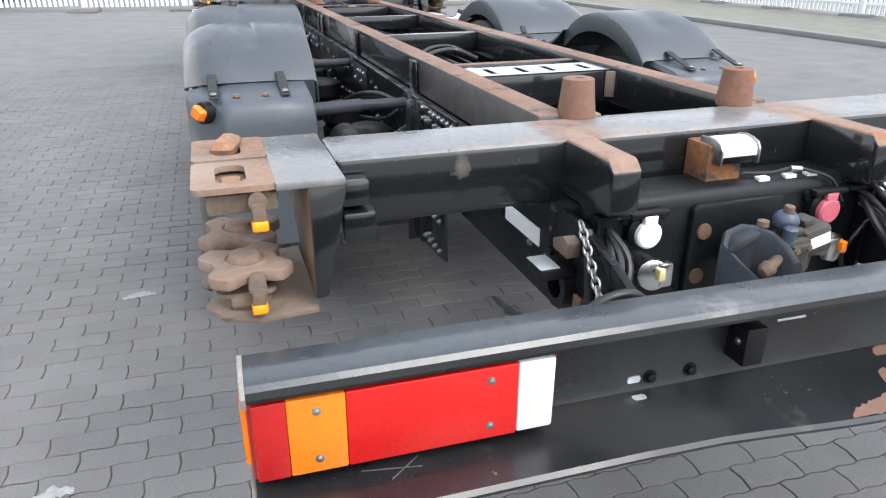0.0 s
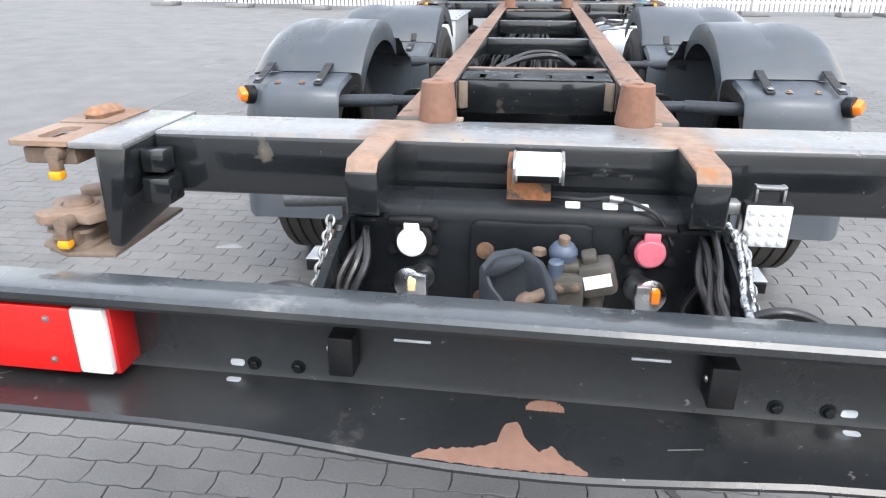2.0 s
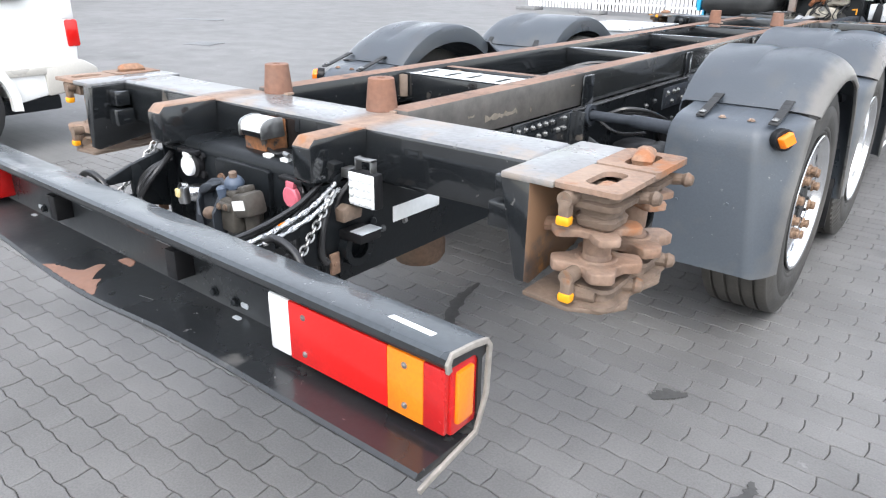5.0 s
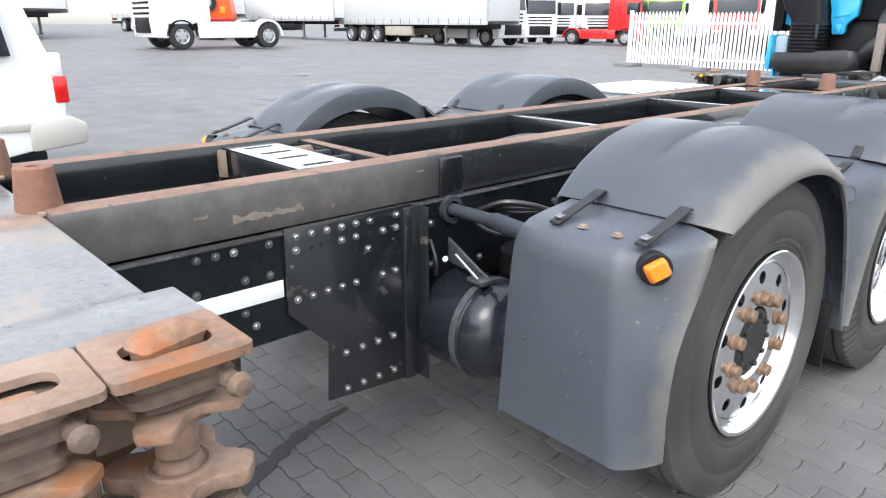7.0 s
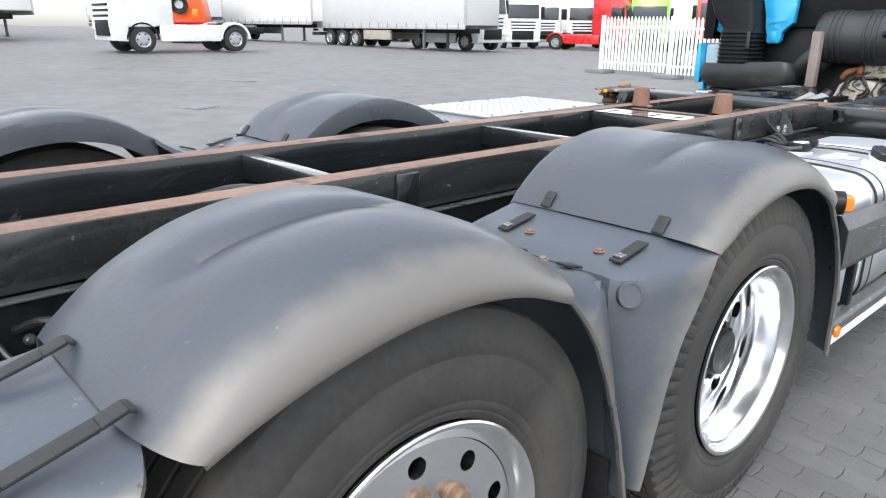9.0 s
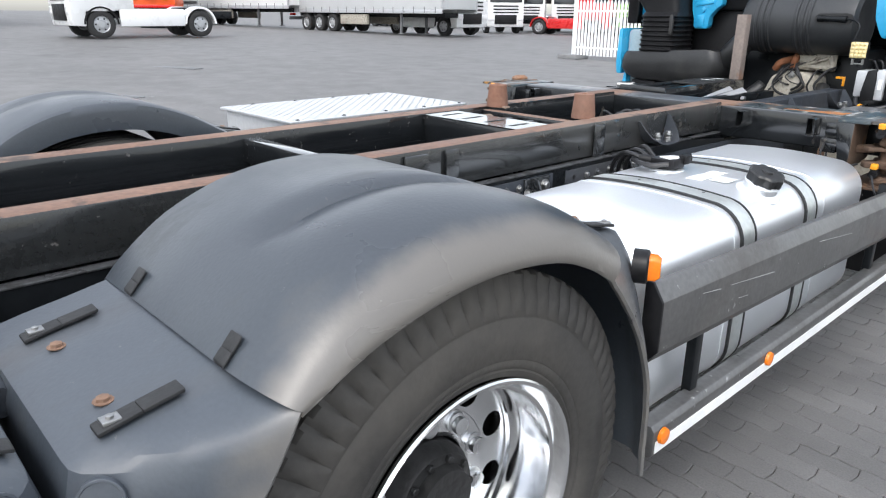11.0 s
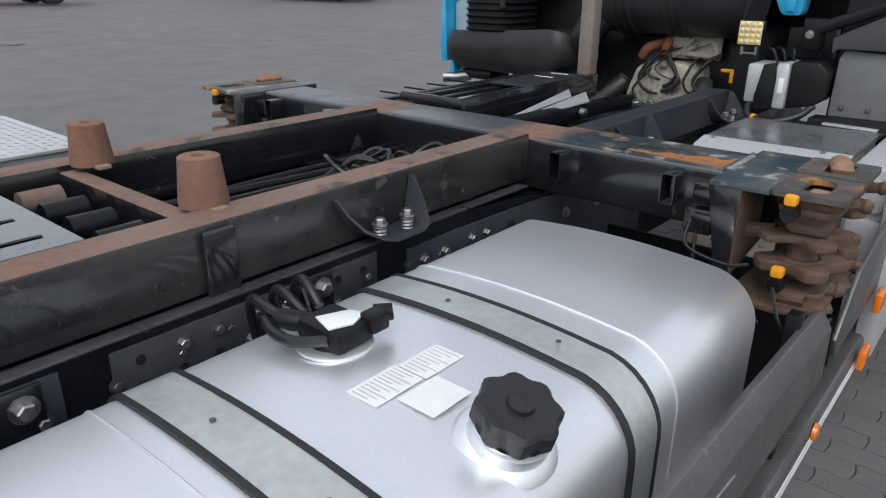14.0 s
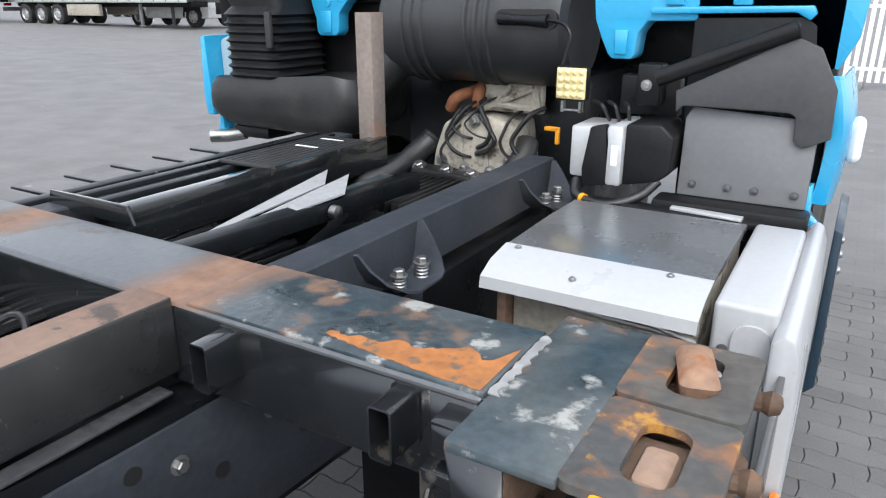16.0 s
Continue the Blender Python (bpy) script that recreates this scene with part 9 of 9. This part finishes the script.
def semi_trailer(at, turn, side, label, axles=3, orange=False):
    """A curtain or box trailer, 13.6 m long; local +y points to its front."""
    t = thing("semi_trailer", at, label, "trailer", "parked trailers", turn=turn)
    bm = B()
    box(bm, -1.27, 1.27, -4.0, 9.6, 1.25, 3.95, 0.03)
    body = part("curtain_body", bm, side, t)
    for s in (-1, 1):
        bm = B()
        box(bm, *sorted((s * 1.25, s * 1.285)), -4.0, 9.6, 1.05, 1.25, 0.01)
        part("side_rave", bm, M["silver"], body)
        for i in range(17):
            bm = B()
            y = -3.7 + i * 0.8
            box(bm, *sorted((s * 1.28, s * 1.292)), y, y + 0.05, 1.08, 1.38, 0.003)
            part("strap_buckle", bm, M["grey_plastic"], body)
    for s in (-1, 1):
        for y0, y1 in ((-4.01, -3.88), (9.48, 9.62)):
            bm = B()
            box(bm, *sorted((s * 1.18, s * 1.28)), y0, y1, 1.2, 3.97, 0.02)
            part("corner_post", bm, M["silver"], body)
    bm = B()
    box(bm, -0.5, 0.5, -3.9, 9.0, 0.85, 1.1, 0.02)
    part("frame", bm, M["chassis"], t)
    for i in range(axles):
        for s in (-1, 1):
            road_wheel(t, s * 1.22, -2.2 + 1.31 * i, 0.5, 0.38, s, M["rim_far"])
    for s in (-1, 1):
        bm = B()
        box(bm, *sorted((s * 1.0, s * 1.2)), 1.2, 3.6, 0.45, 0.98, 0.02)
        part("pallet_box", bm, M["cast"], t)
        bm = B()
        box(bm, *sorted((s * 0.85, s * 0.97)), 6.1, 6.22, 0.05, 1.0, 0.01)
        box(bm, *sorted((s * 0.80, s * 1.02)), 6.02, 6.30, 0.0, 0.05, 0.01)
        part("landing_leg", bm, M["grey_plastic"], t)
    bm = B()
    box(bm, -1.24, 1.24, -4.05, -3.95, 0.62, 0.82, 0.02)
    part("rear_bar", bm, M["red"] if orange else M["grey_plastic"], t)
    for s in (-1, 1):
        bm = B()
        box(bm, *sorted((s * 0.75, s * 1.15)), -4.07, -4.03, 0.88, 1.02, 0.01)
        part("tail_lamp", bm, M["red"], t)
    return t


def orange_carrier(at, turn):
    """The stacked orange rear end of a low carrier, with a spare wheel and lamps."""
    t = thing("orange_trailer", at, "bright orange trailer rear with spare wheel and amber lamps", "trailer", turn=turn)
    bm = B()
    prism(bm, [(-1.2, 1.0), (1.2, 1.0), (1.25, 1.3), (1.1, 2.2), (1.0, 3.3), (-1.0, 3.3), (-1.1, 2.2), (-1.25, 1.3)], "y", 0, 3.5, 0.05)
    part("body", bm, M["orange"], t)
    bm = B()
    lathe(bm, [(0, 0.2), (0.02, 0.24), (0.05, 0.44), (0.2, 0.46), (0.24, 0.4)], (0, 0, 1.95), (0, -1, 0), 28)
    part("spare_wheel", bm, M["tyre_far"], t)
    bm = B()
    lathe(bm, [(0.05, 0.24), (0.1, 0.2), (0.1, 0)], (0, 0, 1.95), (0, -1, 0), 22)
    part("spare_rim", bm, M["rim_far"], t)
    for x in (-0.75, 0.75):
        bm = B()
        box(bm, x - 0.16, x + 0.16, -0.06, 0.02, 1.35, 1.75, 0.04)
        part("amber_lamp", bm, M["amber"], t)
    bm = B()
    box(bm, -1.2, 1.2, -0.05, 0.02, 1.0, 1.16, 0.03)
    part("light_bar", bm, M["red"], t)
    bm = B()
    box(bm, -0.6, 0.6, 0.1, 3.4, 0.0, 1.02, 0.03)
    part("undercarriage", bm, M["chassis"], t)


M["fence"] = material("white_fence_paint", (0.80, 0.80, 0.79), 0.5, 0, 0.06, 4, 0.004)
bm = B()
prism(bm, [(-0.036, 0.12), (0.036, 0.12), (0.036, 1.66), (0, 1.74), (-0.036, 1.66)], "y", -0.012, 0.012)
PICKET = mesh_of("picket", bm, M["fence"])


def fence_panel(at, turn, length, label):
    t = thing("fence_panel", at, label, "fence", "white picket fence", turn=turn)
    n = int(length / 0.125)
    for i in range(n):
        ob = new("picket", PICKET)
        ob.parent = t
        ob.location = ((i + 0.5) * length / n, 0, 0)
    for z in (0.35, 1.42):
        bm = B()
        box(bm, 0, length, 0.012, 0.05, z - 0.03, z + 0.03, 0.005)
        part("fence_rail", bm, M["fence"], t)
    bm = B()
    box(bm, -0.05, 0.05, -0.03, 0.07, 0.08, 1.78, 0.008)
    part("fence_post", bm, M["fence"], t)
    bm = B()
    box(bm, -0.38, 0.38, -0.3, 0.3, 0.0, 0.13, 0.02)
    part("fence_foot", bm, M["foot"], t, "grey plastic fence foot")
    return t


def white_suv(at, turn):
    """A large white off-road estate car; local +y is forward."""
    t = thing("parked_car", at, "white and beige off-road estate car with alloy wheels", "car", turn=turn)
    L, R = 2.45, -2.43
    side = [(R + 0.05, 0.62), (R + 0.02, 1.02), (R + 0.10, 1.15), (R + 0.28, 1.75), (R + 0.45, 1.84), (0.3, 1.86), (0.75, 1.78), (1.35, 1.22), (2.2, 1.08), (L - 0.05, 0.95), (L, 0.5), (L - 0.25, 0.36), (1.95, 0.36)]
    side += arc_pts((1.48, 0.38), 0.47, 0, 180, 10)[0:11] + [(0.9, 0.34), (-0.75, 0.34)] + arc_pts((-1.36, 0.38), 0.47, 0, 180, 10) + [(R + 0.2, 0.45)]
    bm = B()
    prism(bm, side, "x", -0.95, 0.95, 0.03, 0, 2)
    for v in bm.verts:
        if v.co.z > 1.12:
            v.co.x *= 1 - 0.24 * (v.co.z - 1.12)
    body = part("body", bm, M["car_white"], t, "", 30)
    for s in (-1, 1):
        bm = B()
        prism(bm, [(R + 0.0, 0.60), (R + 0.75, 0.60), (R + 0.75, 0.66), (R + 0.0, 0.66)], "x", *sorted((s * 0.945, s * 0.965)), 0.004)
        part("rub_strip", bm, M["beige"], body, "beige rub strip")
        bm = B()
        prism(bm, [(-0.8, 0.36), (0.92, 0.36), (0.92, 0.60), (-0.8, 0.60)], "x", *sorted((s * 0.94, s * 0.968)), 0.01)
        part("sill_cladding", bm, M["beige"], body, "beige lower cladding")
        for y0, y1 in ((R + 0.38, -0.95), (-0.88, -0.02), (0.05, 1.0)):
            bm = B()
            top = 1.72 if y1 < 0.9 else 1.66
            prism(bm, [(y0, 1.18), (y1 + (0.15 if y1 > 0.9 else 0), 1.18), (y1 - (0.28 if y1 > 0.9 else 0), top), (y0 + (0.08 if y0 < -2 else 0), top)], "x", *sorted((s * 0.80, s * 0.945)), 0.004)
            part("side_window", bm, M["glass_far"], body)
        bm = B()
        box(bm, *sorted((s * 0.80, s * 0.962)), R + 0.01, R + 0.12, 0.80, 1.02, 0.02)
        part("tail_lamp", bm, M["red"], body, "red tail lamp")
        bm = B()
        box(bm, *sorted((s * 0.80, s * 0.958)), R + 0.03, R + 0.14, 1.02, 1.20, 0.02)
        part("turn_lamp", bm, M["clear"], body)
        for y in (1.48, -1.36):
            bm = B()
            prism(bm, arc_pts((y, 0.38), 0.50, -5, 185, 14) + arc_pts((y, 0.38), 0.43, 185, -5, 14), "x", *sorted((s * 0.93, s * 0.985)))
            part("arch_flare", bm, M["car_white"], body)
            road_wheel(t, s * 0.955, y, 0.385, 0.24, s, M["rim_far"])
    bm = B()
    prism(bm, [(R - 0.09, 0.46), (R - 0.10, 0.62), (R + 0.03, 0.70), (R + 0.35, 0.66), (R + 0.35, 0.42)], "x", -0.97, 0.97, 0.03, 0, 2)
    part("rear_bumper", bm, M["beige"], body, "pale beige rear bumper")
    bm = B()
    box(bm, -0.9, 0.9, -2.2, 2.2, 0.30, 0.42, 0.02)
    part("underbody", bm, M["chassis"], t)


M["foot"] = material("grey_fence_foot", (0.20, 0.20, 0.20), 0.8, 0, 0.2, 6, 0.02)
M["tyre_far"] = material("plain_tyre_rubber", (0.022, 0.022, 0.022), 0.8, 0, 0.2, 6, 0.02)
M["rim_far"] = material("grey_rim", (0.42, 0.43, 0.44), 0.4, 0.5, 0.1, 6, 0.01)
M["glass_far"] = material("dark_window", (0.03, 0.035, 0.04), 0.08, 0, 0.05, 3, 0)
M["car_white"] = material("white_car_paint", (0.74, 0.74, 0.72), 0.22, 0, 0.04, 2, 0.001, coat=0.5)
M["beige"] = material("beige_car_paint", (0.46, 0.44, 0.40), 0.35, 0.2, 0.06, 2, 0.002)
M["orange"] = material("orange_paint", (0.75, 0.10, 0.015), 0.4, 0, 0.1, 3, 0.004)
M["red_paint"] = material("red_truck_paint", (0.58, 0.02, 0.02), 0.3, 0, 0.08, 2, 0.002, coat=0.4)
M["green_paint"] = material("green_truck_paint", (0.20, 0.52, 0.03), 0.3, 0, 0.08, 2, 0.002, coat=0.4)
M["curtain"] = material("grey_curtain", (0.52, 0.53, 0.53), 0.55, 0, 0.08, 1.5, 0.02)
M["curtain_white"] = material("white_box_side", (0.74, 0.74, 0.73), 0.45, 0, 0.05, 1.5, 0.005)

white_suv((-5.36, -0.45, rise(-5.36)), 180)


def put(x, y):
    return (x, y, rise(x, y))


tractor_unit(put(-27.2, 13.05), 180, M["paint_white"], M["paint_white"], "white tractor unit with white side skirts")
orange_carrier(put(-36.0, 17.5), 60)
semi_trailer(put(-34.2, 28.3), -88, M["curtain"], "parked curtain-sided semi-trailer with three axles")
semi_trailer(put(-46.5, 26.0), -82, M["curtain_white"], "white box semi-trailer parked in the row")
semi_trailer(put(-52.0, 20.5), -82, M["curtain_white"], "white box semi-trailer parked in the row")
tractor_unit(put(-28.4, 30.9), -86, M["paint_white"], M["paint_white"], "white cab truck with a dark slatted grille")
tractor_unit(put(-32.6, 39.9), 238, M["paint_white"], M["silver"], "white cab truck in a row of parked trucks")
tractor_unit(put(-34.4, 45.5), 216, M["paint_white"], M["paint_white"], "white cab truck in a row of parked trucks")
tractor_unit(put(-32.0, 47.2), 216, M["paint_white"], M["silver"], "white cab truck in a row of parked trucks")
tractor_unit(put(-27.6, 42.8), -72, M["red_paint"], M["red_paint"], "bright red tractor unit with red side skirts")
tractor_unit(put(-25.8, 46.2), 212, M["green_paint"], M["silver"], "lime green cab truck behind the fence")
tractor_unit(put(-19.0, 42.5), 212, M["red_paint"], M["silver"], "red cab truck behind the fence")
tractor_unit(put(-8.6, 26.2), -60, M["paint_white"], M["black"], "tractor unit with black mudguards behind the fence")
semi_trailer(put(-47.0, 9.0), -86, M["curtain_white"], "white box semi-trailer parked in the row")
semi_trailer(put(-48.0, 2.0), -86, M["curtain"], "grey curtain-sided semi-trailer parked in the row")
semi_trailer(put(-49.0, -5.0), -86, M["curtain_white"], "white box semi-trailer parked in the row")
semi_trailer(put(-16.0, 62.0), 80, M["curtain_white"], "white box semi-trailer far behind the fence")
semi_trailer(put(-52.0, 46.0), -85, M["curtain_white"], "white box semi-trailer far across the yard")
x = -11.9
while x < 13:
    y = 21.3 - 0.06 * (x + 11.9)
    fence_panel((x, y, rise(x, y)), -3.4, 2.45, "white picket fence panel on grey feet")
    x += 2.55
y = 7.0
while y < 18:
    fence_panel((13.2, y, 0), 90, 2.45, "white picket fence panel on grey feet")
    y += 2.55
bm = B()
box(bm, 9.3, 9.45, 4.0, 24.0, -0.01, 0.10, 0.02)
kerb = tagged(new("kerb", mesh_of("kerb", bm, M["foot"])), "grey concrete kerb along the verge", "kerb", kind="structure")
bm = B()
box(bm, 9.45, 13.6, 4.0, 24.0, -0.01, 0.07, 0)
verge = tagged(new("verge", mesh_of("verge", bm, M["verge"] if "verge" in M else material("mossy_verge", (0.17, 0.17, 0.14), 0.9, 0, 0.4, 3, 0.05))), "mossy verge strip below the fence", "verge", kind="structure")
# Iron grates in the paving.
for x, y, w, l in ((-14.4, 9.65, 1.3, 0.35), (-10.0, 6.85, 0.55, 0.55)):
    g = thing("drain_grate", (x, y, rise(x)), "grey iron drain grate in the paving", "grate", "drain grates", turn=20)
    for i in range(5):
        bm = B()
        box(bm, -w / 2, w / 2, -l / 2 + l * i / 5, -l / 2 + l * (i + 0.6) / 5, -0.01, 0.012, 0.003)
        part("grate_bar", bm, M["grey_plastic"], g)
